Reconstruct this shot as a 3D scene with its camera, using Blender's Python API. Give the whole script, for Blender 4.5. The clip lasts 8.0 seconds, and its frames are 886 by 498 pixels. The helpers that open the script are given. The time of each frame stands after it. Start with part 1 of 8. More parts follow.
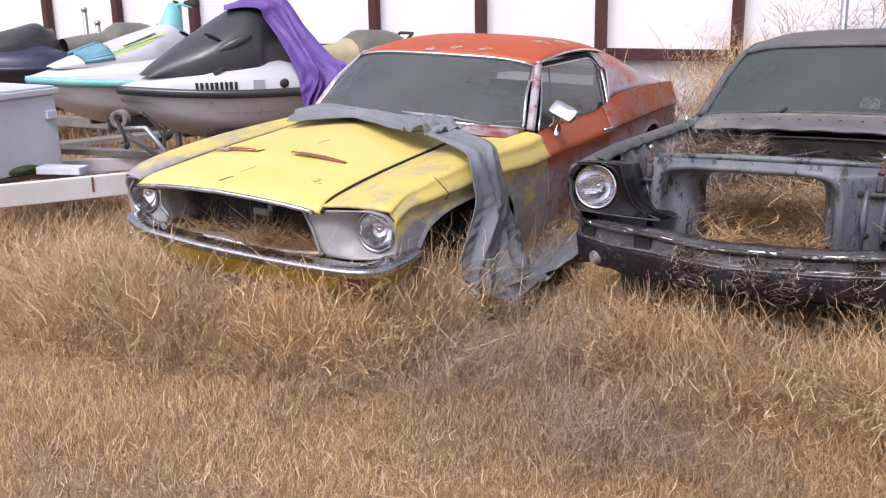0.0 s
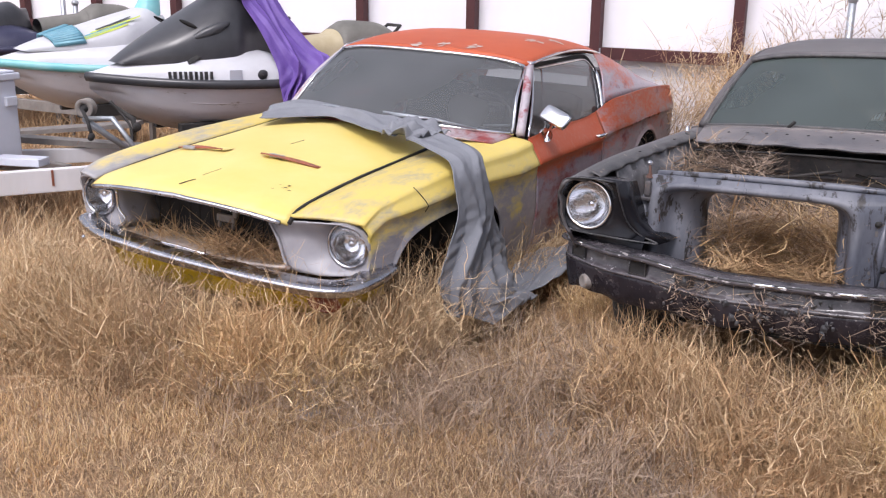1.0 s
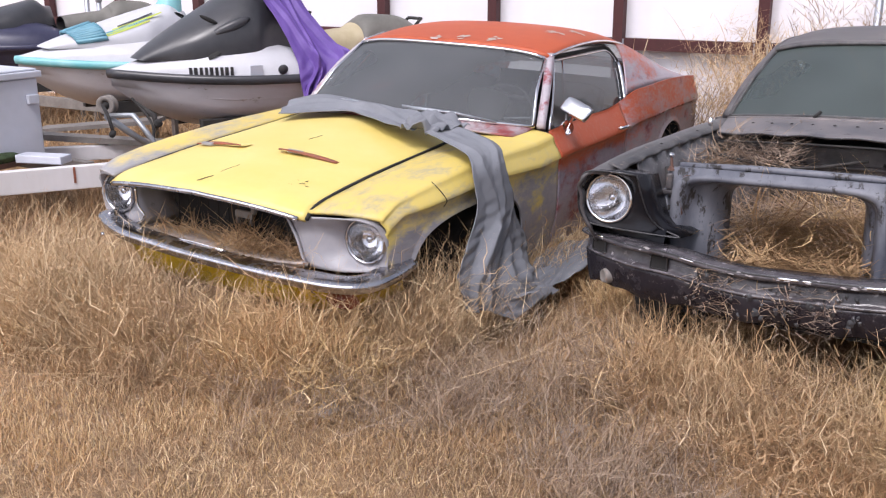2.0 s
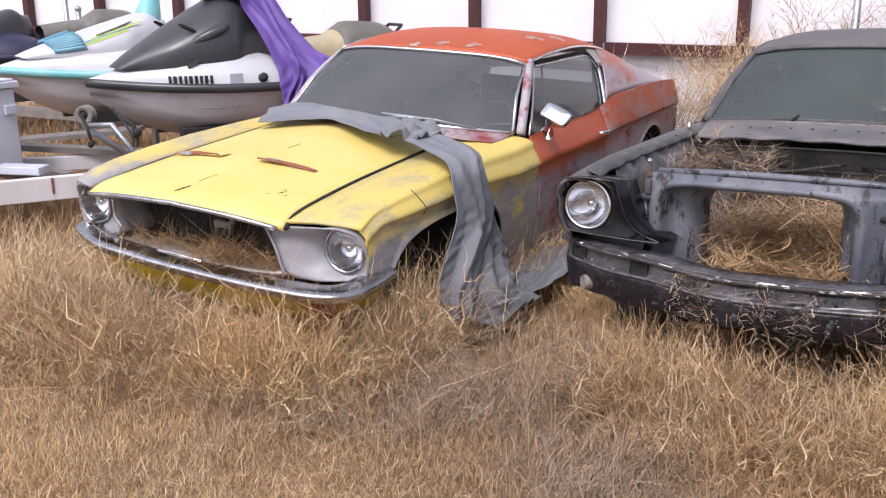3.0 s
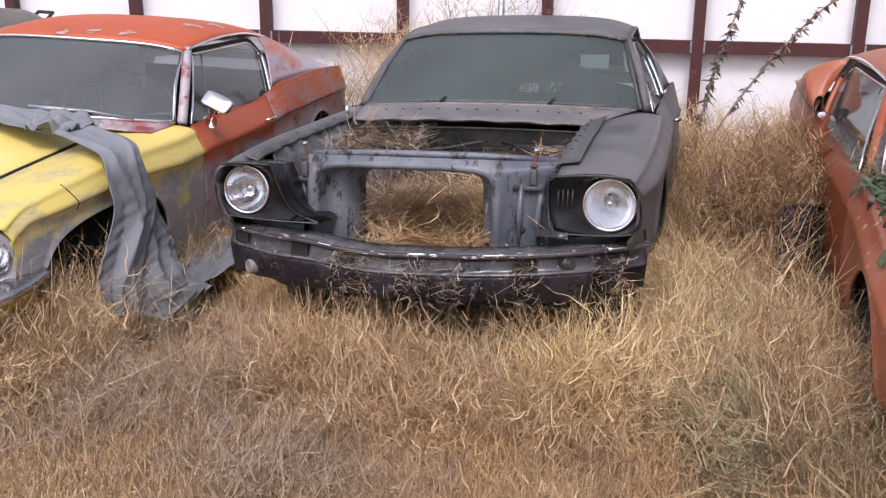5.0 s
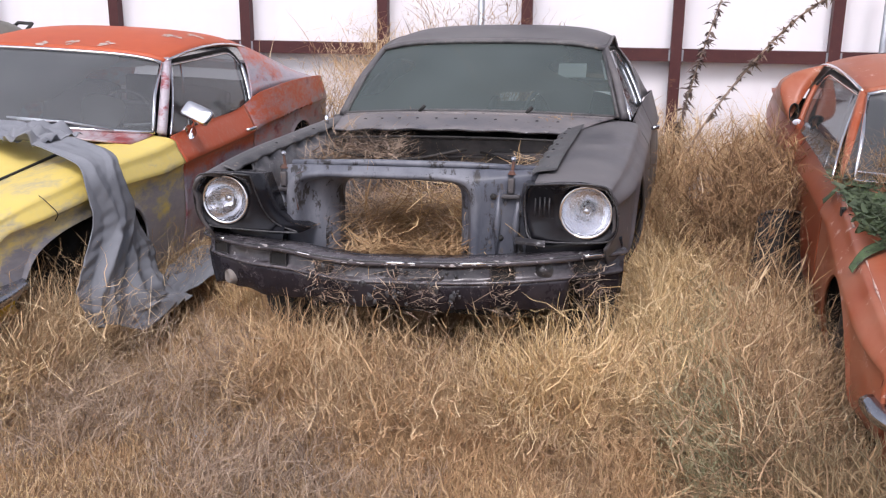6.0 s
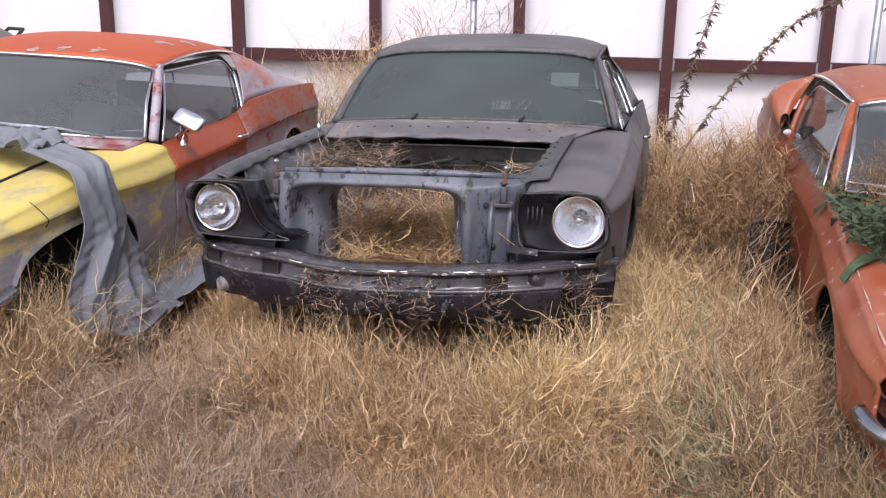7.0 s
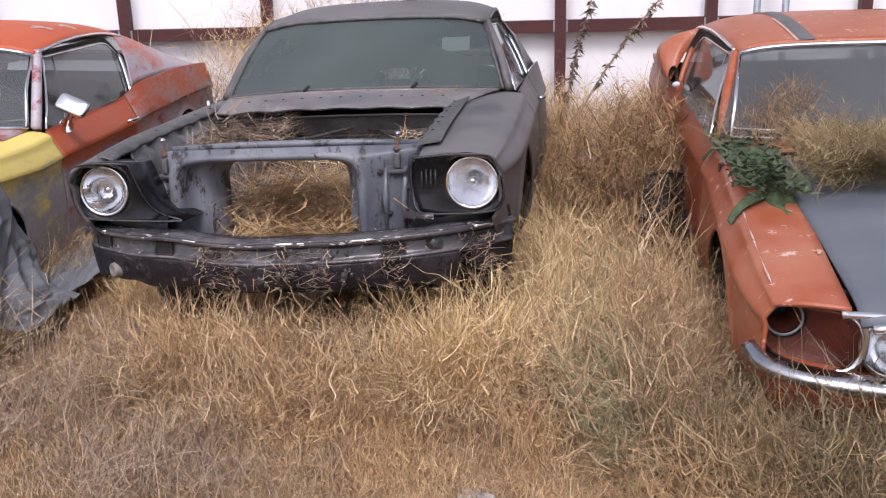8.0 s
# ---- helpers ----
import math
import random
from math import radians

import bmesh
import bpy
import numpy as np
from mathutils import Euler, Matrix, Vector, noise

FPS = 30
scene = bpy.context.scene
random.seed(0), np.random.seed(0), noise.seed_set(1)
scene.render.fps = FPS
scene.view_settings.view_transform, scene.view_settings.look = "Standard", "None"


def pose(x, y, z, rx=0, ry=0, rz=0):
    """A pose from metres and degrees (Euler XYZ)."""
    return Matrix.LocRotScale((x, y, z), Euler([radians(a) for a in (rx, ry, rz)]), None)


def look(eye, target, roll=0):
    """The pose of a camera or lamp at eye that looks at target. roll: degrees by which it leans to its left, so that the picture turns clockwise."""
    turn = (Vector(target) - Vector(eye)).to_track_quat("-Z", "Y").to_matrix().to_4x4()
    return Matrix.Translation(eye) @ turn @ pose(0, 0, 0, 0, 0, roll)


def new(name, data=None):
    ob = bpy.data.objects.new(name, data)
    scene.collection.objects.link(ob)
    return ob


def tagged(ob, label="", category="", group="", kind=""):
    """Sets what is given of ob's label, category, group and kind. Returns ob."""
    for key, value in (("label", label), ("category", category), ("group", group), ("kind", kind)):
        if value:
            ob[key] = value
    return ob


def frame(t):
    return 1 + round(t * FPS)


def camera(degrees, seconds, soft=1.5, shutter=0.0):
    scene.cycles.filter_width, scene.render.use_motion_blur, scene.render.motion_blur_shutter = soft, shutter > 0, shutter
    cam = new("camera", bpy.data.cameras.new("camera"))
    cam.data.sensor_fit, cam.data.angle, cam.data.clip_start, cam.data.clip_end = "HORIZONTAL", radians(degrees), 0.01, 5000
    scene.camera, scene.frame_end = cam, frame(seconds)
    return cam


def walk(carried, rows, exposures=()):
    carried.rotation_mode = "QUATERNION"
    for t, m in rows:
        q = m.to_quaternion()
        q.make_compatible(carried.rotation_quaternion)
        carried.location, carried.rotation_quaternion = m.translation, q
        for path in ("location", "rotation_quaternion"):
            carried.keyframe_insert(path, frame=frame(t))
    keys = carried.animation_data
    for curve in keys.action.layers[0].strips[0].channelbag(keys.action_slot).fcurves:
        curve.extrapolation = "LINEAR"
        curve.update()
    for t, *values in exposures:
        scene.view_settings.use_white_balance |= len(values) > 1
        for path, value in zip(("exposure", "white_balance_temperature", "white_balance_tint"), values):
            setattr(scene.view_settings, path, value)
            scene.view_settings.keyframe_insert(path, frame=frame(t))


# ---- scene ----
cam = camera(49.0, 8.0, soft=1.2)
# seconds, place in metres, turn in degrees (Euler XYZ)
PATH = [
    (0, 0.896, -3.647, 1.640, 74.62, 1.10, 31.77),
    (0.1, 0.870, -3.606, 1.642, 73.75, -0.03, 32.17),
    (0.2, 0.845, -3.566, 1.644, 74.03, -0.38, 32.02),
    (0.3, 0.819, -3.525, 1.645, 74.81, -0.93, 32.58),
    (0.4, 0.794, -3.485, 1.647, 75.06, -1.05, 32.44),
    (0.5, 0.768, -3.444, 1.649, 74.77, -0.61, 32.20),
    (0.6, 0.761, -3.417, 1.651, 74.20, -0.71, 30.75),
    (0.7, 0.753, -3.390, 1.653, 73.65, -0.87, 30.54),
    (0.8, 0.746, -3.364, 1.654, 73.52, -0.55, 30.13),
    (0.9, 0.738, -3.337, 1.656, 74.15, -0.45, 31.03),
    (1, 0.731, -3.310, 1.658, 74.01, -0.72, 31.49),
    (1.2, 0.732, -3.298, 1.658, 73.43, -0.13, 32.48),
    (2.3, 0.735, -3.234, 1.656, 73.60, 0.08, 32.87),
    (2.5, 0.736, -3.222, 1.656, 73.49, 0.02, 32.68),
    (2.7, 0.741, -3.225, 1.660, 73.67, 0.41, 32.37),
    (2.8, 0.744, -3.227, 1.661, 73.64, 0.46, 32.17),
    (3, 0.749, -3.230, 1.665, 73.85, 0.51, 31.90),
    (3.2, 0.770, -3.242, 1.670, 74.07, 0.55, 31.63),
    (3.3, 0.781, -3.248, 1.672, 74.30, -0.33, 31.09),
    (3.5, 0.802, -3.260, 1.677, 74.90, 0.06, 29.62),
    (3.6, 0.812, -3.254, 1.672, 75.09, -0.13, 27.61),
    (3.7, 0.822, -3.248, 1.667, 74.99, -0.31, 26.72),
    (3.8, 0.831, -3.242, 1.662, 74.70, -0.50, 24.23),
    (3.9, 0.841, -3.236, 1.657, 74.41, -0.68, 22.48),
    (4, 0.851, -3.230, 1.652, 74.17, -0.87, 21.43),
    (4.1, 0.860, -3.230, 1.652, 74.01, -0.83, 19.39),
    (4.2, 0.869, -3.230, 1.652, 74.00, -0.80, 18.47),
    (4.3, 0.877, -3.231, 1.652, 73.85, -0.76, 17.09),
    (4.4, 0.886, -3.231, 1.652, 73.55, -0.73, 16.51),
    (4.5, 0.895, -3.231, 1.652, 73.44, -0.69, 15.78),
    (4.7, 0.900, -3.234, 1.653, 73.20, -0.65, 14.65),
    (5.8, 0.926, -3.253, 1.661, 73.68, -0.38, 13.03),
    (6, 0.931, -3.256, 1.662, 73.77, -0.38, 12.83),
    (6.2, 0.929, -3.256, 1.662, 73.86, -0.41, 12.80),
    (6.5, 0.926, -3.255, 1.661, 74.18, -0.36, 12.78),
    (6.7, 0.924, -3.255, 1.663, 74.24, -0.68, 12.71),
    (7, 0.921, -3.256, 1.665, 74.22, -0.78, 12.33),
    (7.2, 0.924, -3.252, 1.662, 74.45, -0.75, 11.89),
    (7.3, 0.925, -3.250, 1.660, 74.40, -0.74, 11.30),
    (7.5, 0.928, -3.246, 1.657, 73.70, -0.18, 10.70),
    (7.6, 0.941, -3.245, 1.651, 73.65, -0.04, 9.34),
    (7.7, 0.954, -3.244, 1.646, 73.47, 0.25, 8.51),
    (7.8, 0.967, -3.244, 1.640, 72.88, 0.40, 7.02),
    (7.9, 0.980, -3.243, 1.635, 72.85, 0.52, 6.60),
    (8, 0.993, -3.242, 1.629, 72.72, 1.58, 6.56),
]
walk(cam, [(r[0], pose(*r[1:])) for r in PATH], exposures=[(0.0, 0.42, 6170, 17), (8.0, 0.42, 6170, 17)])

# ---------------------------------------------------------------- sky and sun
world = bpy.data.worlds.new("hazy_sky")
scene.world = world
world.use_nodes = True
wn, wl = world.node_tree.nodes, world.node_tree.links
sky = wn.new("ShaderNodeTexSky")
sky.sky_type = "NISHITA"
sky.sun_disc = False
sky.sun_elevation = radians(52)
sky.sun_rotation = radians(200)
sky.dust_density = 4.0
sky.air_density = 1.0
haze = wn.new("ShaderNodeHueSaturation")
haze.inputs["Saturation"].default_value = 0.3
wl.new(sky.outputs[0], haze.inputs["Color"])
wl.new(haze.outputs[0], wn["Background"].inputs["Color"])
wn["Background"].inputs["Strength"].default_value = 0.15
sun_data = bpy.data.lights.new("sun", "SUN")
sun_data.energy = 1.5
sun_data.angle = radians(14)
sun_data.color = (1.0, 0.95, 0.9)
sun = new("sun", sun_data)
sun.matrix_world = look((3, -8, 12), (0, 0, 0))


# ---------------------------------------------------------------- materials
def shader(name):
    m = bpy.data.materials.new(name)
    m.use_nodes = True
    return m, m.node_tree.nodes, m.node_tree.links, m.node_tree.nodes["Principled BSDF"]


def noise_node(n, l, scale, detail=4.0, rough=0.6, stretch=None, offset=0.0):
    tc = n.new("ShaderNodeTexCoord")
    mp = n.new("ShaderNodeMapping")
    if stretch:
        mp.inputs["Scale"].default_value = stretch
    mp.inputs["Location"].default_value = (offset, offset * 0.7, offset * 1.3)
    l.new(tc.outputs["Object"], mp.inputs["Vector"])
    t = n.new("ShaderNodeTexNoise")
    t.inputs["Scale"].default_value = scale
    t.inputs["Detail"].default_value = detail
    t.inputs["Roughness"].default_value = rough
    l.new(mp.outputs[0], t.inputs["Vector"])
    return t.outputs["Fac"]


def ramp(n, l, src, lo, hi):
    r = n.new("ShaderNodeMapRange")
    r.inputs["From Min"].default_value = lo
    r.inputs["From Max"].default_value = hi
    l.new(src, r.inputs["Value"])
    return r.outputs["Result"]


def maths(n, l, op, a, b):
    m = n.new("ShaderNodeMath")
    m.operation = op
    m.use_clamp = op in ("ADD", "MULTIPLY")
    for i, v in enumerate((a, b)):
        if isinstance(v, (int, float)):
            m.inputs[i].default_value = v
        else:
            l.new(v, m.inputs[i])
    return m.outputs[0]


def blend(n, l, fac, a, b):
    x = n.new("ShaderNodeMix")
    x.data_type = "RGBA"
    if isinstance(fac, (int, float)):
        x.inputs["Factor"].default_value = fac
    else:
        l.new(fac, x.inputs["Factor"])
    for key, v in (("A", a), ("B", b)):
        s = [i for i in x.inputs if i.name == key and i.type == "RGBA"][0]
        if isinstance(v, tuple):
            s.default_value = (*v, 1)
        else:
            l.new(v, s)
    return [o for o in x.outputs if o.type == "RGBA"][0]


def relief(n, l, p, src, strength, dist=0.01):
    b = n.new("ShaderNodeBump")
    b.inputs["Strength"].default_value = strength
    b.inputs["Distance"].default_value = dist
    l.new(src, b.inputs["Height"])
    l.new(b.outputs[0], p.inputs["Normal"])


def axis(n, l, which):
    tc = n.new("ShaderNodeTexCoord")
    sp = n.new("ShaderNodeSeparateXYZ")
    l.new(tc.outputs["Object"], sp.inputs[0])
    return sp.outputs[which]


def plain(name, c1, c2, scale=6.0, rough=0.5, metal=0.0, bump=0.15, fine=60.0, specks=None, speck_at=0.62, stretch=None, rough2=None, coat=0.0):
    """Two tones at a coarse scale, fine grain in the relief, and specks of a third tone."""
    m, n, l, p = shader(name)
    coarse = noise_node(n, l, scale, 5, 0.65, stretch)
    grain = noise_node(n, l, fine, 3, 0.7, stretch, 3.0)
    col = blend(n, l, ramp(n, l, coarse, 0.35, 0.68), c1, c2)
    if specks:
        sp = noise_node(n, l, scale * 3.1, 6, 0.75, stretch, 9.0)
        col = blend(n, l, ramp(n, l, sp, speck_at, speck_at + 0.05), col, specks)
    l.new(col, p.inputs["Base Color"])
    p.inputs["Metallic"].default_value = metal
    p.inputs["Coat Weight"].default_value = coat
    r2 = rough if rough2 is None else rough2
    rr = n.new("ShaderNodeMapRange")
    rr.inputs["To Min"].default_value, rr.inputs["To Max"].default_value = rough, r2
    rr.inputs["From Min"].default_value, rr.inputs["From Max"].default_value = 0.35, 0.68
    l.new(coarse, rr.inputs["Value"])
    l.new(rr.outputs[0], p.inputs["Roughness"])
    relief(n, l, p, grain, bump, 0.002)
    return m


def patchy(name, top, under, third, line, soft, amount, seed, rough=0.45, scale=4.0, third_at=0.6, along=None):
    """Old paint over primer: top colour above a height, sanded through in ragged patches, primer under it, third colour in scraps."""
    m, n, l, p = shader(name)
    big = noise_node(n, l, scale, 5, 0.6, (1.0, 0.6, 1.4), seed)
    small = noise_node(n, l, scale * 6, 5, 0.7, (1.0, 0.5, 1.5), seed + 5)
    z = axis(n, l, "Z")
    h = ramp(n, l, z, line - soft, line + soft)
    k = maths(n, l, "ADD", maths(n, l, "MULTIPLY", ramp(n, l, big, 0.3, 0.7), 0.6), maths(n, l, "MULTIPLY", ramp(n, l, small, 0.3, 0.7), 0.4))
    keep = ramp(n, l, maths(n, l, "SUBTRACT", maths(n, l, "ADD", maths(n, l, "MULTIPLY", h, 0.55), maths(n, l, "MULTIPLY", k, 0.45)), amount), 0.0, 0.2)
    third_mask = ramp(n, l, noise_node(n, l, scale * 1.3, 5, 0.7, (1, 0.6, 1.2), seed + 11), third_at, third_at + 0.13)
    tone = blend(n, l, ramp(n, l, small, 0.3, 0.7), tuple(0.85 * c for c in under), tuple(min(1, 1.15 * c) for c in under))
    base = blend(n, l, third_mask, tone, third)
    shade = blend(n, l, ramp(n, l, big, 0.3, 0.7), tuple(0.9 * c for c in top), top)
    col = blend(n, l, keep, base, shade)
    if along:
        cut, other = along
        yy = axis(n, l, "Y")
        wob = maths(n, l, "MULTIPLY", maths(n, l, "SUBTRACT", k, 0.5), 0.35)
        col = blend(n, l, ramp(n, l, maths(n, l, "ADD", yy, wob), cut, cut + 0.06), col, other)
    dust = noise_node(n, l, 30, 4, 0.7, None, seed + 2)
    col = blend(n, l, maths(n, l, "MULTIPLY", ramp(n, l, dust, 0.5, 0.8), 0.25), col, (0.42, 0.38, 0.33))
    l.new(col, p.inputs["Base Color"])
    p.inputs["Roughness"].default_value = rough
    relief(n, l, p, noise_node(n, l, 140, 3, 0.6, None, seed), 0.12, 0.002)
    return m


YELLOW, PRIMER, RED, MAROON = (0.72, 0.56, 0.15), (0.27, 0.265, 0.295), (0.47, 0.085, 0.028), (0.20, 0.03, 0.045)
M = {}
M["hood_yellow"] = plain("sun_faded_yellow_paint", YELLOW, (0.76, 0.62, 0.23), 2.5, 0.38, bump=0.06, specks=(0.55, 0.45, 0.2), speck_at=0.74, rough2=0.5)
M["fender_yellow"] = patchy("yellow_paint_over_primer", YELLOW, PRIMER, (0.60, 0.48, 0.12), 0.70, 0.24, 0.43, 1.0, third_at=0.505, scale=2.6)
M["valance_yellow"] = plain("chrome_yellow_paint", (0.68, 0.46, 0.01), (0.5, 0.35, 0.02), 5, 0.5, specks=(0.2, 0.15, 0.08))
M["fender_primer"] = patchy("yellow_paint_over_grey_edges", YELLOW, (0.34, 0.33, 0.34), (0.60, 0.48, 0.12), 0.80, 0.10, 0.40, 2.0, third_at=0.60, scale=2.6)
M["door_red"] = patchy("red_oxide_over_primer", RED, (0.27, 0.24, 0.29), MAROON, 0.68, 0.10, 0.38, 4.0, third_at=0.52)
M["quarter_red"] = patchy("red_oxide_scraps_on_primer", RED, (0.34, 0.30, 0.33), MAROON, 0.80, 0.5, 0.40, 7.0, third_at=0.54)
M["sail_scraps"] = patchy("red_scraps_on_lilac_grey_primer", RED, (0.36, 0.32, 0.37), MAROON, 1.12, 0.5, 0.40, 7.5, third_at=0.60, scale=5.0)
M["roof_red"] = plain("orange_red_oxide_roof_paint", (0.48, 0.095, 0.03), (0.42, 0.075, 0.025), 3, 0.5, bump=0.1, specks=(0.75, 0.62, 0.55), speck_at=0.735)
M["cowl_red"] = patchy("cowl_paint_scraps", (0.30, 0.055, 0.045), (0.36, 0.30, 0.32), (0.21, 0.03, 0.035), 0.9, 0.1, 0.42, 3.0, third_at=0.46)
M["pillar_scraps"] = patchy("maroon_scraps_on_lilac_pillar", (0.36, 0.31, 0.36), (0.42, 0.38, 0.42), (0.26, 0.045, 0.055), 2.0, 0.3, 0.5, 9.0, third_at=0.52, scale=9.0)
M["shelf"] = plain("rusty_dusty_chrome_shelf", (0.30, 0.25, 0.22), (0.42, 0.38, 0.36), 14, 0.4, 0.5, 0.3, specks=(0.22, 0.12, 0.07), speck_at=0.58, rough2=0.6)
M["primer"] = plain("grey_primer", (0.27, 0.265, 0.29), (0.34, 0.33, 0.355), 5, 0.36, specks=(0.20, 0.19, 0.20), rough2=0.5)
M["black"] = plain("weathered_black_paint", (0.009, 0.009, 0.012), (0.02, 0.02, 0.024), 5, 0.14, bump=0.10, specks=(0.16, 0.14, 0.13), speck_at=0.69, rough2=0.3)
M["black_dust"] = plain("dusty_black_paint", (0.058, 0.054, 0.060), (0.155, 0.143, 0.144), 3.0, 0.38, bump=0.2, specks=(0.21, 0.185, 0.17), speck_at=0.65, rough2=0.62)
M["bay_grey"] = plain("dusty_blue_grey_bay_paint", (0.080, 0.086, 0.110), (0.19, 0.195, 0.222), 5.0, 0.32, bump=0.5, fine=30, specks=(0.025, 0.022, 0.022), speck_at=0.55, stretch=(1.0, 1.0, 0.45), rough2=0.55)
M["bay_rust"] = plain("sooty_firewall_paint", (0.045, 0.042, 0.047), (0.12, 0.108, 0.108), 7, 0.5, bump=0.4, specks=(0.17, 0.12, 0.095), speck_at=0.60)
M["cowl_dust"] = plain("brown_dust_on_grey_cowl", (0.095, 0.09, 0.10), (0.22, 0.195, 0.19), 4.5, 0.4, bump=0.4, fine=40, specks=(0.045, 0.035, 0.032), speck_at=0.60, rough2=0.6)
M["chipped_edge"] = plain("black_paint_chipped_to_metal", (0.016, 0.016, 0.019), (0.07, 0.068, 0.072), 14, 0.3, bump=0.3, specks=(0.40, 0.39, 0.41), speck_at=0.60)
M["valance_black"] = plain("scuffed_black_valance_paint", (0.013, 0.011, 0.015), (0.036, 0.031, 0.037), 6, 0.15, bump=0.5, specks=(0.22, 0.19, 0.185), speck_at=0.60, rough2=0.45)
for key in ("black", "valance_black"):
    M[key].node_tree.nodes["Principled BSDF"].inputs["Specular IOR Level"].default_value = 0.28
# lighter tone paints the sky's reflection into the worn black bar
M["worn_sheen_bar"] = plain("worn_black_paint_with_sky_sheen", (0.030, 0.027, 0.032), (0.125, 0.113, 0.122), 8, 0.16, bump=0.5, specks=(0.38, 0.36, 0.37), speck_at=0.62, rough2=0.3)
M["apron"] = plain("grimy_chipped_apron_paint", (0.04, 0.038, 0.042), (0.13, 0.122, 0.125), 9, 0.3, bump=0.5, specks=(0.30, 0.28, 0.28), speck_at=0.60)
M["flange"] = plain("black_paint_dusted_and_chipped", (0.035, 0.034, 0.037), (0.12, 0.115, 0.115), 11, 0.4, bump=0.4, specks=(0.22, 0.17, 0.14), speck_at=0.60, rough2=0.6)
M["bare_metal"] = plain("chipped_bare_steel", (0.42, 0.41, 0.44), (0.62, 0.60, 0.62), 30, 0.35, 0.6, 0.3)
M["rust"] = plain("rusty_steel", (0.12, 0.052, 0.034), (0.07, 0.04, 0.032), 12, 0.85, bump=0.5, specks=(0.25, 0.13, 0.07))
M["rust_red"] = plain("rusty_red_scraps", (0.34, 0.09, 0.05), (0.2, 0.08, 0.05), 22, 0.7, bump=0.3, specks=(0.4, 0.3, 0.25), speck_at=0.66)
M["chrome"] = plain("weathered_chrome", (0.40, 0.40, 0.43), (0.54, 0.54, 0.58), 10, 0.16, 1.0, 0.08, specks=(0.33, 0.30, 0.30), speck_at=0.68, rough2=0.34)
M["bright"] = plain("polished_chrome", (0.8, 0.8, 0.82), (0.72, 0.72, 0.75), 8, 0.1, 1.0, 0.03)
M["orange"] = plain("faded_orange_paint", (0.285, 0.06, 0.02), (0.37, 0.14, 0.08), 4.2, 0.34, bump=0.06, specks=(0.56, 0.40, 0.34), speck_at=0.60, rough2=0.52)
M["orange_side"] = plain("orange_paint_on_flank", (0.24, 0.046, 0.016), (0.29, 0.07, 0.032), 3, 0.35, bump=0.06, specks=(0.5, 0.32, 0.26), speck_at=0.72)
M["hood_slate"] = plain("matt_slate_hood_paint", (0.085, 0.095, 0.115), (0.13, 0.14, 0.16), 2.2, 0.5, bump=0.08, specks=(0.22, 0.2, 0.18), speck_at=0.68, rough2=0.62)
M["rubber"] = plain("old_rubber", (0.02, 0.02, 0.02), (0.045, 0.04, 0.038), 9, 0.85, bump=0.3)
M["vinyl"] = plain("dark_vinyl", (0.03, 0.03, 0.032), (0.05, 0.05, 0.052), 9, 0.55)
# near-black shared by dark metal parts and the painted shade of holes and gaps
M["dark"] = plain("dark_metal_and_hole_shade", (0.012, 0.012, 0.013), (0.03, 0.027, 0.025), 9, 0.8)
M["cloth"] = plain("faded_grey_canvas", (0.175, 0.182, 0.205), (0.225, 0.232, 0.255), 3.0, 0.85, bump=0.35, fine=260, specks=(0.13, 0.13, 0.145), speck_at=0.66)
M["purple"] = plain("purple_nylon_cover", (0.105, 0.052, 0.26), (0.16, 0.09, 0.35), 4, 0.6, bump=0.3, fine=240)
M["frp"] = plain("chalky_white_sheet_panel", (0.80, 0.78, 0.82), (0.85, 0.83, 0.86), 0.9, 0.6, bump=0.1, fine=30)
M["steel_maroon"] = plain("maroon_painted_steel_tube", (0.052, 0.012, 0.014), (0.08, 0.021, 0.02), 4, 0.6, bump=0.25, specks=(0.17, 0.075, 0.045), speck_at=0.62)
M["galv"] = plain("galvanised_pipe", (0.34, 0.36, 0.40), (0.45, 0.47, 0.5), 12, 0.45, 0.7)
M["white_gel"] = plain("white_gelcoat", (0.60, 0.60, 0.635), (0.52, 0.52, 0.55), 3, 0.28, bump=0.03, specks=(0.46, 0.44, 0.41), speck_at=0.67, rough2=0.4)
M["hull_grey"] = plain("chalky_grey_hull", (0.56, 0.54, 0.565), (0.46, 0.44, 0.455), 3, 0.4, specks=(0.30, 0.27, 0.24), speck_at=0.63, stretch=(1, 0.35, 1.4))
M["charcoal"] = plain("charcoal_gelcoat", (0.035, 0.035, 0.04), (0.06, 0.06, 0.066), 3, 0.3, specks=(0.16, 0.15, 0.15), speck_at=0.70)
M["teal"] = plain("faded_teal_gelcoat", (0.16, 0.47, 0.50), (0.28, 0.55, 0.57), 4, 0.4)
M["blue_panel"] = plain("faded_blue_panel", (0.10, 0.27, 0.36), (0.17, 0.36, 0.44), 5, 0.4)
M["navy"] = plain("navy_gelcoat", (0.025, 0.025, 0.06), (0.05, 0.05, 0.09), 4, 0.35)
M["lime"] = plain("lime_decal", (0.50, 0.58, 0.06), (0.42, 0.50, 0.08), 8, 0.5)
M["decal_dark"] = plain("dark_decal", (0.03, 0.03, 0.035), (0.06, 0.06, 0.06), 20, 0.5)
M["tan_vinyl"] = plain("sun_bleached_tan_vinyl", (0.40, 0.33, 0.20), (0.48, 0.41, 0.27), 6, 0.6, bump=0.3)
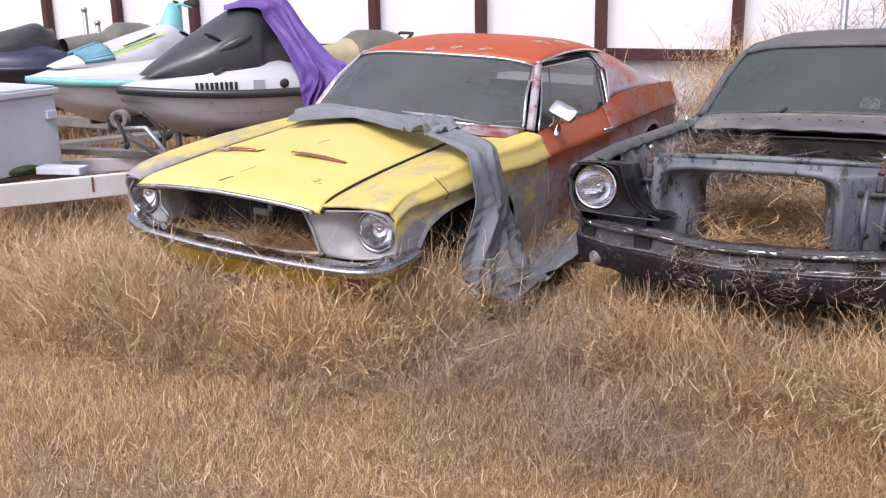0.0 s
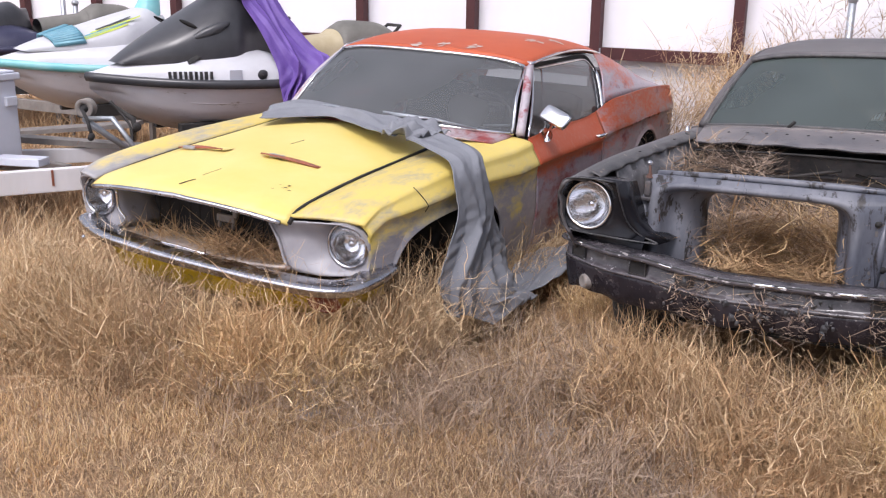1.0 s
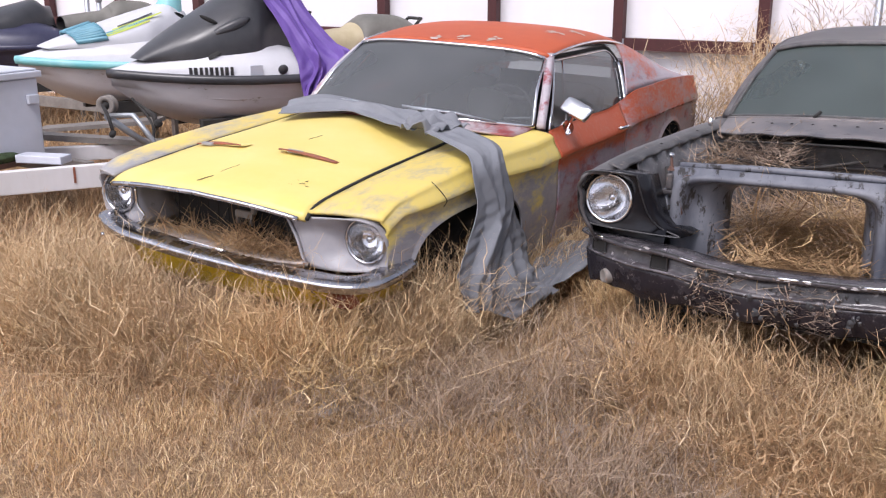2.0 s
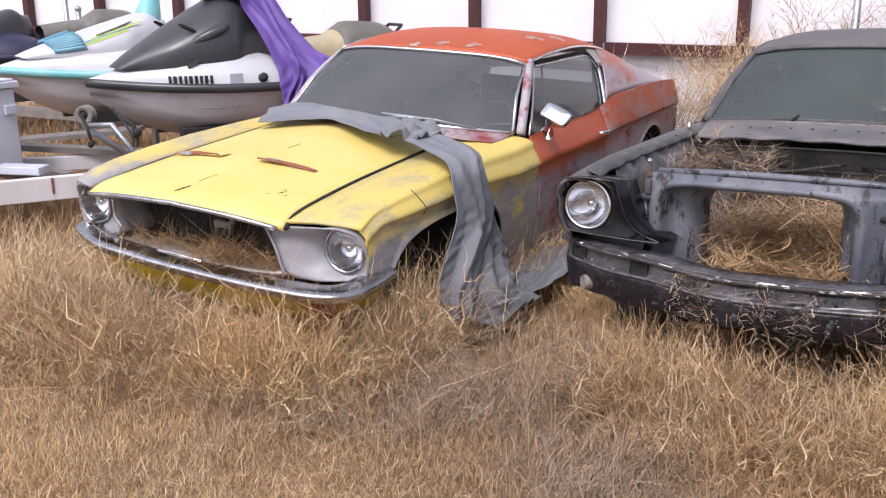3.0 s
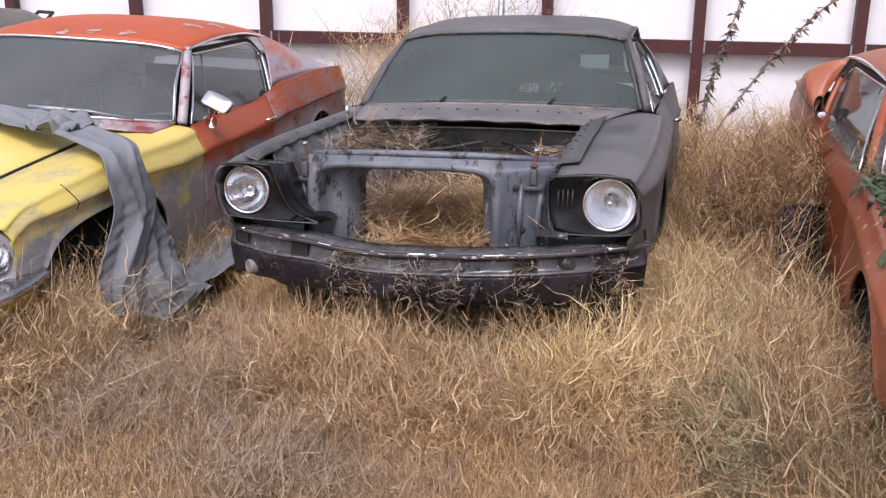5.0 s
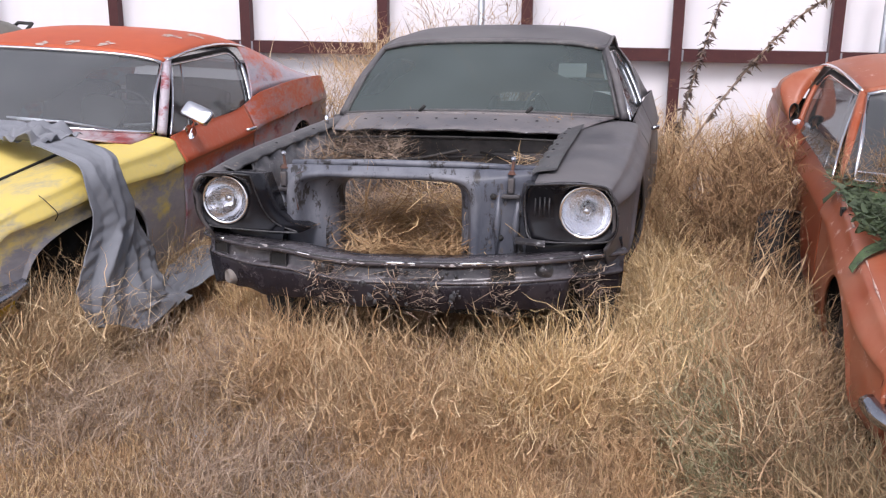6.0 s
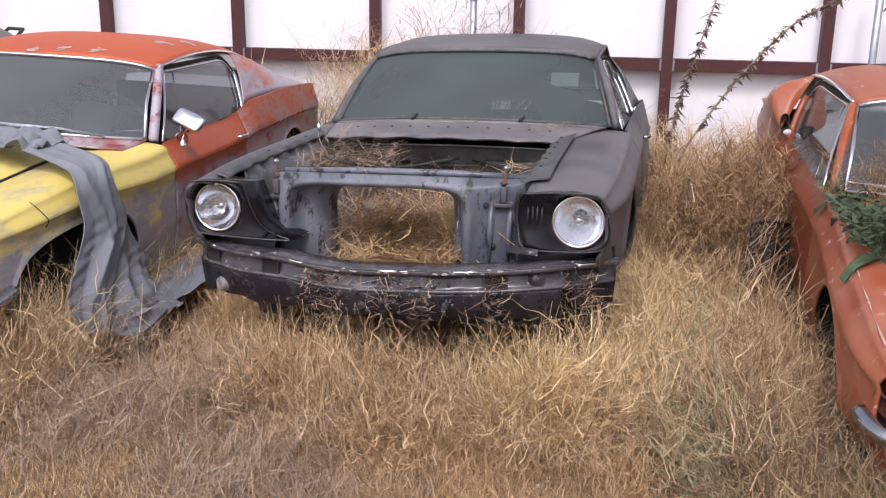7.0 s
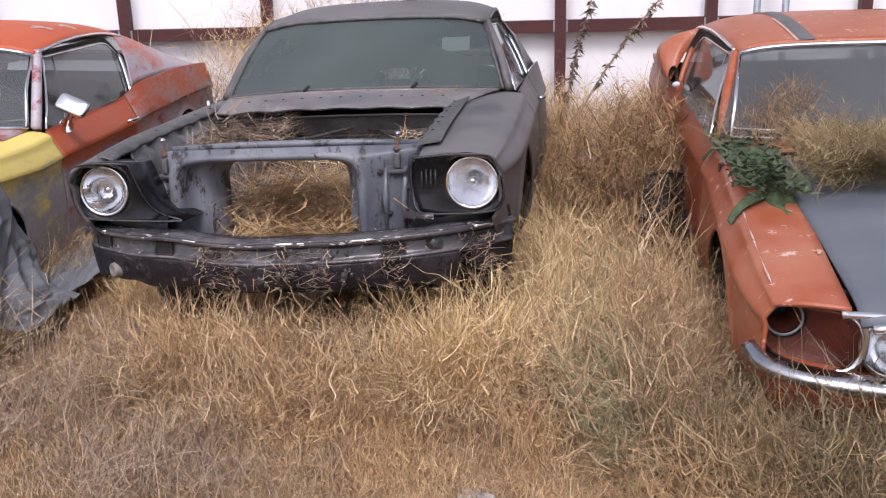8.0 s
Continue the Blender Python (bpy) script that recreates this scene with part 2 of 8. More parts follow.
M["grey_vinyl"] = plain("grey_seat_vinyl", (0.13, 0.125, 0.11), (0.19, 0.18, 0.16), 6, 0.55, bump=0.3)
M["white_metal"] = plain("dirty_white_painted_steel", (0.60, 0.62, 0.70), (0.52, 0.54, 0.60), 2.5, 0.5, specks=(0.40, 0.30, 0.22), speck_at=0.735)
M["trailer_white"] = plain("rust_streaked_white_trailer_paint", (0.72, 0.70, 0.72), (0.62, 0.60, 0.60), 3, 0.55, specks=(0.42, 0.21, 0.09), speck_at=0.635, stretch=(1, 1, 0.3))
M["trailer_grey"] = plain("grey_trailer_steel", (0.16, 0.14, 0.13), (0.24, 0.22, 0.2), 8, 0.65, specks=(0.2, 0.1, 0.05))
M["moss"] = plain("green_mossy_tarp", (0.040, 0.062, 0.028), (0.095, 0.140, 0.058), 14, 0.75, bump=0.9, fine=90, specks=(0.035, 0.035, 0.022), speck_at=0.55)
M["moss_leaf"] = plain("green_leafy_scraps", (0.034, 0.048, 0.024), (0.085, 0.115, 0.055), 22, 0.6, bump=0.3)
M["bare_orange"] = plain("paint_worn_to_pale_primer", (0.58, 0.46, 0.42), (0.42, 0.22, 0.15), 14, 0.5, bump=0.2, specks=(0.3, 0.08, 0.04), speck_at=0.58)
# grime plus the shade of the deep nacelle, both in the base colour
M["nacelle"] = plain("grimy_orange_with_recess_shade", (0.13, 0.03, 0.022), (0.19, 0.05, 0.03), 12, 0.6, bump=0.3, specks=(0.06, 0.03, 0.025), speck_at=0.58)
M["bare_white"] = plain("bare_pale_primer", (0.55, 0.5, 0.46), (0.42, 0.3, 0.25), 30, 0.6, bump=0.2)
M["reflector"] = plain("tarnished_lamp_reflector", (0.80, 0.80, 0.83), (0.92, 0.92, 0.94), 16, 0.10, 1.0, 0.7, fine=20, specks=(0.55, 0.55, 0.58), speck_at=0.68, rough2=0.2)
M["signal"] = plain("dull_red_amber_lens", (0.20, 0.05, 0.035), (0.3, 0.1, 0.05), 20, 0.25)


def blades(name, colours, rough=0.75, drift=0.2):
    """Dry stalks: each one takes its own tone."""
    m, n, l, p = shader(name)
    g = n.new("ShaderNodeNewGeometry")
    r = n.new("ShaderNodeValToRGB")
    r.color_ramp.interpolation = "LINEAR"
    e = r.color_ramp.elements
    while len(e) < len(colours):
        e.new(0.5)
    for i, c in enumerate(colours):
        e[i].position = i / (len(colours) - 1)
        e[i].color = (*c, 1)
    l.new(g.outputs["Random Per Island"], r.inputs["Fac"])
    big = noise_node(n, l, 0.9, 4, 0.6)
    col = blend(n, l, maths(n, l, "MULTIPLY", ramp(n, l, big, 0.40, 0.65), drift), r.outputs[0], (0.255, 0.185, 0.145))
    warm = noise_node(n, l, 1.5, 4, 0.6, None, 7.0)
    col = blend(n, l, maths(n, l, "MULTIPLY", ramp(n, l, warm, 0.42, 0.60), drift), col, (0.63, 0.395, 0.195))
    l.new(col, p.inputs["Base Color"])
    p.inputs["Roughness"].default_value = rough
    p.inputs["Subsurface Weight"].default_value = 0.0
    return m


M["grass"] = blades("dry_golden_grass", [(0.15, 0.09, 0.05), (0.34, 0.21, 0.113), (0.48, 0.313, 0.172), (0.60, 0.415, 0.232), (0.80, 0.61, 0.37)], drift=0.62)
M["brown_weed"] = blades("brown_dead_weed", [(0.16, 0.09, 0.045), (0.28, 0.165, 0.08), (0.40, 0.255, 0.125), (0.50, 0.35, 0.19)])
M["pale_straw"] = blades("pale_straw", [(0.38, 0.245, 0.13), (0.53, 0.365, 0.205), (0.65, 0.475, 0.285), (0.78, 0.62, 0.41)])
M["gold_straw"] = blades("bright_golden_straw", [(0.42, 0.27, 0.11), (0.62, 0.43, 0.20), (0.78, 0.58, 0.32), (0.88, 0.70, 0.44)])
M["rust_weed"] = blades("reddish_brown_dead_weed", [(0.09, 0.045, 0.022), (0.20, 0.105, 0.05), (0.31, 0.18, 0.085), (0.46, 0.31, 0.165)])
M["grey_twig"] = blades("grey_brown_twigs", [(0.15, 0.105, 0.082), (0.245, 0.18, 0.14), (0.34, 0.26, 0.20), (0.44, 0.35, 0.265)])
M["olive_weed"] = blades("olive_brown_dead_weed", [(0.075, 0.058, 0.026), (0.15, 0.12, 0.055), (0.23, 0.175, 0.085), (0.34, 0.26, 0.14)])
M["dark_pod"] = blades("dark_seed_pods", [(0.05, 0.035, 0.035), (0.09, 0.06, 0.055), (0.14, 0.10, 0.08)])
M["green_grass"] = blades("greenish_grass", [(0.22, 0.24, 0.12), (0.34, 0.33, 0.19), (0.43, 0.40, 0.26)])

gm, gn, gl, gp = shader("straw_littered_earth")
g1 = noise_node(gn, gl, 1.1, 5, 0.6)
g2 = noise_node(gn, gl, 28, 6, 0.75, None, 4.0)
g3 = noise_node(gn, gl, 160, 4, 0.7, (1.0, 0.35, 1.0), 8.0)
gc = blend(gn, gl, ramp(gn, gl, g1, 0.35, 0.65), (0.30, 0.19, 0.105), (0.43, 0.285, 0.16))
gc = blend(gn, gl, ramp(gn, gl, g2, 0.35, 0.7), gc, (0.20, 0.125, 0.072))
gc = blend(gn, gl, ramp(gn, gl, g3, 0.52, 0.66), gc, (0.50, 0.36, 0.225))
gl.new(gc, gp.inputs["Base Color"])
gp.inputs["Roughness"].default_value = 0.95
relief(gn, gl, gp, g2, 0.8, 0.03)
M["earth"] = gm


def glass(name, tint, rough=0.08, dirt=0.25, dust=(0.32, 0.33, 0.33)):
    """Dusty car glass: clear glass under a thin uneven film of dust."""
    m, n, l, p = shader(name)
    p.inputs["Base Color"].default_value = (*dust, 1)
    p.inputs["Roughness"].default_value = 0.6
    thin = n.new("ShaderNodeBsdfTransparent")
    thin.inputs[0].default_value = (*tint, 1)
    gloss = n.new("ShaderNodeBsdfGlossy")
    gloss.inputs["Roughness"].default_value = rough
    gloss.inputs["Color"].default_value = (0.9, 0.93, 0.95, 1)
    fr = n.new("ShaderNodeFresnel")
    fr.inputs[0].default_value = 1.5
    a = n.new("ShaderNodeMixShader")
    l.new(fr.outputs[0], a.inputs[0])
    l.new(thin.outputs[0], a.inputs[1])
    l.new(gloss.outputs[0], a.inputs[2])
    b = n.new("ShaderNodeMixShader")
    film = maths(n, l, "ADD", dirt * 0.5, maths(n, l, "MULTIPLY", ramp(n, l, noise_node(n, l, 1.3, 2, 0.4), 0.3, 0.75), dirt * 0.5))
    l.new(film, b.inputs[0])
    l.new(a.outputs[0], b.inputs[1])
    l.new(p.outputs[0], b.inputs[2])
    l.new(b.outputs[0], n["Material Output"].inputs["Surface"])
    return m


M["glass"] = glass("dusty_windshield_glass", (0.50, 0.53, 0.54), 0.06, 0.66, (0.135, 0.142, 0.150))
M["glass_dark"] = glass("grimy_dark_windshield_glass", (0.26, 0.28, 0.29), 0.06, 0.56, (0.13, 0.136, 0.142))
M["side_glass"] = glass("tinted_side_glass", (0.20, 0.22, 0.23), 0.05, 0.16)
M["glass_green"] = glass("green_tinted_dusty_glass", (0.42, 0.52, 0.49), 0.09, 0.72, (0.088, 0.110, 0.107))
M["lens"] = glass("headlamp_glass", (0.92, 0.93, 0.95), 0.03, 0.10, (0.70, 0.70, 0.74))


# ---------------------------------------------------------------- mesh helpers
def thing(name, m, label, category, group="", kind=""):
    ob = new(name)
    ob.empty_display_size = 0.2
    ob.matrix_world = m
    return tagged(ob, label, category, group, kind)


def mesh_of(name, verts, faces, mat, smooth=True):
    me = bpy.data.meshes.new(name)
    me.from_pydata([tuple(v) for v in verts], [], faces)
    me.materials.append(mat)
    if smooth:
        me.polygons.foreach_set("use_smooth", [True] * len(me.polygons))
    me.update()
    return me


def part(name, geo, mat, parent, label="", smooth=True, thick=0.0, bevel=0.0, subsurf=0):
    """Links a mesh (verts, faces) or a bmesh as ONE object under a thing or a part."""
    if isinstance(geo, tuple):
        me = mesh_of(name, geo[0], geo[1], mat, smooth)
    else:
        me = bpy.data.meshes.new(name)
        geo.to_mesh(me)
        geo.free()
        me.materials.append(mat)
        if smooth:
            me.polygons.foreach_set("use_smooth", [True] * len(me.polygons))
    ob = new(name, me)
    ob.parent = parent
    if thick:
        md = ob.modifiers.new("thickness", "SOLIDIFY")
        md.thickness, md.offset = thick, -1
    if bevel:
        md = ob.modifiers.new("edge", "BEVEL")
        md.width, md.segments, md.limit_method, md.angle_limit = bevel, 2, "ANGLE", radians(40)
    if label:
        ob["label"] = label
    return ob


def cr(xs, ys, x):
    """Smooth curve through the knots, without overshoot beyond them."""
    xs, ys, x = np.asarray(xs, float), np.asarray(ys, float), np.asarray(x, float)
    d = np.gradient(ys, xs, axis=0)
    i = np.clip(np.searchsorted(xs, x, side="right") - 1, 0, len(xs) - 2)
    h = xs[i + 1] - xs[i]
    t = np.clip((x - xs[i]) / h, 0, 1)
    if ys.ndim > 1:
        t, h = t[..., None], h[..., None]
    return (2 * t**3 - 3 * t**2 + 1) * ys[i] + (t**3 - 2 * t**2 + t) * h * d[i] + (-2 * t**3 + 3 * t**2) * ys[i + 1] + (t**3 - t**2) * h * d[i + 1]


def grid(P, flip=False, keep=None, close_v=False):
    """Quads over an array of points [nu, nv, 3]."""
    nu, nv = P.shape[:2]
    F = []
    for i in range(nu - 1):
        for j in range(nv if close_v else nv - 1):
            k = (j + 1) % nv
            if keep is not None and not (keep[i, j] and keep[i + 1, j] and keep[i, k] and keep[i + 1, k]):
                continue
            f = (i * nv + j, (i + 1) * nv + j, (i + 1) * nv + k, i * nv + k)
            F.append(f[::-1] if flip else f)
    V = P.reshape(-1, 3)
    used = sorted({v for f in F for v in f})
    at = {v: i for i, v in enumerate(used)}
    return V[used], [tuple(at[v] for v in f) for f in F]


def join(*geos):
    V, F, o = [], [], 0
    for v, f in geos:
        V.append(np.asarray(v, float).reshape(-1, 3))
        F += [tuple(i + o for i in q) for q in f]
        o += len(V[-1])
    return np.concatenate(V), F


def mirrored(geo):
    v = np.array(geo[0], float)
    v[:, 0] *= -1
    return v, [f[::-1] for f in geo[1]]


def moved(geo, m):
    v = np.array(geo[0], float)
    a = np.array(m)
    return v @ a[:3, :3].T + a[:3, 3], geo[1]


def box(x0, x1, y0, y1, z0, z1):
    v = [(x, y, z) for x in (x0, x1) for y in (y0, y1) for z in (z0, z1)]
    return np.array(v, float), [(0, 1, 3, 2), (4, 6, 7, 5), (0, 4, 5, 1), (2, 3, 7, 6), (0, 2, 6, 4), (1, 5, 7, 3)]


def sweep(path, section, closed=True, caps=True, up=(0, 0, 1)):
    """A section of (across, up) points carried along a path."""
    path = np.asarray(path, float)
    T = np.gradient(path, axis=0)
    T /= np.linalg.norm(T, axis=1)[:, None] + 1e-9
    U = np.array(up, float)
    S = np.cross(T, U)
    S /= np.linalg.norm(S, axis=1)[:, None] + 1e-9
    W = np.cross(S, T)
    sec = np.asarray(section, float)
    if sec.ndim == 2:
        sec = np.broadcast_to(sec, (len(path), *sec.shape))
    P = path[:, None, :] + sec[:, :, 0:1] * S[:, None, :] + sec[:, :, 1:2] * W[:, None, :]
    v, f = grid(P, close_v=closed)
    f = list(f)
    if caps and closed:
        n = sec.shape[1]
        f += [tuple(range(n)), tuple(reversed(range(len(v) - n, len(v))))]
    return v, f


def ring(r, n=10, ry=None):
    a = np.arange(n) * 2 * math.pi / n
    return np.stack([r * np.cos(a), (ry or r) * np.sin(a)], 1)


def tube(path, r, n=8, up=(0, 0, 1)):
    p = np.asarray(path, float)
    rr = np.broadcast_to(np.asarray(r, float), (len(p),))
    sec = ring(1.0, n)[None] * rr[:, None, None]
    return sweep(p, sec, up=up)


def smooth_path(pts, n):
    pts = np.asarray(pts, float)
    t = np.linspace(0, 1, len(pts))
    return cr(t, pts, np.linspace(0, 1, n))


def disc(profile, n=28, axis_y=True):
    """A turned form: profile of (radius, along) about the y axis."""
    a = np.arange(n) * 2 * math.pi / n
    pr = np.asarray(profile, float)
    P = np.stack([pr[:, None, 0] * np.cos(a)[None], np.broadcast_to(pr[:, 1:2], (len(pr), n)), pr[:, None, 0] * np.sin(a)[None]], 2)
    return grid(P, close_v=True)


def strands(name, base, heading, rise, length, width, droop, mat, segs=3, twist=None, parent=None, seed=0, kink=0.0, forks=0.0):
    """Many thin tapering stalks in one mesh. base [n,3]; heading in radians; rise 0 (flat) to 1 (upright); droop bends the tip outward; kink makes them crooked."""
    rng = np.random.default_rng(seed)
    n = len(base)
    if forks:
        i = rng.integers(0, n, int(n * forks))
        q = rng.uniform(0.35, 0.97, len(i))
        o = np.stack([np.cos(heading[i]), np.sin(heading[i]), np.zeros(len(i))], 1)
        e = (rise[i] * math.pi / 2)[:, None]
        at = base[i] + (length[i] * q)[:, None] * (o * np.cos(e) + np.array([0, 0, 1.0]) * np.sin(e) + (o - np.array([0, 0, 0.55])) * (droop[i] * q)[:, None])
        base, heading = np.concatenate([base, at]), np.concatenate([heading, rng.uniform(0, 2 * math.pi, len(i))])
        rise, length = np.concatenate([rise, rng.uniform(0.0, 0.85, len(i))]), np.concatenate([length, length[i] * rng.uniform(0.2, 0.5, len(i))])
        width, droop = np.concatenate([width, width[i] * 0.85]), np.concatenate([droop, rng.uniform(-0.1, 0.3, len(i))])
        twist = None if twist is None else np.concatenate([twist, rng.normal(0, 0.15, len(i))])
        n = len(base)
    t = np.linspace(0, 1, segs + 1)
    out = np.stack([np.cos(heading), np.sin(heading), np.zeros(n)], 1)
    el = rise * math.pi / 2
    d0 = out * np.cos(el)[:, None] + np.array([0, 0, 1.0]) * np.sin(el)[:, None]
    bend = out * droop[:, None] - np.array([0, 0, 1.0]) * (droop * 0.55)[:, None]
    if twist is not None:
        side0 = np.stack([-np.sin(heading), np.cos(heading), np.zeros(n)], 1)
        bend = bend + side0 * twist[:, None]
    C = base[:, None, :] + length[:, None, None] * (d0[:, None, :] * t[None, :, None] + bend[:, None, :] * (t**2)[None, :, None])
    if kink:
        jog = rng.normal(0, 1, (n, segs + 1, 3)) * kink * length[:, None, None]
        jog[:, 0] = 0
        C = C + jog
    yaw = rng.uniform(0, math.pi, n)
    side = np.stack([np.cos(yaw), np.sin(yaw), rng.uniform(-0.4, 0.4, n)], 1)
    w = width[:, None] * (1 - t[None, :] ** 2 * 0.85) * 0.5
    L = C - side[:, None, :] * w[:, :, None]
    R = C + side[:, None, :] * w[:, :, None]
    V = np.stack([L, R], 2).reshape(n, -1, 3)
    k = 2 * (segs + 1)
    q = np.array([(2 * s, 2 * s + 1, 2 * s + 3, 2 * s + 2) for s in range(segs)])
    F = (np.arange(n)[:, None, None] * k + q[None]).reshape(-1, 4)
    me = bpy.data.meshes.new(name)
    me.vertices.add(n * k)
    me.vertices.foreach_set("co", V.astype(np.float32).ravel())
    me.loops.add(len(F) * 4)
    me.loops.foreach_set("vertex_index", F.astype(np.int32).ravel())
    me.polygons.add(len(F))
    me.polygons.foreach_set("loop_start", np.arange(0, len(F) * 4, 4, dtype=np.int32))
    me.polygons.foreach_set("loop_total", np.full(len(F), 4, dtype=np.int32))
    me.materials.append(mat)
    me.update(calc_edges=True)
    ob = new(name, me)
    if parent:
        ob.parent = parent
    return ob


# ---------------------------------------------------------------- ground and fence
def hump(x, y):
    """Height of the ground: nearly level, with low swells."""
    return 0.025 * np.sin(1.3 * x + 0.4) * np.sin(1.7 * y + 1.1) + 0.012 * np.sin(4.1 * x + 2.0) * np.sin(3.3 * y)


def make_ground():
    u = np.concatenate([-np.geomspace(400, 9, 10), np.linspace(-8.5, 8.5, 120), np.geomspace(9, 400, 10)])
    v = np.concatenate([-np.geomspace(400, 9, 10), np.linspace(-8.5, 8.5, 120), np.geomspace(9, 400, 10)])
    X, Y = np.meshgrid(u, v, indexing="ij")
    Z = hump(X, Y) * (np.maximum(abs(X), abs(Y)) < 8.6)
    v_, f_ = grid(np.stack([X, Y, Z], 2))
    ob = new("ground", mesh_of("ground", v_, f_, M["earth"]))
    tagged(ob, "bare earth covered with flattened dry straw", "ground", kind="structure")


make_ground()

FX, FY, FA, STEP, RAIL = -1.545, 5.252, 0.0522, 1.274, 1.0


def make_fence():
    m = pose(FX, FY, 0, 0, 0, math.degrees(FA))
    fence = thing("fence", m, "white sheet fence on a maroon welded steel frame", "fence", kind="structure")
    lo, hi = -10, 9
    post_geo = box(-0.046, 0.046, -0.05, 0.045, -0.05, 2.6)
    me = mesh_of("post", *post_geo, M["steel_maroon"], smooth=False)
    for i in range(lo, hi + 1):
        ob = new("post", me)
        ob.parent = fence
        ob.location = ((i) * STEP, 0, 0)
    rail_me = mesh_of("rail", *box(0.05, STEP - 0.05, -0.035, 0.035, RAIL - 0.105, RAIL), M["steel_maroon"], smooth=False)
    top_me = mesh_of("rail", *box(0.05, STEP - 0.05, -0.035, 0.035, 2.3, 2.4), M["steel_maroon"], smooth=False)
    clip_me = mesh_of("bracket", *join(box(0.048, 0.062, -0.048, 0.03, RAIL - 0.10, RAIL - 0.005), box(-0.062, -0.048, -0.048, 0.03, RAIL - 0.10, RAIL - 0.005)), M["galv"], smooth=False)

    def sheet(z0, z1, y):
        xs = np.linspace(-0.02, STEP + 0.02, 26)
        zs = np.linspace(z0, z1, 5)
        X, Z = np.meshgrid(xs, zs, indexing="ij")
        P = np.stack([X, y + 0.0035 * np.sin(X * 2 * math.pi / 0.16), Z], 2)
        v, f = grid(P)
        v2 = v + np.array([0, 0.006, 0])
        return mesh_of("panel", *join((v, f), (v2, [q[::-1] for q in f])), M["frp"])

    upper, lower = sheet(RAIL - 0.05, 2.5, 0.062), sheet(0.0, RAIL - 0.05, 0.085)
    for i in range(lo, hi):
        for name, data in (("rail", rail_me), ("rail", top_me), ("panel", upper), ("panel", lower)):
            ob = new(name, data)
            ob.parent = fence
            ob.location = (i * STEP, 0, 0)
    for i in range(lo + 1, hi):
        ob = new("bracket", clip_me)
        ob.parent = fence
        ob.location = (i * STEP, 0, 0)


make_fence()


def make_pole(x, y, h, r=0.03):
    p = thing("pipe_post", pose(x, y, 0), "thin galvanised pipe post standing before the fence", "post", "pipe posts")
    part("pipe", tube([(0, 0, -0.05), (0, 0, h * 0.5), (0, 0, h - 0.03)], r, 12, up=(0, 1, 0)), M["galv"], p)
    part("cap", moved(disc([(0.001, 0.045), (r * 0.8, 0.04), (r * 1.35, 0.02), (r * 1.35, 0.0), (r, -0.02)], 14), pose(0, 0, h - 0.03, 90)), M["galv"], p, "domed pipe cap")


for px_, py_, ph_ in ((-0.64, 5.12, 1.50), (2.85, 5.3, 1.62), (2.62, 5.3, 1.66), (-9.48, 4.6, 1.41), (-9.26, 4.6, 1.25)):
    make_pole(px_, py_, ph_)

# ---------------------------------------------------------------- cars
# A fastback in its own axes: nose at y = 0, tail at y = 4.6, x across, z up from the ground.
ST = [0.03, 0.20, 0.50, 0.94, 1.35, 1.72, 2.30, 2.78, 2.95, 3.20, 3.70, 4.20, 4.68]
CROWN_Z = [0.735, 0.755, 0.785, 0.815, 0.842, 0.862, 0.872, 0.888, 0.940, 0.955, 0.955, 0.930, 0.890]
CROWN_X = [0.775, 0.785, 0.800, 0.810, 0.815, 0.815, 0.815, 0.818, 0.845, 0.862, 0.858, 0.830, 0.790]
BULGE = [0.45, 0.75, 1.0, 1.0, 1.0, 1.0, 1.0, 1.0, 0.8, 0.7, 0.7, 0.7, 0.7]
CREASE = [0.055, 0.07, 0.09, 0.105, 0.115, 0.12, 0.13, 0.14, 0.17, 0.18, 0.18, 0.17, 0.16]
LOW1 = [0.60, 0.53, 0.47, 0.47, 0.47, 0.47, 0.47, 0.47, 0.47, 0.47, 0.47, 0.47, 0.48]
LOW2 = [0.55, 0.46, 0.42, 0.34, 0.28, 0.27, 0.27, 0.27, 0.27, 0.27, 0.28, 0.32, 0.40]
LOW3 = [0.52, 0.42, 0.38, 0.28, 0.21, 0.20, 0.20, 0.20, 0.20, 0.20, 0.22, 0.28, 0.37]
NOSE = np.array([0.03, 0.015, 0.0, 0.0, 0.02, 0.03, 0.045, 0.06, 0.07])
SWEPT_NOSE = np.array([0.0, 0.02, 0.07, 0.085, 0.095, 0.10, 0.105, 0.11, 0.115])


def side_rows(y, seam, nose=NOSE, high=0.0):
    """Points of the flank at station y, from the inner edge of the fender top down to the sill."""
    cz, cx, b = cr(ST, CROWN_Z, y), cr(ST, CROWN_X, y), cr(ST, BULGE, y)
    l1, l2, l3 = cr(ST, LOW1, y), cr(ST, LOW2, y), cr(ST, LOW3, y)
    mid = cz - cr(ST, CREASE, y)
    X = [seam, (seam + cx) / 2 + 0.01, cx, cx + 0.030 * b, cx + 0.072 * b, cx + 0.056 * b, cx + 0.062 * b, cx + 0.03 * b, cx - 0.005]
    Z = [cz + 0.008, cz + 0.014, cz - 0.002, cz - 0.4 * (cz - mid), mid, mid - 0.03, l1, l2, l3]
    k = high * float(np.clip((1.5 - y) / 0.6, 0, 1)) * float(np.clip((y - 0.02) / 0.14, 0, 1)) ** 0.7
    Z = [z + k * q for z, q in zip(Z, (0.15, 0.65, 0.85, 1.0, 1.15, 1.1, 0.0, 0.0, 0.0))]
    fr = max(0.0, 1 - y / 0.35)
    Y = y + nose * fr
    return np.stack([X, Y, Z], 1)


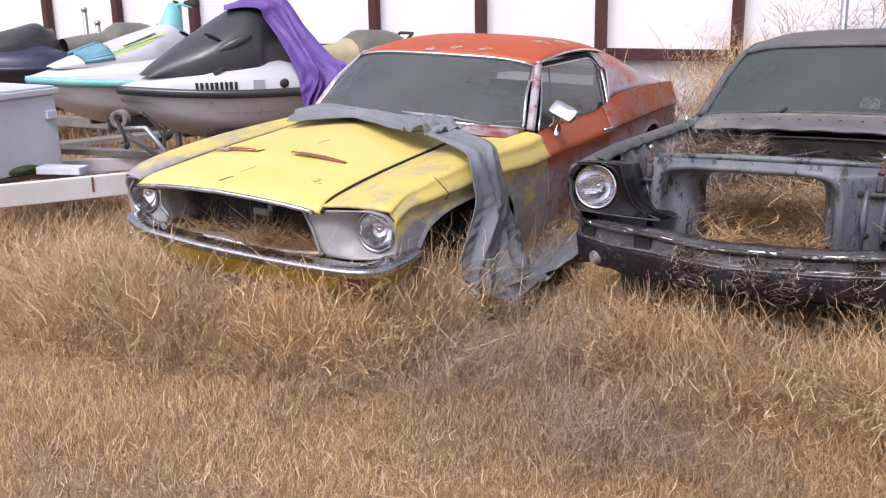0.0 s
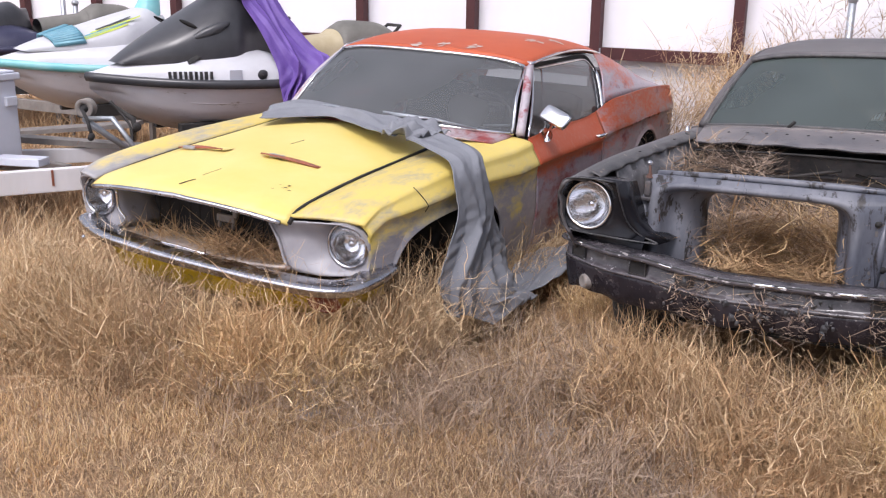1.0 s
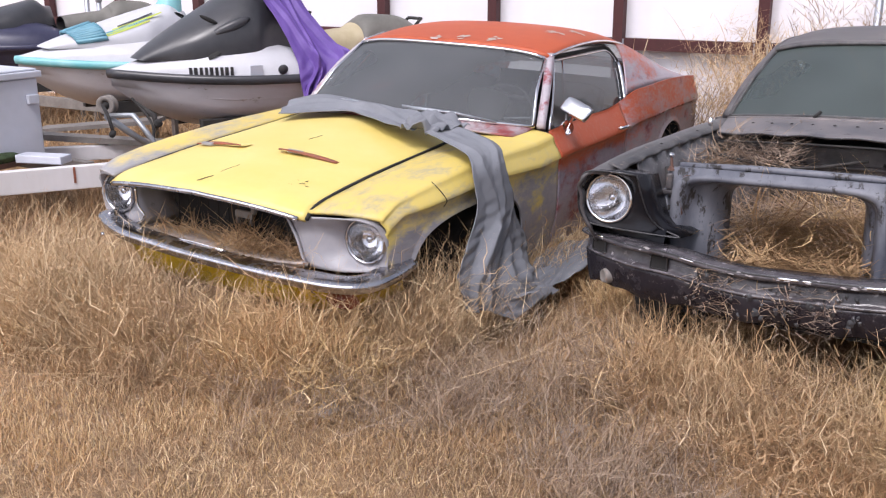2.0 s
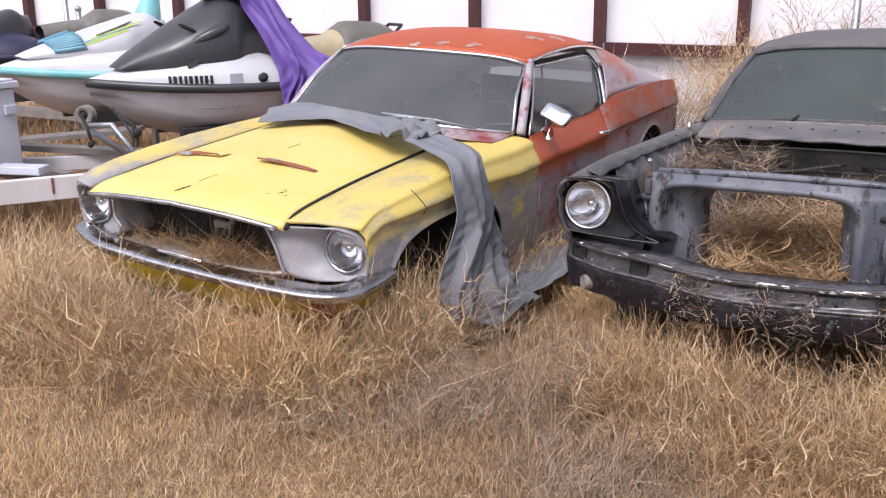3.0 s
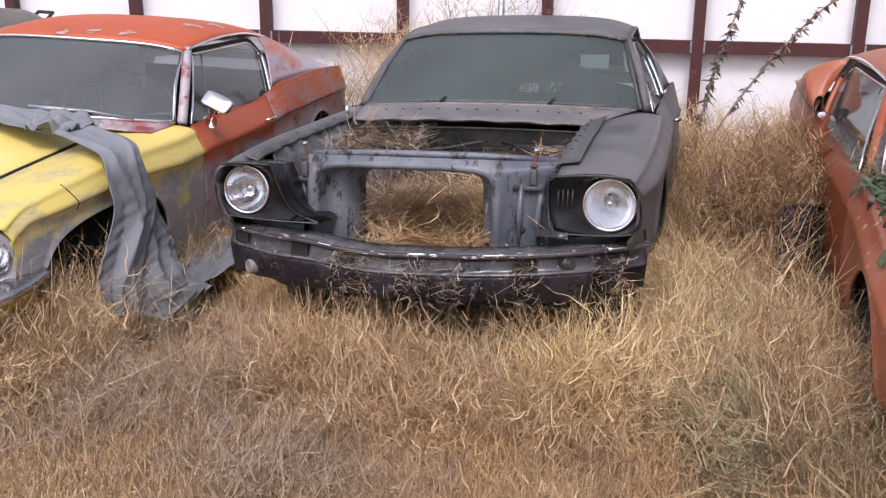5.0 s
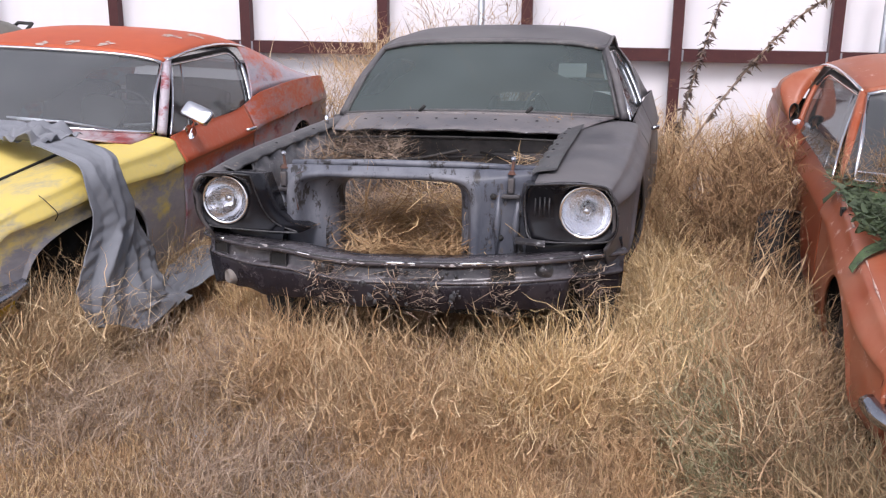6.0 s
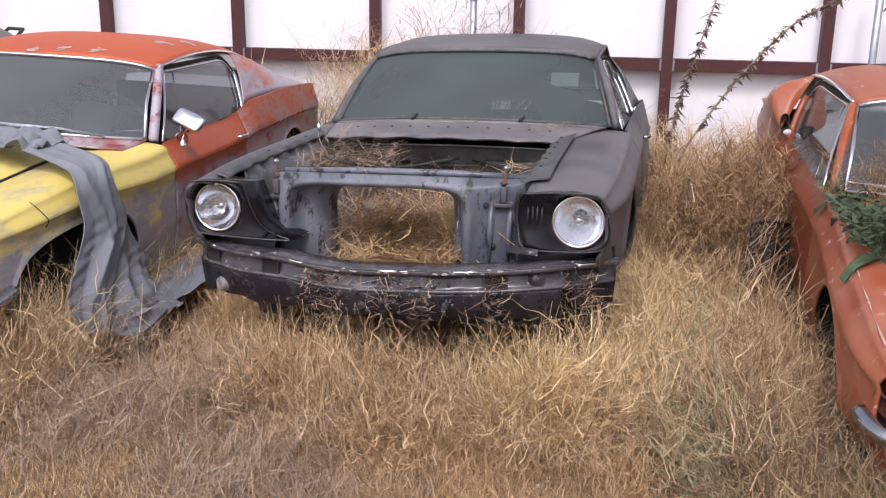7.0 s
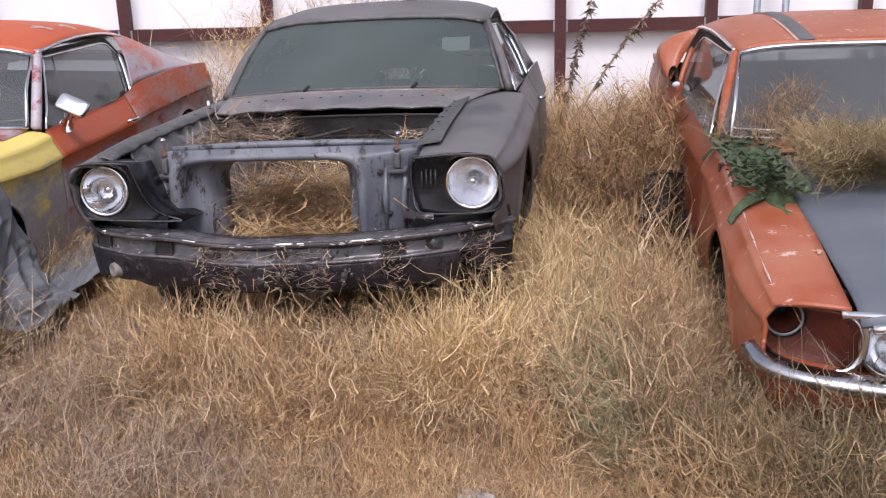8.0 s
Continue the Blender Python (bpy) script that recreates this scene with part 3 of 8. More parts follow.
def flank(y0, y1, ny, seam=0.62, first=0.0, arch=None, ledge=None, wide=1.0, nose=NOSE, power=2.0, high=0.0):
    """A body panel of the flank between two stations, with a wheel arch cut out."""
    ys = np.linspace(y0, y1, ny)
    v = np.concatenate([np.linspace(first, 2, 9)[:-1], np.linspace(2, 4, 8)[:-1], np.linspace(4, 5, 4)[:-1], np.linspace(5, 8, 16)])
    if arch:
        yc, zc, rf, rb, r = arch
        k = np.sin(np.linspace(-math.pi / 2, math.pi / 2, 51)) * 0.9995
        ys = np.sort(np.concatenate([ys[(ys < yc - rf) | (ys > yc + rb)], yc + k * np.where(k < 0, rf, rb), [yc - rf - 0.004, yc + rb + 0.004]]))
        ys = ys[(ys >= y0) & (ys <= y1)]
    P = []
    for y in ys:
        s = seam if ledge is None else cr(ST, CROWN_X, y) - ledge
        rows = cr(np.arange(9.0), side_rows(y, s, nose, high), v)
        if arch and yc - rf < y < yc + rb:
            # cut the lower edge back to the arch
            foot = zc + r * (1 - abs((y - yc) / (rf if y < yc else rb)) ** power) ** (1 / power)
            foot = max(foot, float(rows[-1, 2]))
            low = v >= 4
            z = rows[low][:, 2]
            want = z[0] + (foot - z[0]) * np.clip((z - z[0]) / (z[-1] - z[0]), 0, 1)
            for j, i in enumerate(np.where(low)[0]):
                i0 = max(np.searchsorted(-z, -want[j]), 1)
                i0 = min(i0, len(z) - 1)
                q = (want[j] - z[i0 - 1]) / (z[i0] - z[i0 - 1] + 1e-9)
                src = rows[low][i0 - 1] * (1 - q) + rows[low][i0] * q if j else rows[i]
                P_row = src
                if j == 0:
                    fresh = []
                fresh.append(P_row)
            rows[low] = np.array(fresh)
            near = np.clip(1 - (rows[:, 2] - foot) / 0.035, 0, 1)
            rows[:, 0] += 0.010 * near * (v >= 4)
        P.append(rows * np.array([wide(y) if callable(wide) else wide, 1, 1]))
    return grid(np.array(P), flip=True)


def both(name, geo, mats, car, label="", **kw):
    """A panel on the left and its mirror on the right."""
    a = part(name, geo, mats, car, label, **kw)
    b = part(name, mirrored(geo), mats, car, label, **kw)
    return a, b


def hood_geo(y0, y1, half, lift=0.0, ridge=0.018, nx=41, ny=36, nose_sweep=0.09, off=0.0, arc=0.03, flare=0.0):
    xs = np.linspace(-half, half, nx)
    ys = np.linspace(y0, y1, ny)
    P = np.zeros((ny, nx, 3))
    for i, y in enumerate(ys):
        t = xs / half
        k = 1 - (y - y0) / (y1 - y0)
        yy = y + nose_sweep * t**2 * k**3 + 0.12 * (t**2) * (1 - k) ** 3
        z = cr(ST, CROWN_Z, np.clip(yy, 0.03, 2)) + 0.010 + lift + (arc * (1 - t**2) + 0.006 * (1 - t**6))
        z = z + ridge * np.exp(-((xs / 0.05) ** 2)) * (0.3 + 0.7 * k) * 0.5
        z = z - 0.035 * np.exp(-((y - y0) / 0.035))
        P[i] = np.stack([xs * (1 + flare * k**8) + off, yy, z], 1)
    return P


RY = [2.08, 2.35, 2.70, 3.10, 3.45, 3.90, 4.30, 4.58]
RZ = [1.272, 1.315, 1.336, 1.315, 1.255, 1.130, 1.005, 0.925]
RW = [0.585, 0.605, 0.618, 0.622, 0.618, 0.615, 0.62, 0.64]
RD = [0.046, 0.06, 0.070, 0.072, 0.066, 0.05, 0.03, 0.012]


ROOF = {"wide": 0.0, "front": 0.0, "lift": 0.0}  # how one car's roof differs from the common shape


def roof_pt(y, t):
    """A point of the roof: t from -1 at one gutter to 1 at the other."""
    fore = float(np.clip((3.0 - y) / 0.9, 0, 1))
    w, zc, dz = cr(RY, RW, y) + ROOF["wide"] * fore, cr(RY, RZ, y), cr(RY, RD, y)
    zc = zc + ROOF["front"] + (ROOF["lift"] - ROOF["front"]) * float(np.clip((y - 2.08) / 0.5, 0, 1)) * float(np.clip((4.4 - y) / 1.4, 0, 1))
    front = max(0.0, 1 - (y - 2.08) / 0.3)
    return np.array([w * t, y - 0.07 * front * (1 - t * t), zc - dz * (0.35 * t * t + 0.65 * t**6)])


def roof_geo(y0, y1, ny, t0=-1.0, t1=1.0, nt=33):
    return grid(np.array([[roof_pt(y, t) for t in np.linspace(t0, t1, nt)] for y in np.linspace(y0, y1, ny)]), flip=True)


def sail_geo(bulge=0.0, y0=2.94, y1=4.56, inner=0.84):
    """The pillar panel between roof edge and haunch."""
    P = []
    for y in np.concatenate([[y0, y0 + 0.004, y0 + 0.012, y0 + 0.03], np.linspace(y0 + 0.05, y1, 28)]):
        front = math.sqrt(max(0.0, 1 - max(0.0, 1 - (y - y0) / 0.05) ** 2)) if bulge else 1.0
        yt = y + 0.24 * max(0.0, 1 - (y - y0) / 0.7) ** 1.5
        top = roof_pt(yt, 1.0)
        inn = roof_pt(yt, inner if yt > 3.32 else 0.985)
        cz, cx = cr(ST, CROWN_Z, y), cr(ST, CROWN_X, y)
        bot = np.array([cx - 0.03, y, cz + 0.0])
        k = np.clip((top[2] - bot[2]) / 0.3, 0, 1)
        mid = (top + bot) / 2 + np.array([(0.025 + bulge) * k * front, 0, 0.012 * k])
        q = top * 0.8 + bot * 0.2 + np.array([(0.018 + bulge * 0.9) * k * front, 0, 0.008])
        P.append(cr(np.arange(5.0), np.array([inn, top, q, mid, bot]), np.linspace(0, 4, 17)))
    return grid(np.array(P), flip=True)


WB = lambda t: np.array([(0.705 + 0.5 * ROOF["wide"]) * t, 1.70 - 0.25 * (1 - t * t), 0.888 + 0.035 * (1 - t * t)])
WT = lambda t: roof_pt(2.08, t) + np.array([0, -0.012, -0.022])


def windshield_geo(nu=30, nv=10):
    P = []
    for t in np.linspace(-1, 1, nu):
        a, b = WB(t), WT(t * 0.985)
        P.append([a + (b - a) * s + np.array([0, -0.03, 0.012]) * math.sin(math.pi * s) for s in np.linspace(0, 1, nv)])
    return grid(np.array(P))


def lamp(car, x, y, z, glow_rim="bright", tilt=0.0):
    """A round sealed headlamp: bowl, rim and clear bulging lens."""
    m = pose(x, y, z, tilt)
    bowl = part("headlamp", moved(disc([(0.003, 0.072), (0.03, 0.066), (0.06, 0.045), (0.08, 0.015), (0.086, 0.0)]), m), M["reflector"], car, "round sealed-beam headlamp")
    part("bulb_shield", moved(disc([(0.001, 0.020), (0.014, 0.022), (0.018, 0.032), (0.012, 0.05)], 16), m), M["bright"], bowl)
    part("rim", moved(disc([(0.086, -0.004), (0.090, -0.013), (0.097, -0.010), (0.099, 0.006), (0.092, 0.02)]), m), M[glow_rim], bowl, "bright ring round the lamp")
    part("lens", moved(disc([(0.002, -0.019), (0.03, -0.0175), (0.06, -0.013), (0.078, -0.005), (0.087, 0.004)]), m), M["lens"], bowl)
    return bowl


def bezel_geo(outline, x, y, z, r=0.10, rings=7, deep=0.03):
    """A panel between an outline and the round hole of a lamp, dished towards the hole."""
    n = 40
    a = np.arange(n) * 2 * math.pi / n
    cen = np.array([x, y, z])
    o = np.asarray(outline, float)
    seg = np.concatenate([o, o[:1]])
    P = np.zeros((rings + 3, n, 3))
    for i, q in enumerate(a):
        d = np.array([math.cos(q), math.sin(q)])
        best = None
        for s0, s1 in zip(seg[:-1], seg[1:]):
            e = s1[[0, 2]] - s0[[0, 2]]
            w = s0[[0, 2]] - cen[[0, 2]]
            den = d[0] * e[1] - d[1] * e[0]
            if abs(den) < 1e-9:
                continue
            k = (w[0] * e[1] - w[1] * e[0]) / den
            u = (w[0] * d[1] - w[1] * d[0]) / den
            if k > 0 and -1e-6 <= u <= 1 + 1e-6 and (best is None or k < best[0]):
                best = (k, s0 + (s1 - s0) * u)
        out = best[1]
        inn = cen + np.array([d[0] * r, deep, d[1] * r])
        for k in range(rings):
            t = k / (rings - 1)
            p = out + (inn - out) * t
            p[1] = out[1] + (inn[1] - out[1]) * (t**1.6)
            P[k, i] = p
        P[rings, i] = inn + np.array([0, 0.004, 0]) - np.array([d[0], 0, d[1]]) * 0.004
        P[rings + 1, i] = inn + np.array([0, 0.03, 0]) - np.array([d[0], 0, d[1]]) * 0.006
        P[rings + 2, i] = inn + np.array([0, 0.07, 0]) - np.array([d[0], 0, d[1]]) * 0.03
    return grid(P, close_v=True, flip=True)


def tyre(car, x, y, z, r=0.315, name="wheel"):
    w = part(name, moved(disc([(0.20, -0.09), (0.27, -0.105), (r - 0.02, -0.10), (r, -0.07), (r, 0.07), (r - 0.02, 0.10), (0.27, 0.105), (0.20, 0.09)], 32), pose(x, y, z, 0, 0, 90)), M["rubber"], car, "flat weathered tyre")
    part("rim", moved(disc([(0.002, -0.05), (0.06, -0.055), (0.10, -0.03), (0.17, -0.02), (0.19, -0.075), (0.21, -0.09), (0.21, 0.08)], 28), pose(x, y, z, 0, 0, 90 if x < 0 else -90)), M["rust"], w, "rusty steel wheel rim")


def seat(car, x, y, z, tan=False):
    xs = np.linspace(-1, 1, 13)
    P = []
    prof = [(0.0, 0.10), (0.02, 0.20), (0.25, 0.22), (0.46, 0.20), (0.52, 0.28), (0.60, 0.55), (0.66, 0.76), (0.70, 0.80), (0.74, 0.74), (0.66, 0.40), (0.60, 0.10)]
    for yy, zz in smooth_path(prof, 34):
        P.append([(0.25 * t, yy + 0.02 * t * t, zz - 0.035 * t**4) for t in xs])
    part("seat", moved(grid(np.array(P), flip=True), pose(x, y, z)), M["vinyl"], car, thick=0.01)


def interior(car, wheel_x=0.38):
    """Dashboard, seats, steering wheel and floor seen dimly through the glass."""
    P = []
    for x in np.linspace(-0.70, 0.70, 15):
        s = 1 - (x / 0.7) ** 2
        prof = [(1.70 - 0.25 * s, 0.875), (1.72, 0.875), (1.80, 0.885), (1.90, 0.87), (1.93, 0.80), (1.88, 0.68), (1.80, 0.55)]
        P.append([(x, a, b) for a, b in smooth_path(prof, 18)])
    part("dashboard", grid(np.array(P)), M["vinyl"], car, "dark padded dashboard", thick=0.01)
    for x in (-0.38, 0.38):
        seat(car, x, 2.28, 0.18)
    ring_path = [(wheel_x + 0.19 * math.cos(a), 2.02 + 0.06 * math.sin(a), 0.86 + 0.185 * math.sin(a)) for a in np.linspace(0, 2 * math.pi, 33)]
    w = part("steering_wheel", tube(ring_path, 0.011, 8, up=(0, 1, 0.3)), M["vinyl"], car, "thin-rimmed steering wheel")
    for a in (0.1, math.pi - 0.1, -math.pi / 2):
        part("spoke", tube([(wheel_x, 2.0, 0.86), (wheel_x + 0.19 * math.cos(a), 2.02 + 0.06 * math.sin(a), 0.86 + 0.185 * math.sin(a))], 0.008, 6, up=(0, 1, 0.3)), M["galv"], w)
    part("column", tube([(wheel_x, 2.0, 0.86), (wheel_x, 1.75, 0.76)], 0.025, 8), M["vinyl"], w)
    # floor and rear bulkhead, added to keep light out of the body
    part("floor_pan", join(box(-0.78, 0.78, 1.45, 4.4, 0.17, 0.2), box(-0.78, 0.78, 4.4, 4.44, 0.17, 0.85)), M["dark"], car, smooth=False)
    part("rear_bench", box(-0.6, 0.6, 3.15, 3.4, 0.2, 0.80), M["vinyl"], car, bevel=0.04, smooth=False)


def greenhouse(car, roof_mat, pillar_mat, sail_mat, glass_mat, chrome_mat, sail_bulge=0.0, side_glass=True, inset=0.0, pillar_trim=None):
    part("roof", roof_geo(2.08, 3.32, 26), roof_mat, car, thick=0.02)
    part("rear_window", roof_geo(3.32, 4.25, 12, -0.80, 0.80, 17), glass_mat, car).visible_shadow = False
    part("tail_panel", roof_geo(4.25, 4.58, 8, -0.84, 0.84, 17), sail_mat, car, thick=0.01)
    both("pillar_panel", sail_geo(sail_bulge), sail_mat, car, thick=0.01)
    part("windshield", windshield_geo(), glass_mat, car, "dusty curved windshield").visible_shadow = False
    te = 1.0 - 1.3 * inset
    trim = [WB(t) + np.array([0, -0.012, 0.004]) for t in np.linspace(-te, te, 24)]
    top = [WT(t * 0.985) + np.array([0, -0.008, 0.008]) for t in np.linspace(-1, 1, 24)]
    part("windshield_trim", join(tube(trim, 0.009, 6), tube(top, 0.010, 6), *[tube([WB(s * te) + np.array([0, -0.012, 0]), (WB(s * te) + WT(s * 0.985)) / 2 + np.array([0, -0.042, 0.014]), WT(s * 0.985) + np.array([0, -0.01, 0])], 0.010, 6, up=(0, 1, 0)) for s in (-1, 1)]), chrome_mat, car, "bright windshield moulding")
    a0, a1 = WB(1.0) + np.array([0.03 - inset, 0.03, -0.01]), roof_pt(2.12, 1.0) + np.array([-0.01, 0.01, -0.012])
    pil = smooth_path([a0, (a0 + a1) / 2 + np.array([0.012, -0.02, 0.01]), a1], 10)
    both("pillar", sweep(pil, [(-0.026, -0.020), (0.026, -0.024), (0.030, 0.014), (0.0, 0.024), (-0.026, 0.014)], up=(1, 0, 0)), pillar_mat, car)
    gutter = [roof_pt(y, 1.0) + np.array([0.006, 0, -0.004]) for y in np.linspace(2.10, 3.3, 20)]
    both("drip_rail", tube(gutter, 0.009, 6), chrome_mat if chrome_mat is M["bright"] else pillar_mat, car)
    # door window, its frame and the quarter light
    f0, f1 = np.array([0.785 - inset, 1.765, 0.872]), roof_pt(2.17, 1.0) + np.array([-0.012, 0, -0.018])
    r0, r1 = np.array([0.80 - inset, 2.93, 0.892]), roof_pt(3.16, 1.0) + np.array([-0.012, 0, -0.018])

    def pane(u, v):
        v = v * (1 - 0.30 * max(0.0, (u - 0.82) / 0.18) ** 2.2)
        a, b = f0 + (r0 - f0) * u, f1 + (r1 - f1) * u
        return a + (b - a) * v + np.array([0.012, 0, 0]) * math.sin(math.pi * v)

    if side_glass:
        both("side_window", grid(np.array([[pane(u, v) for v in np.linspace(0, 0.93, 8)] for u in np.linspace(0.02, 0.985, 24)])), M["side_glass"], car)
    both("window_frame", join(tube([pane(0.0, v) for v in np.linspace(0, 1, 6)], 0.008, 6, up=(0, 1, 0)), tube([pane(u, 0.93) for u in np.linspace(0, 1, 24)], 0.006, 6)), M["bright"], car)
    # dark tube serves as rubber seal and as the gap's shade above the glass
    both("seal_and_gap_shade", tube([pane(u, 0.985) for u in np.linspace(0, 1, 20)], 0.013, 6), M["dark"], car)
    both("vent_bar", tube([pane(0.20, 0.0), pane(0.13, 0.9)], 0.007, 6, up=(0, 1, 0)), M["bright"], car)
    strip = [pane(1.0, v) + np.array([0.012, 0.0, 0]) for v in np.linspace(0.0, 0.97, 9)]
    both("door_pillar", sweep(strip, [(-0.012, -0.026), (0.012, -0.026), (0.016, 0.026), (-0.012, 0.026)], up=(0, 1, 0)), pillar_trim or M["bright"], car, "door pillar trim")


def mirror(car, x, y, z):
    arm = part("mirror", join(tube([(x, y, z), (x + 0.05, y - 0.045, z + 0.07), (x + 0.07, y - 0.06, z + 0.10)], [0.013, 0.009, 0.009], 8, up=(0, 1, 0)), moved(disc([(0.001, 0.02), (0.035, 0.016), (0.04, 0.0)], 14), pose(x, y, z, 0, 90, 0))), M["bright"], car, "chrome door mirror on a thin arm")
    head = []
    for k, s in ((0.0, 0.05), (0.002, 0.86), (0.008, 0.97), (0.02, 1.0), (0.034, 0.95), (0.040, 0.75), (0.042, 0.05)):
        a = np.arange(20) * 2 * math.pi / 20
        ex = np.sign(np.cos(a)) * abs(np.cos(a)) ** 0.32 * 0.088 * s
        ez = np.sign(np.sin(a)) * abs(np.sin(a)) ** 0.32 * 0.046 * s
        head.append(np.stack([ex, np.full(20, k), ez], 1))
    part("mirror_head", moved(grid(np.array(head), close_v=True, flip=True), pose(x + 0.075, y - 0.085, z + 0.125, -38, 18, -14)), M["bright"], arm)


def handle(car, y, z, mat):
    cx = 0.885
    for s in (1, -1):
        h = part("door_handle", tube([(s * cx, y - 0.07, z), (s * (cx + 0.03), y - 0.05, z + 0.004), (s * (cx + 0.034), y + 0.03, z + 0.006), (s * (cx + 0.02), y + 0.07, z + 0.004)], [0.010, 0.012, 0.011, 0.009], 8), mat, car, "chrome door handle")
        part("button", moved(disc([(0.001, -0.012), (0.011, -0.010), (0.013, 0.0)], 12), pose(s * (cx + 0.018), y + 0.055, z - 0.006, 0, 0, 90 * s)), mat, h)


def bumper_path(yc, ye, half, n=41, p=2.2, zc=0.0, ze=0.0):
    t = np.linspace(-1, 1, n)
    x = half * np.sin(t * math.pi / 2 * 0.999)
    y = yc + (ye - yc) * abs(t) ** (p * 2)
    return np.stack([x, y, zc + (ze - zc) * t * t], 1)


def make_yellow_car():
    car = thing("fastback_car", pose(-2.295, -0.423, -0.034, -0.441, 2.044, 3.757), "stripped yellow and red primer fastback car sunk in dry grass", "car", "old cars")
    F = M["fender_yellow"]
    ROOF.update(wide=0.035, front=0.0, lift=0.004)
    shape = dict(arch=(0.80, 0.30, 0.62, 0.48, 0.385), nose=SWEPT_NOSE, power=3.0, high=0.055)
    fl = flank(0.03, 1.715, 84, 0.478, **shape)
    part("fender", fl, F, car, "yellow front fender worn to primer", thick=0.012)
    fl = flank(0.03, 1.715, 84, 0.612, **{**shape, "high": 0.03})
    part("fender", mirrored(fl), M["fender_primer"], car, "yellow front fender worn to primer", thick=0.012)
    # dark boxes added below the hood edges stand in for the gaps' shade
    for x0, x1 in ((0.41, 0.53), (-0.66, -0.57)):
        part("gap_shade_box", box(x0, x1, 0.08, 1.36, 0.68, 0.735), M["dark"], car, smooth=False)
    both("door", flank(1.722, 2.795, 40, 0.62, first=1.0, ledge=0.035), M["door_red"], car, "red oxide door over grey primer", thick=0.012)
    both("quarter_panel", flank(2.802, 4.60, 84, 0.62, first=1.0, arch=(3.70, 0.32, 0.40, 0.42, 0.36), ledge=0.035), M["quarter_red"], car, "rear quarter in red scraps and primer", thick=0.012)
    hp = hood_geo(-0.03, 1.36, 0.527, off=-0.075, nose_sweep=0.045, arc=0.040, ridge=0.006, flare=0.04)
    hood = part("hood", grid(hp, flip=True), M["hood_yellow"], car, "faded yellow hood with two louvres", thick=0.014)
    for col, sg in ((-1, 1), (0, -1)):
        seam = hp[:, col] + np.array([0.011 * sg, 0, 0.004 if sg > 0 else -0.006])
        # black tube painted in for the shade between hood and fender
        part("seam_shade", tube(seam, np.linspace(0.010, 0.006, len(seam)), 6), M["dark"], hood, "dark tube as the shade of the hood gap")
    lip = hp[0] + np.array([0, -0.006, -0.004])
    part("hood_lip", tube(lip[1:-1], 0.011, 8), M["chrome"], hood, "bright hood edge moulding")
    for s in (-1, 1):
        x0, y0 = -0.15 + 0.265 * s, 0.53
        zz = float(cr(ST, CROWN_Z, 0.53)) + 0.010 + 0.040 * (1 - ((x0 + 0.075) / 0.527) ** 2) + 0.005
        body = []
        for u in np.linspace(-1, 1, 25):
            row = []
            for v in np.linspace(0, 1, 10):
                hh = 0.020 * (1 - abs(u) ** 4) * min(1, 6 * v) * (1 - v) ** 1.5
                row.append((x0 + 0.16 * u, y0 + 0.03 * u * s + 0.10 * v * (1 - 0.25 * u * u), zz - 0.018 * u * s + 0.003 + hh))
            body.append(row)
        sc = part("louvre", grid(np.array(body)), M["hood_yellow"], hood, "raised hood louvre")
        wedge = np.array([[(x0 + 0.15 * u, y0 + 0.03 * u * s - 0.004 - 0.030 * (0.5 + 0.5 * u * s) * v, zz - 0.018 * u * s + 0.005 + 0.004 * v + 0.012 * (1 - v) * (1 - u * u)) for v in (0.0, 0.5, 1.0)] for u in np.linspace(-1, 1, 14)])
        part("slot", grid(wedge), M["rust_red"], sc, "rusty wedge-shaped louvre slot", thick=0.006)
        part("turn_lens", moved(box(-0.040, 0.040, -0.012, 0.012, 0.0, 0.016), pose(x0 - 0.07, y0 - 0.012, zz + 0.004 + 0.008 * s, 0, 4 * s, 8 * s)), M["primer"], sc, smooth=False, bevel=0.006)
    crng = np.random.default_rng(8)
    hz = lambda x, y: float(cr(ST, CROWN_Z, min(max(y, 0.03), 2))) + 0.010 + 0.040 * (1 - ((x + 0.075) / 0.527) ** 2) + 0.006 + 0.0025
    for pts, r in (([(-0.10, 0.02), (-0.092, 0.07), (-0.080, 0.10)], 0.0022), ([(-0.09, 0.16), (-0.085, 0.22), (-0.078, 0.27)], 0.0013), ([(-0.07, 0.78), (-0.062, 0.88)], 0.0014)):
        part("paint_crack", tube([(x, y, hz(x, y)) for x, y in smooth_path(pts, 8)], r, 5), M["dark"], hood)
    for k in range(7):
        ux, uy, e = 0.30 + crng.normal(0, 0.022), 0.24 + crng.normal(0, 0.035), crng.uniform(0.004, 0.010)
        a = np.linspace(0, 2 * math.pi, 8, endpoint=False)
        rd = e * crng.uniform(0.35, 1.0, 8)
        chip = np.array([[(ux + q * r * 1.8 * math.cos(b), uy + q * r * math.sin(b), hz(ux, uy) - 0.001) for r, b in zip(rd, a)] for q in (0.05, 1.0)])
        part("paint_chip", grid(chip, close_v=True, flip=True), M["dark"], hood)
    crack = [side_rows(0.46 + 0.004 * k, 0.51, SWEPT_NOSE, 0.055)[k] for k in (2, 3, 4, 5)]
    part("panel_crack", tube([q + np.array([0.004, 0, 0.004]) for q in smooth_path(crack, 12)], 0.002, 5), M["dark"], car, "dark crack across the fender")
    # cowl between hood and glass
    P = []
    for t in np.linspace(-1, 1, 25):
        b = WB(t)
        a = np.array([0.70 * t, 1.335 + 0.12 * t * t + 0.02, 0.872 + 0.03 * (1 - t * t)])
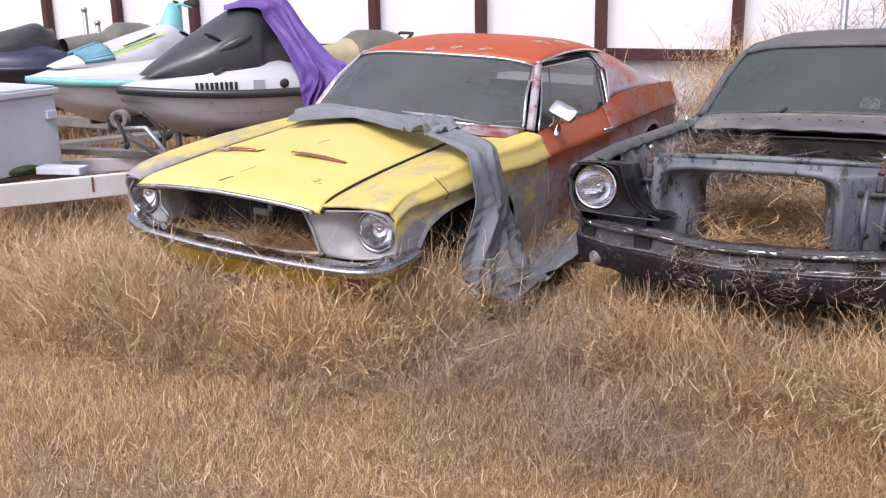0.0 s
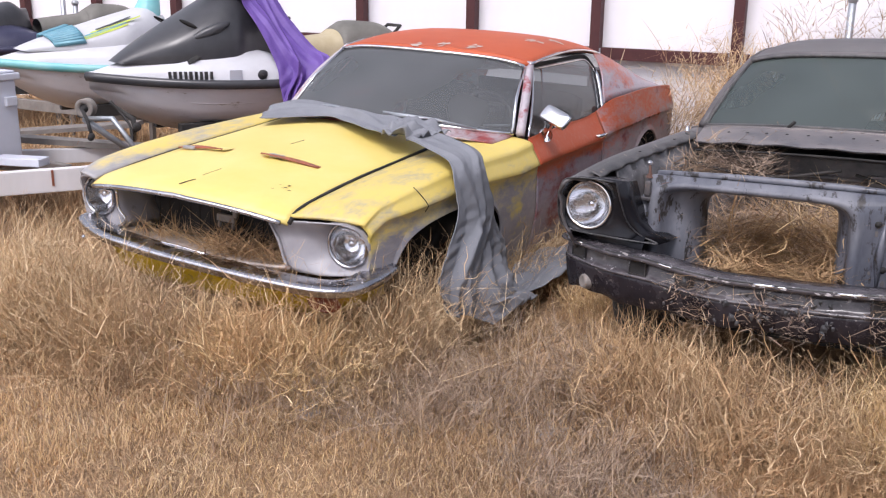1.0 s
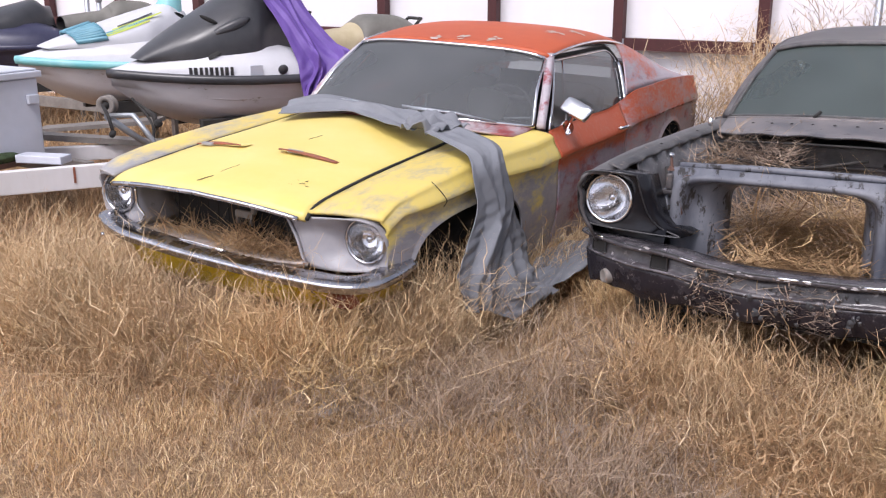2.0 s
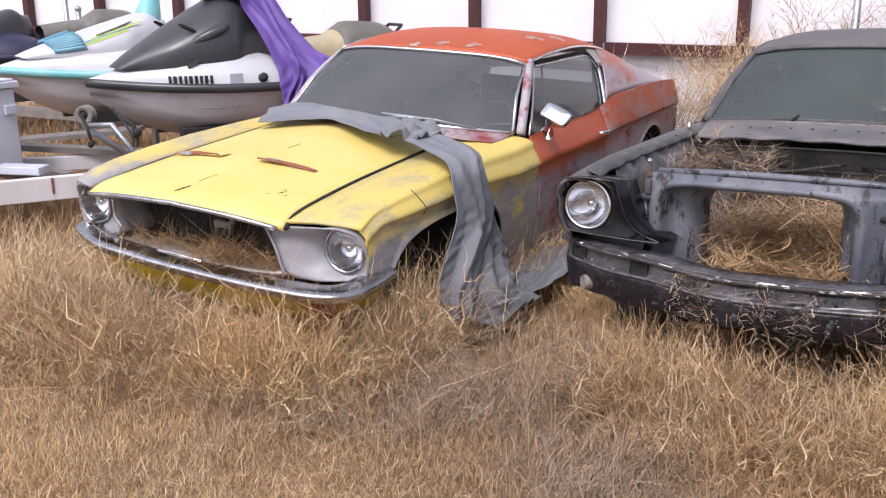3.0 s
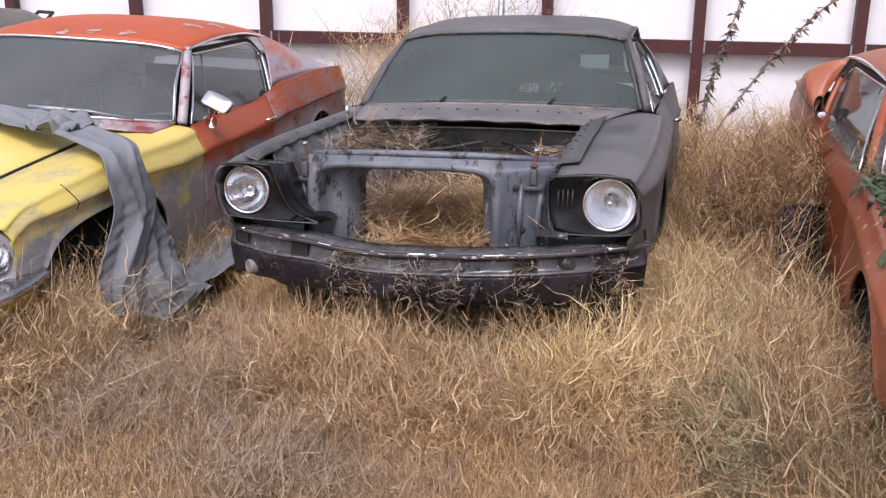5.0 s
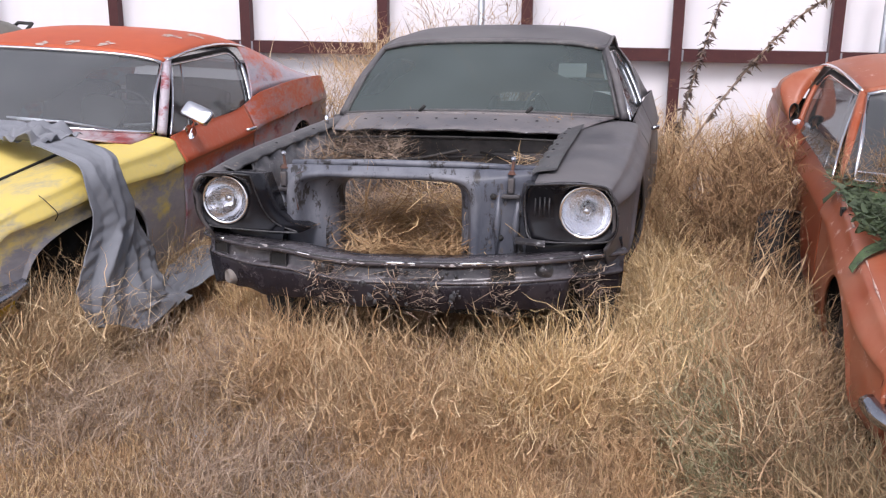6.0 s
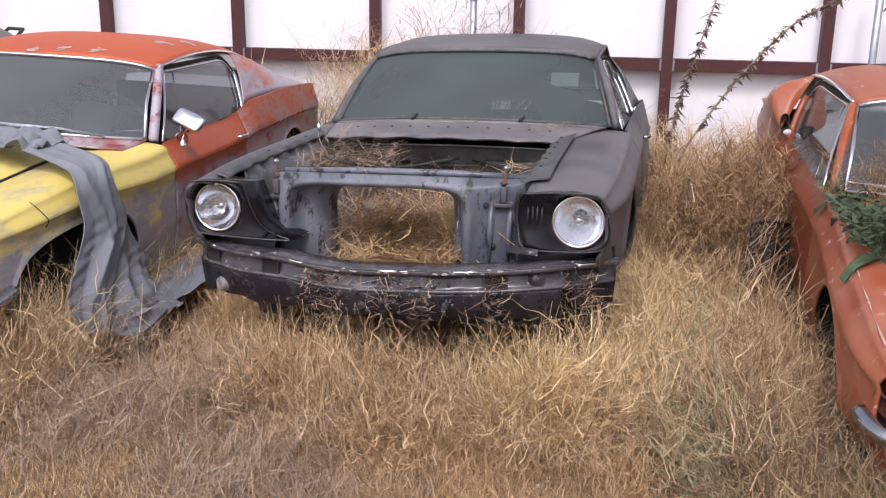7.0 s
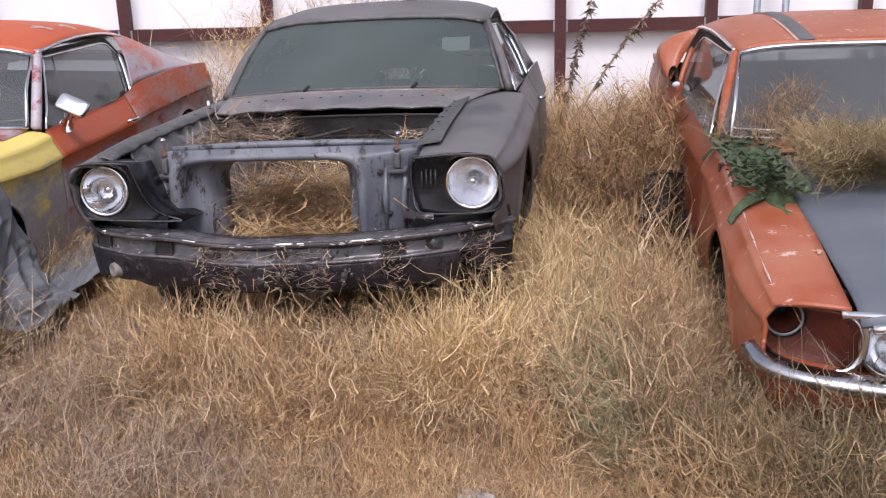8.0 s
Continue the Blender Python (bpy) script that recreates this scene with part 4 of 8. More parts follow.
        P.append([a + (b - a) * s + np.array([0, 0, -0.008 * math.sin(math.pi * s)]) for s in np.linspace(0, 1, 8)])
    part("cowl", grid(np.array(P)), M["cowl_red"], car, "cowl with scraps of dark red paint", thick=0.01)
    # nose: lamp panels, grille mouth, bumper, valance
    outer = [(0.71, 0.05, 0.735), (0.765, 0.085, 0.712), (0.79, 0.115, 0.66), (0.80, 0.13, 0.60), (0.80, 0.135, 0.54), (0.76, 0.12, 0.512)]
    near = [(0.368, 0.04, 0.702), (0.50, 0.03, 0.722), (0.62, 0.03, 0.733)] + outer + [(0.62, 0.06, 0.502), (0.47, 0.035, 0.505), (0.443, 0.04, 0.551), (0.417, 0.04, 0.62)]
    far = [(0.53, 0.08, 0.69), (0.60, 0.05, 0.722), (0.66, 0.045, 0.733)] + outer + [(0.65, 0.08, 0.505), (0.54, 0.065, 0.508), (0.484, 0.08, 0.556), (0.523, 0.08, 0.607)]
    for s, o, lx in ((1, near, 0.70), (-1, far, 0.685)):
        g = bezel_geo(np.array(o), lx, 0.115, 0.635, 0.099, deep=0.012)
        part("lamp_panel", g if s > 0 else mirrored(g), M["primer"], car, "grey primer headlamp surround", thick=0.006)
        lamp(car, lx * s, 0.122, 0.635, "chrome")
        edge = np.array([o[0], o[-1], o[-2], o[-3]])
        ret = np.array([edge + np.array([-0.02 * k - 0.03 * k * k, 0.2 * k, -0.01 * k]) for k in (0.0, 0.2, 0.5, 1.0)])
        g = grid(ret, flip=True)
        part("mouth_side", g if s > 0 else mirrored(g), M["primer"], car, "grey inner side of the grille mouth", thick=0.006)
        rim = smooth_path(edge, 16) * np.array([s, 1, 1]) + np.array([0, -0.004, 0])
        part("mouth_trim", tube(rim, 0.0065, 6, up=(0, 1, 0)), M["bright" if s < 0 else "primer"], car, "bright edge of the grille mouth")
    shelf = np.array([[(x, y + 0.03 * ((x + 0.05) / 0.5) ** 4, z - 0.006 * math.sin(9 * x)) for y, z in ((-0.012, 0.500), (-0.014, 0.519), (0.05, 0.516), (0.15, 0.497), (0.27, 0.478))] for x in np.linspace(-0.56, 0.48, 17)])
    part("mouth_shelf", grid(shelf), M["shelf"], car, "dirty lower grille shelf", thick=0.006)
    part("shelf_trim", tube(shelf[5:11, 1] + np.array([0, -0.004, 0.002]), 0.005, 6), M["bright"], car, "remnant of bright trim on the shelf")
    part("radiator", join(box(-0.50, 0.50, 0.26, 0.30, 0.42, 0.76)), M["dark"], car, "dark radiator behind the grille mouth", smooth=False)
    for i in range(15):
        x = -0.42 + 0.06 * i
        part("grille_bar", tube([(x, 0.235, 0.485), (x + 0.004, 0.23, 0.60), (x, 0.235, 0.72)], 0.004, 5, up=(0, 1, 0)), M["dark"], car)
    em = part("emblem", join(box(-0.05, 0.05, 0.195, 0.215, 0.60, 0.635), box(-0.045, -0.03, 0.195, 0.212, 0.57, 0.60), box(0.03, 0.045, 0.195, 0.212, 0.57, 0.60), box(0.04, 0.065, 0.195, 0.212, 0.625, 0.66)), M["trailer_grey"], car, "plain grey grille badge", smooth=False, bevel=0.006)
    bp = smooth_path([(-0.735, 0.20, 0.535), (-0.73, 0.10, 0.532), (-0.69, 0.03, 0.53), (-0.47, -0.078, 0.525), (-0.27, -0.097, 0.515), (-0.08, -0.104, 0.506), (0.214, -0.107, 0.50), (0.509, -0.108, 0.50), (0.70, -0.085, 0.50), (0.80, -0.02, 0.503), (0.842, 0.10, 0.515), (0.84, 0.26, 0.53)], 90)
    sec = [(-0.03, -0.026), (0.004, -0.031), (0.014, -0.026), (0.018, -0.014), (0.026, -0.006), (0.028, 0.004), (0.022, 0.012), (-0.004, 0.020), (-0.05, 0.022), (-0.085, 0.018), (-0.03, 0.0)]
    bump = part("bumper", sweep(bp, sec), M["chrome"], car, "dull chrome front bumper")
    for x in (-0.55, 0.55):
        part("bolt", moved(disc([(0.001, -0.007), (0.007, -0.006), (0.010, 0.0)], 12), pose(x, -0.112, 0.508, -50)), M["chrome"], bump)
    fill = []
    for t in np.linspace(-1, 1, 31):
        x = 0.045 + 0.765 * t
        y = -0.045 + 0.28 * abs(t) ** 5
        up = 0.07 * abs(t) ** 10
        fill.append([(x, y + 0.02, 0.475), (x, y + 0.0, 0.45), (x * 0.99, y + 0.015, 0.42 + 0.3 * up), (x * 0.97, y + 0.04, 0.36 + 0.8 * up), (x * 0.94, y + 0.10, 0.31 + up)])
    part("valance", grid(np.array(fill), flip=True), M["valance_yellow"], car, "yellow front valance", thick=0.008)
    for s in (1,):
        a = np.arange(20) * 2 * math.pi / 20
        sg = np.array([np.stack([0.66 * s + 0.062 * k * np.cos(a), np.full(20, 0.012 - d) + 0.03 * (abs(0.062 * k * np.cos(a) * s + 0.0)), 0.405 + 0.028 * k * np.sin(a)], 1) for k, d in ((1.25, -0.012), (1.2, 0.012), (1.02, 0.016), (0.95, 0.006), (0.5, 0.014), (0.05, 0.016))])
        part("signal_lamp", grid(sg, close_v=True, flip=True), M["signal"], car, "small dull amber signal lamp")
    tyre(car, 0.64, 0.98, 0.27)
    tyre(car, -0.64, 0.98, 0.27)
    tyre(car, 0.74, 3.70, 0.30)
    tyre(car, -0.74, 3.70, 0.30)
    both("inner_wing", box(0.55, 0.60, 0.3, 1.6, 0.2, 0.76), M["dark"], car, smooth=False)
    # unseen under the hood, added to block light into the cabin
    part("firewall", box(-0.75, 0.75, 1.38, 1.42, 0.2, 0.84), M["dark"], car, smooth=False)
    interior(car)
    greenhouse(car, M["roof_red"], M["pillar_scraps"], M["sail_scraps"], M["glass"], M["bright"])
    for y, t, n in ((2.13, -0.12, 2), (2.16, 0.12, 2), (2.2, 0.42, 3), (2.55, 0.74, 4), (2.75, 0.84, 4)):
        for k in range(n):
            y1, t1 = y + 0.03 * math.sin(k * 2.1 + y), t + 0.035 * (k - n / 2) + 0.02 * math.sin(5 * k)
            e = 0.020 + 0.010 * math.sin(3 * k + 9 * t)
            a = np.linspace(0, 2 * math.pi, 11, endpoint=False)
            rd = e * np.random.default_rng(int(1000 * y) + k).uniform(0.3, 1.1, 11)
            patch = np.array([[roof_pt(y1 + q * r * 1.5 * math.sin(b), t1 + q * r * 2.4 * math.cos(b)) + np.array([0, -0.001, 0.0035]) for r, b in zip(rd, a)] for q in (0.05, 1.0)])
            part("paint_scrape", grid(patch, close_v=True, flip=True), M["bare_white"], car)
    mirror(car, 0.84, 1.88, 0.875)
    handle(car, 2.68, 0.775, M["bright"])
    part("vent_slot", join(*[tube([(0.748 - 0.006 * i, 3.14, 0.975 + 0.02 * i), (0.742 - 0.006 * i, 3.36, 1.0 + 0.02 * i)], 0.006, 6) for i in range(1)]), M["dark"], car)
    for s, x1 in ((1, 0.26), (-1, -0.62)):
        s = s if s > 0 else -0.10
        p0 = WB(s * 0.78) + np.array([0, -0.03, 0.012])
        p1 = WB(s * 0.78 - 0.62) + np.array([0, -0.015, 0.03])
        part("wiper", join(tube([p0, (p0 + p1) / 2 + np.array([0, -0.02, 0.02]), p1], 0.006, 6), tube([p1 + (p0 - p1) * 0.55 + np.array([0, 0.01, 0.012]), p1 + (p1 - p0) * 0.12 + np.array([0, 0.01, 0.006])], 0.009, 6)), M["galv"], car, "thin windshield wiper")
    return car


def make_black_car():
    car = thing("fastback_car", pose(0, 0, 0.17, -4.944, -1.353, 0), "dusty black fastback car without hood or engine", "car", "old cars")
    D = M["black_dust"]
    ROOF.update(wide=0.04, front=0.015, lift=0.05)
    part("fender", flank(0.06, 1.715, 84, 0.515, arch=(0.94, 0.30, 0.66, 0.40, 0.38)), D, car, "dusty black front fender", thick=0.012)
    part("fender", mirrored(flank(0.03, 1.715, 84, 0.69, arch=(0.94, 0.30, 0.66, 0.40, 0.38))), D, car, "dusty black front fender", thick=0.012)
    both("door", flank(1.722, 2.795, 40, 0.62, first=1.0, ledge=0.035), D, car, "black door", thick=0.012)
    both("quarter_panel", flank(2.802, 4.60, 84, 0.62, first=1.0, arch=(3.70, 0.32, 0.40, 0.42, 0.36), ledge=0.035), D, car, "black rear quarter panel", thick=0.012)
    # the bare engine bay
    for s, dx in ((1, -0.085), (-1, 0.09)):
        g = []
        for y in np.linspace(0.30, 1.40, 40):
            cz = float(cr(ST, CROWN_Z, y)) + 0.004 * math.sin(31 * y) + 0.003 * math.sin(67 * y + s)
            w = 0.05 * math.exp(-(((y - 0.95) / 0.22) ** 2))
            rag = 0.006 * math.sin(43 * y + 2 * s)
            g.append([(0.60 + dx, y, cz + 0.006), (0.582 + dx + rag, y, cz + 0.002), (0.575 + dx + rag, y, cz - 0.03), (0.555 + dx, y, cz - 0.035), (0.54 + dx - w, y, cz - 0.12 + 0.4 * w), (0.50 + 0.5 * dx - 2.2 * w, y, cz - 0.30), (0.42, y, 0.35), (0.40, y, 0.28)])
        g = grid(np.array(g))
        part("inner_wing", mirrored(g) if s < 0 else g, M["apron"], car, "grimy inner wing", thick=0.008)
        for k in range(6) if s > 0 else (1, 4):
            y = 0.45 + 0.16 * k + 0.02 * (k % 2)
            # dark disc stands in for the shade in a small flange hole
            part("bolt", moved(disc([(0.001, -0.004), (0.006, -0.003), (0.008, 0.0)], 8), pose((0.604 + dx) * s, y, float(cr(ST, CROWN_Z, y)) + 0.021, -90)), M["dark"], car)
    part("firewall", join(box(-0.60, 0.60, 1.30, 1.33, 0.25, 0.80), box(-0.5, -0.2, 1.27, 1.30, 0.45, 0.70), box(0.15, 0.42, 1.25, 1.30, 0.50, 0.74)), M["bay_rust"], car, "sooty dark firewall", smooth=False, bevel=0.01)
    for z, r in ((0.70, 0.012), (0.60, 0.010), (0.48, 0.012)):
        part("bead", tube([(-0.56, 1.296, z), (0.0, 1.294, z + 0.01), (0.56, 1.296, z)], r, 8), M["bay_rust"], car, "pressed bead across the firewall")
    # firewall holes are dark discs, their shade given by colour alone
    for x, z in ((-0.34, 0.66), (-0.12, 0.56), (0.10, 0.66), (0.30, 0.55), (0.48, 0.68)):
        part("firewall_hole", moved(disc([(0.001, -0.006), (0.018, -0.005), (0.024, 0.0)], 14), pose(x, 1.246 if 0.15 < x < 0.42 else 1.268 if -0.5 < x < -0.2 else 1.297, z)), M["dark"], car)
    for s, dx in ((1, -0.085), (-1, 0.09)):
        flange = np.array([[(s * (x + dx + q * 0.006 * math.sin(37 * y + s)), y, float(cr(ST, CROWN_Z, y)) + z) for x, z, q in ((0.665 if s > 0 else 0.628, 0.0255, 0), (0.600, 0.0165, 0), (0.578, 0.0085, 1), (0.574, 0.0, 1))] for y in np.linspace(0.12 if s < 0 else 0.20, 1.42, 44)])
        part("fender_flange", grid(flange, flip=s > 0), M["flange"], car, "worn flange along the engine bay", thick=0.003)
    part("bay_floor", box(-0.5, 0.5, 0.32, 1.3, 0.18, 0.2), M["dark"], car, smooth=False)
    P = []
    for t in np.linspace(-1, 1, 33):
        b = WB(t)
        a = np.array([-0.05 + 0.58 * t, 1.10 + 0.10 * t * t, 0.836 + 0.020 * (1 - t * t) + 0.003 * math.sin(17 * t)])
        d = b - a
        P.append([a + np.array([0, -0.004, -0.004]), a + np.array([0, 0.004, 0.004])] + [a + d * s + np.array([0, 0, 0.004 + 0.006 * math.sin(math.pi * s)]) for s in np.linspace(0.08, 1, 7)])
    cowl = part("cowl", grid(np.array(P)), M["cowl_dust"], car, "dusty cowl with vent holes", thick=0.004)
    part("worn_edge", tube([p[0] + np.array([0, -0.002, 0.003]) for p in P], 0.003, 6), M["chipped_edge"], cowl, "cowl edge worn to metal")
    part("cowl_bead", tube([p[-1] * 0.8 + p[1] * 0.2 + np.array([0, 0, 0.004]) for p in P], 0.006, 6), M["cowl_dust"], cowl)
    for k in range(11):
        t = -0.75 + 0.15 * k
        q = (WB(t) * 0.45 + np.array([-0.05 + 0.58 * t, 1.10 + 0.10 * t * t, 0.836 + 0.020 * (1 - t * t)]) * 0.55)
        # flat dark disc paints the shade of a vent hole
        part("vent_hole", moved(disc([(0.001, -0.002), (0.006, -0.002), (0.008, 0.0)], 10), pose(q[0], q[1], q[2] + 0.012, -78)), M["dark"], car)
    part("washer_tray", tube(smooth_path([(-0.62, 1.18, 0.80), (-0.3, 1.12, 0.815), (0, 1.10, 0.82), (0.3, 1.12, 0.815), (0.62, 1.18, 0.80)], 20), 0.006, 6), M["dark"], car)
    # radiator support with its rounded opening
    n = 48
    a = np.linspace(0, 2 * math.pi, n, endpoint=False)
    outer = np.stack([np.clip(0.78 * np.cos(a), -0.53, 0.53), np.clip(0.555 + 0.4 * np.sin(a), 0.28, 0.758)], 1)
    sq = lambda h, w, cx, cz: np.stack([cx + w * np.sign(np.cos(a)) * abs(np.cos(a)) ** 0.28, cz + h * np.sign(np.sin(a)) * abs(np.sin(a)) ** 0.28], 1)
    loops = [(outer, 0.33), (outer, 0.30), (sq(0.222, 0.40, -0.115, 0.52), 0.297), (sq(0.218, 0.388, -0.115, 0.52), 0.270), (sq(0.208, 0.368, -0.113, 0.52), 0.268), (sq(0.200, 0.352, -0.111, 0.52), 0.30), (sq(0.198, 0.335, -0.108, 0.52), 0.345), (sq(0.196, 0.315, -0.10, 0.52), 0.35), (sq(0.194, 0.295, -0.092, 0.52), 0.36), (sq(0.192, 0.268, -0.082, 0.52), 0.42), (sq(0.190, 0.255, -0.08, 0.52), 0.47)]
    g = grid(np.array([np.stack([p[:, 0], np.full(n, y), p[:, 1]], 1) for p, y in loops]), close_v=True)
    sup = part("radiator_support", g, M["bay_grey"], car, "grey radiator support with an empty opening", thick=0.006)
    for s in (1, -1):
        for x in (0.345, 0.42) if s > 0 else (0.53,):
            part("rib", tube([(x * s, 0.298, 0.42), (x * s, 0.288, 0.55), (x * s * 1.02, 0.298, 0.68)], [0.006, 0.016, 0.006], 8, up=(0, 1, 0)), M["bay_grey"], sup)
        px = 0.40 if s > 0 else -0.525
        pin = part("hood_pin", tube([(px, 0.305, 0.69), (px, 0.305, 0.75), (px + 0.005 * s, 0.305, 0.80)], 0.006, 8, up=(0, 1, 0)), M["rust"], car, "rusty hood pin")
        part("ball", moved(disc([(0.001, -0.012), (0.009, -0.007), (0.011, 0.0), (0.009, 0.007), (0.001, 0.012)], 12), pose(px + 0.005 * s, 0.305, 0.805)), M["bright"], pin)
        part("bracket", join(box(px - 0.012, px + 0.012, 0.276, 0.318, 0.675, 0.735), box(px - 0.036, px + 0.036, 0.272, 0.31, 0.655, 0.672)), M["bay_rust"], pin, smooth=False, bevel=0.005)
        part("pin_guide", moved(disc([(0.001, -0.010), (0.010, -0.010), (0.012, -0.004), (0.018, 0.0)], 14), pose(px, 0.30, 0.752, -70)), M["rust"], pin)
        # uncut holes: near-black discs take the place of their shade
        for x, z in ((0.36, 0.50), (0.44, 0.60), (0.33, 0.66)) if s > 0 else ((0.525, 0.50), (0.525, 0.60)):
            part("bolt_hole", moved(disc([(0.001, -0.008), (0.010, -0.007), (0.013, 0.0)], 10), pose(x * s, 0.292, z)), M["dark"], sup)
    part("hood_latch_brace", tube([(-0.5, 0.33, 0.765), (-0.2, 0.33, 0.775), (0.2, 0.33, 0.775), (0.5, 0.33, 0.765)], 0.014, 8), M["bay_grey"], car)
    for s in (1, -1):
        part("spring_tower", moved(disc([(0.02, -0.10), (0.11, -0.09), (0.14, -0.02), (0.15, 0.20)], 24), pose(0.46 * s, 0.98, 0.62, -90)), M["bay_rust"], car, "domed spring tower")
    part("hose", tube(smooth_path([(-0.50, 0.36, 0.70), (-0.52, 0.33, 0.62), (-0.50, 0.32, 0.52), (-0.51, 0.33, 0.44)], 14), 0.012, 8), M["rust"], car, "rusty pipe")
    part("cable", tube(smooth_path([(-0.56, 0.42, 0.74), (-0.54, 0.36, 0.66), (-0.56, 0.33, 0.56), (-0.50, 0.33, 0.50)], 16), 0.007, 6), M["rubber"], car)
    for pts, r, mt in (([(-0.60, 0.46, 0.735), (-0.57, 0.40, 0.70), (-0.555, 0.34, 0.63), (-0.55, 0.31, 0.53), (-0.53, 0.30, 0.46)], 0.011, "rubber"), ([(-0.40, 0.30, 0.735), (-0.47, 0.285, 0.72), (-0.475, 0.28, 0.64), (-0.47, 0.285, 0.58)], 0.007, "rust"), ([(-0.58, 1.0, 0.76), (-0.40, 0.92, 0.74), (-0.20, 1.02, 0.72), (0.05, 1.15, 0.76)], 0.008, "rubber"), ([(0.55, 0.42, 0.73), (0.545, 0.36, 0.66), (0.55, 0.32, 0.58)], 0.008, "rubber"), ([(0.1, 1.24, 0.74), (0.3, 1.20, 0.70), (0.5, 1.1, 0.74), (0.57, 0.9, 0.75)], 0.007, "dark")):
        part("wire", tube(smooth_path(pts, 18), r, 6), M[mt], car, "loose wire in the engine bay")
    for x, y, z, w, h in ((-0.49, 0.285, 0.56, 0.02, 0.03), (-0.50, 0.285, 0.66, 0.025, 0.02), (0.50, 0.285, 0.58, 0.022, 0.03)):
        part("bracket", box(x - w, x + w, y, y + 0.02, z - h, z + h), M["bay_rust"], car, smooth=False, bevel=0.004)
    part("bent_tab", moved(box(-0.055, 0.055, -0.02, 0.02, -0.004, 0.006), pose(0.50, 0.10, 0.525, 12, 6, 8)), M["chipped_edge"], car, "bent tab chipped to metal", smooth=False)
    rngb = np.random.default_rng(77)
    for k in range(26):
        x = rngb.uniform(0.31, 0.52) if k % 3 else -rngb.uniform(0.515, 0.53)
        z, e = rngb.uniform(0.40, 0.74), rngb.uniform(0.004, 0.013)
        a = np.linspace(0, 2 * math.pi, 8, endpoint=False)
        rd = e * rngb.uniform(0.4, 1.0, 8)
        part("rust_spot", grid(np.array([[(x + q * r * math.cos(b), 0.2915, z + q * r * 1.5 * math.sin(b)) for r, b in zip(rd, a)] for q in (0.05, 1.0)]), close_v=True), M["bay_rust"], sup)
    # lamp pods
    for s in (1, -1):
        o = np.array([(0.49, 0.09, 0.735), (0.60, 0.05, 0.748), (0.70, 0.035, 0.752), (0.77, 0.04, 0.742), (0.80, 0.055, 0.70), (0.815, 0.08, 0.64), (0.81, 0.10, 0.57), (0.77, 0.11, 0.535), (0.62, 0.12, 0.525), (0.50, 0.14, 0.53), (0.475, 0.16, 0.60), (0.475, 0.14, 0.68)])
        if s < 0:
            o = np.array([(0.575, 0.07, 0.742), (0.64, 0.045, 0.750), (0.70, 0.035, 0.752), (0.77, 0.04, 0.742), (0.80, 0.055, 0.70), (0.815, 0.08, 0.64), (0.81, 0.10, 0.57), (0.77, 0.11, 0.535), (0.62, 0.12, 0.522), (0.50, 0.15, 0.512), (0.43, 0.18, 0.508), (0.50, 0.17, 0.535), (0.545, 0.15, 0.58), (0.565, 0.11, 0.66)])
        g = bezel_geo(o, 0.70, 0.10, 0.64, 0.099, deep=0.02)
        pod = part("lamp_pod", g if s > 0 else mirrored(g), M["black"], car, "glossy black headlamp pod", thick=0.006)
        back = np.array([[(p[0] - (0.0 if k == 0 else 0.02), p[1] + dy, 0.64 + (p[2] - 0.64) * sc) for p in o] for k, (dy, sc) in enumerate(((0, 1), (0.06, 0.97), (0.16, 0.95)))])
        g = grid(back, close_v=True)
        part("pod_shell", g if s > 0 else mirrored(g), M["black"], pod, thick=0.004)
        edge = [(p[0] * s, p[1] - 0.003, p[2]) for p in o]
        part("pod_edge", tube(smooth_path(edge + edge[:1], 60), 0.0032, 6, up=(0, 1, 0)), M["chipped_edge"], pod, "edge chipped to bare metal")
        lamp(car, 0.70 * s, 0.115, 0.64, "bright")
    for k in range(4):
        part("rib", tube([(0.515 + 0.018 * k, 0.128 - 0.010 * k, 0.69), (0.513 + 0.018 * k, 0.130 - 0.010 * k, 0.62)], 0.003, 6, up=(0, 1, 0)), M["chipped_edge"], car)
    # lower grille bar, slotted apron and valance
    xs = np.linspace(-0.835, 0.835, 81)
    bow = lambda x: -0.04 + 0.27 * (abs(x) / 0.84) ** 2.3
    lipz = lambda x: 0.448 + 0.030 * (x / 0.84) ** 2 + 0.012 * math.exp(-(((x + 0.42) / 0.12) ** 2)) - 0.004 * math.exp(-(((x + 0.1) / 0.1) ** 2))
    bp = np.stack([xs, [bow(x) for x in xs], [lipz(x) for x in xs]], 1)
    sec = [(-0.085, 0.022), (-0.02, 0.024), (0.010, 0.020), (0.022, 0.012), (0.024, 0.002), (0.014, -0.006), (-0.01, -0.008), (-0.08, 0.010)]
    bar = part("grille_bar", sweep(bp, sec), M["worn_sheen_bar"], car, "flaking black lower grille bar")
    for x0, x1, r in ((0.0, 0.07, 0.006), (0.08, 0.11, 0.004), (0.27, 0.36, 0.005), (-0.36, -0.30, 0.004), (0.70, 0.79, 0.006), (-0.82, -0.72, 0.005)):
        xx = np.linspace(x0, x1, 6)
        part("chrome_remnant", tube([(x, bow(x) - 0.022, lipz(x) + 0.010) for x in xx], r, 6), M["bright"], bar, "strip of bright trim left on the bar")
    part("chipped_lip", tube([(x, bow(x) - 0.020, lipz(x) + 0.014) for x in xs], 0.0045, 6), M["chipped_edge"], bar, "lip chipped to bare metal")
    rngc = np.random.default_rng(33)
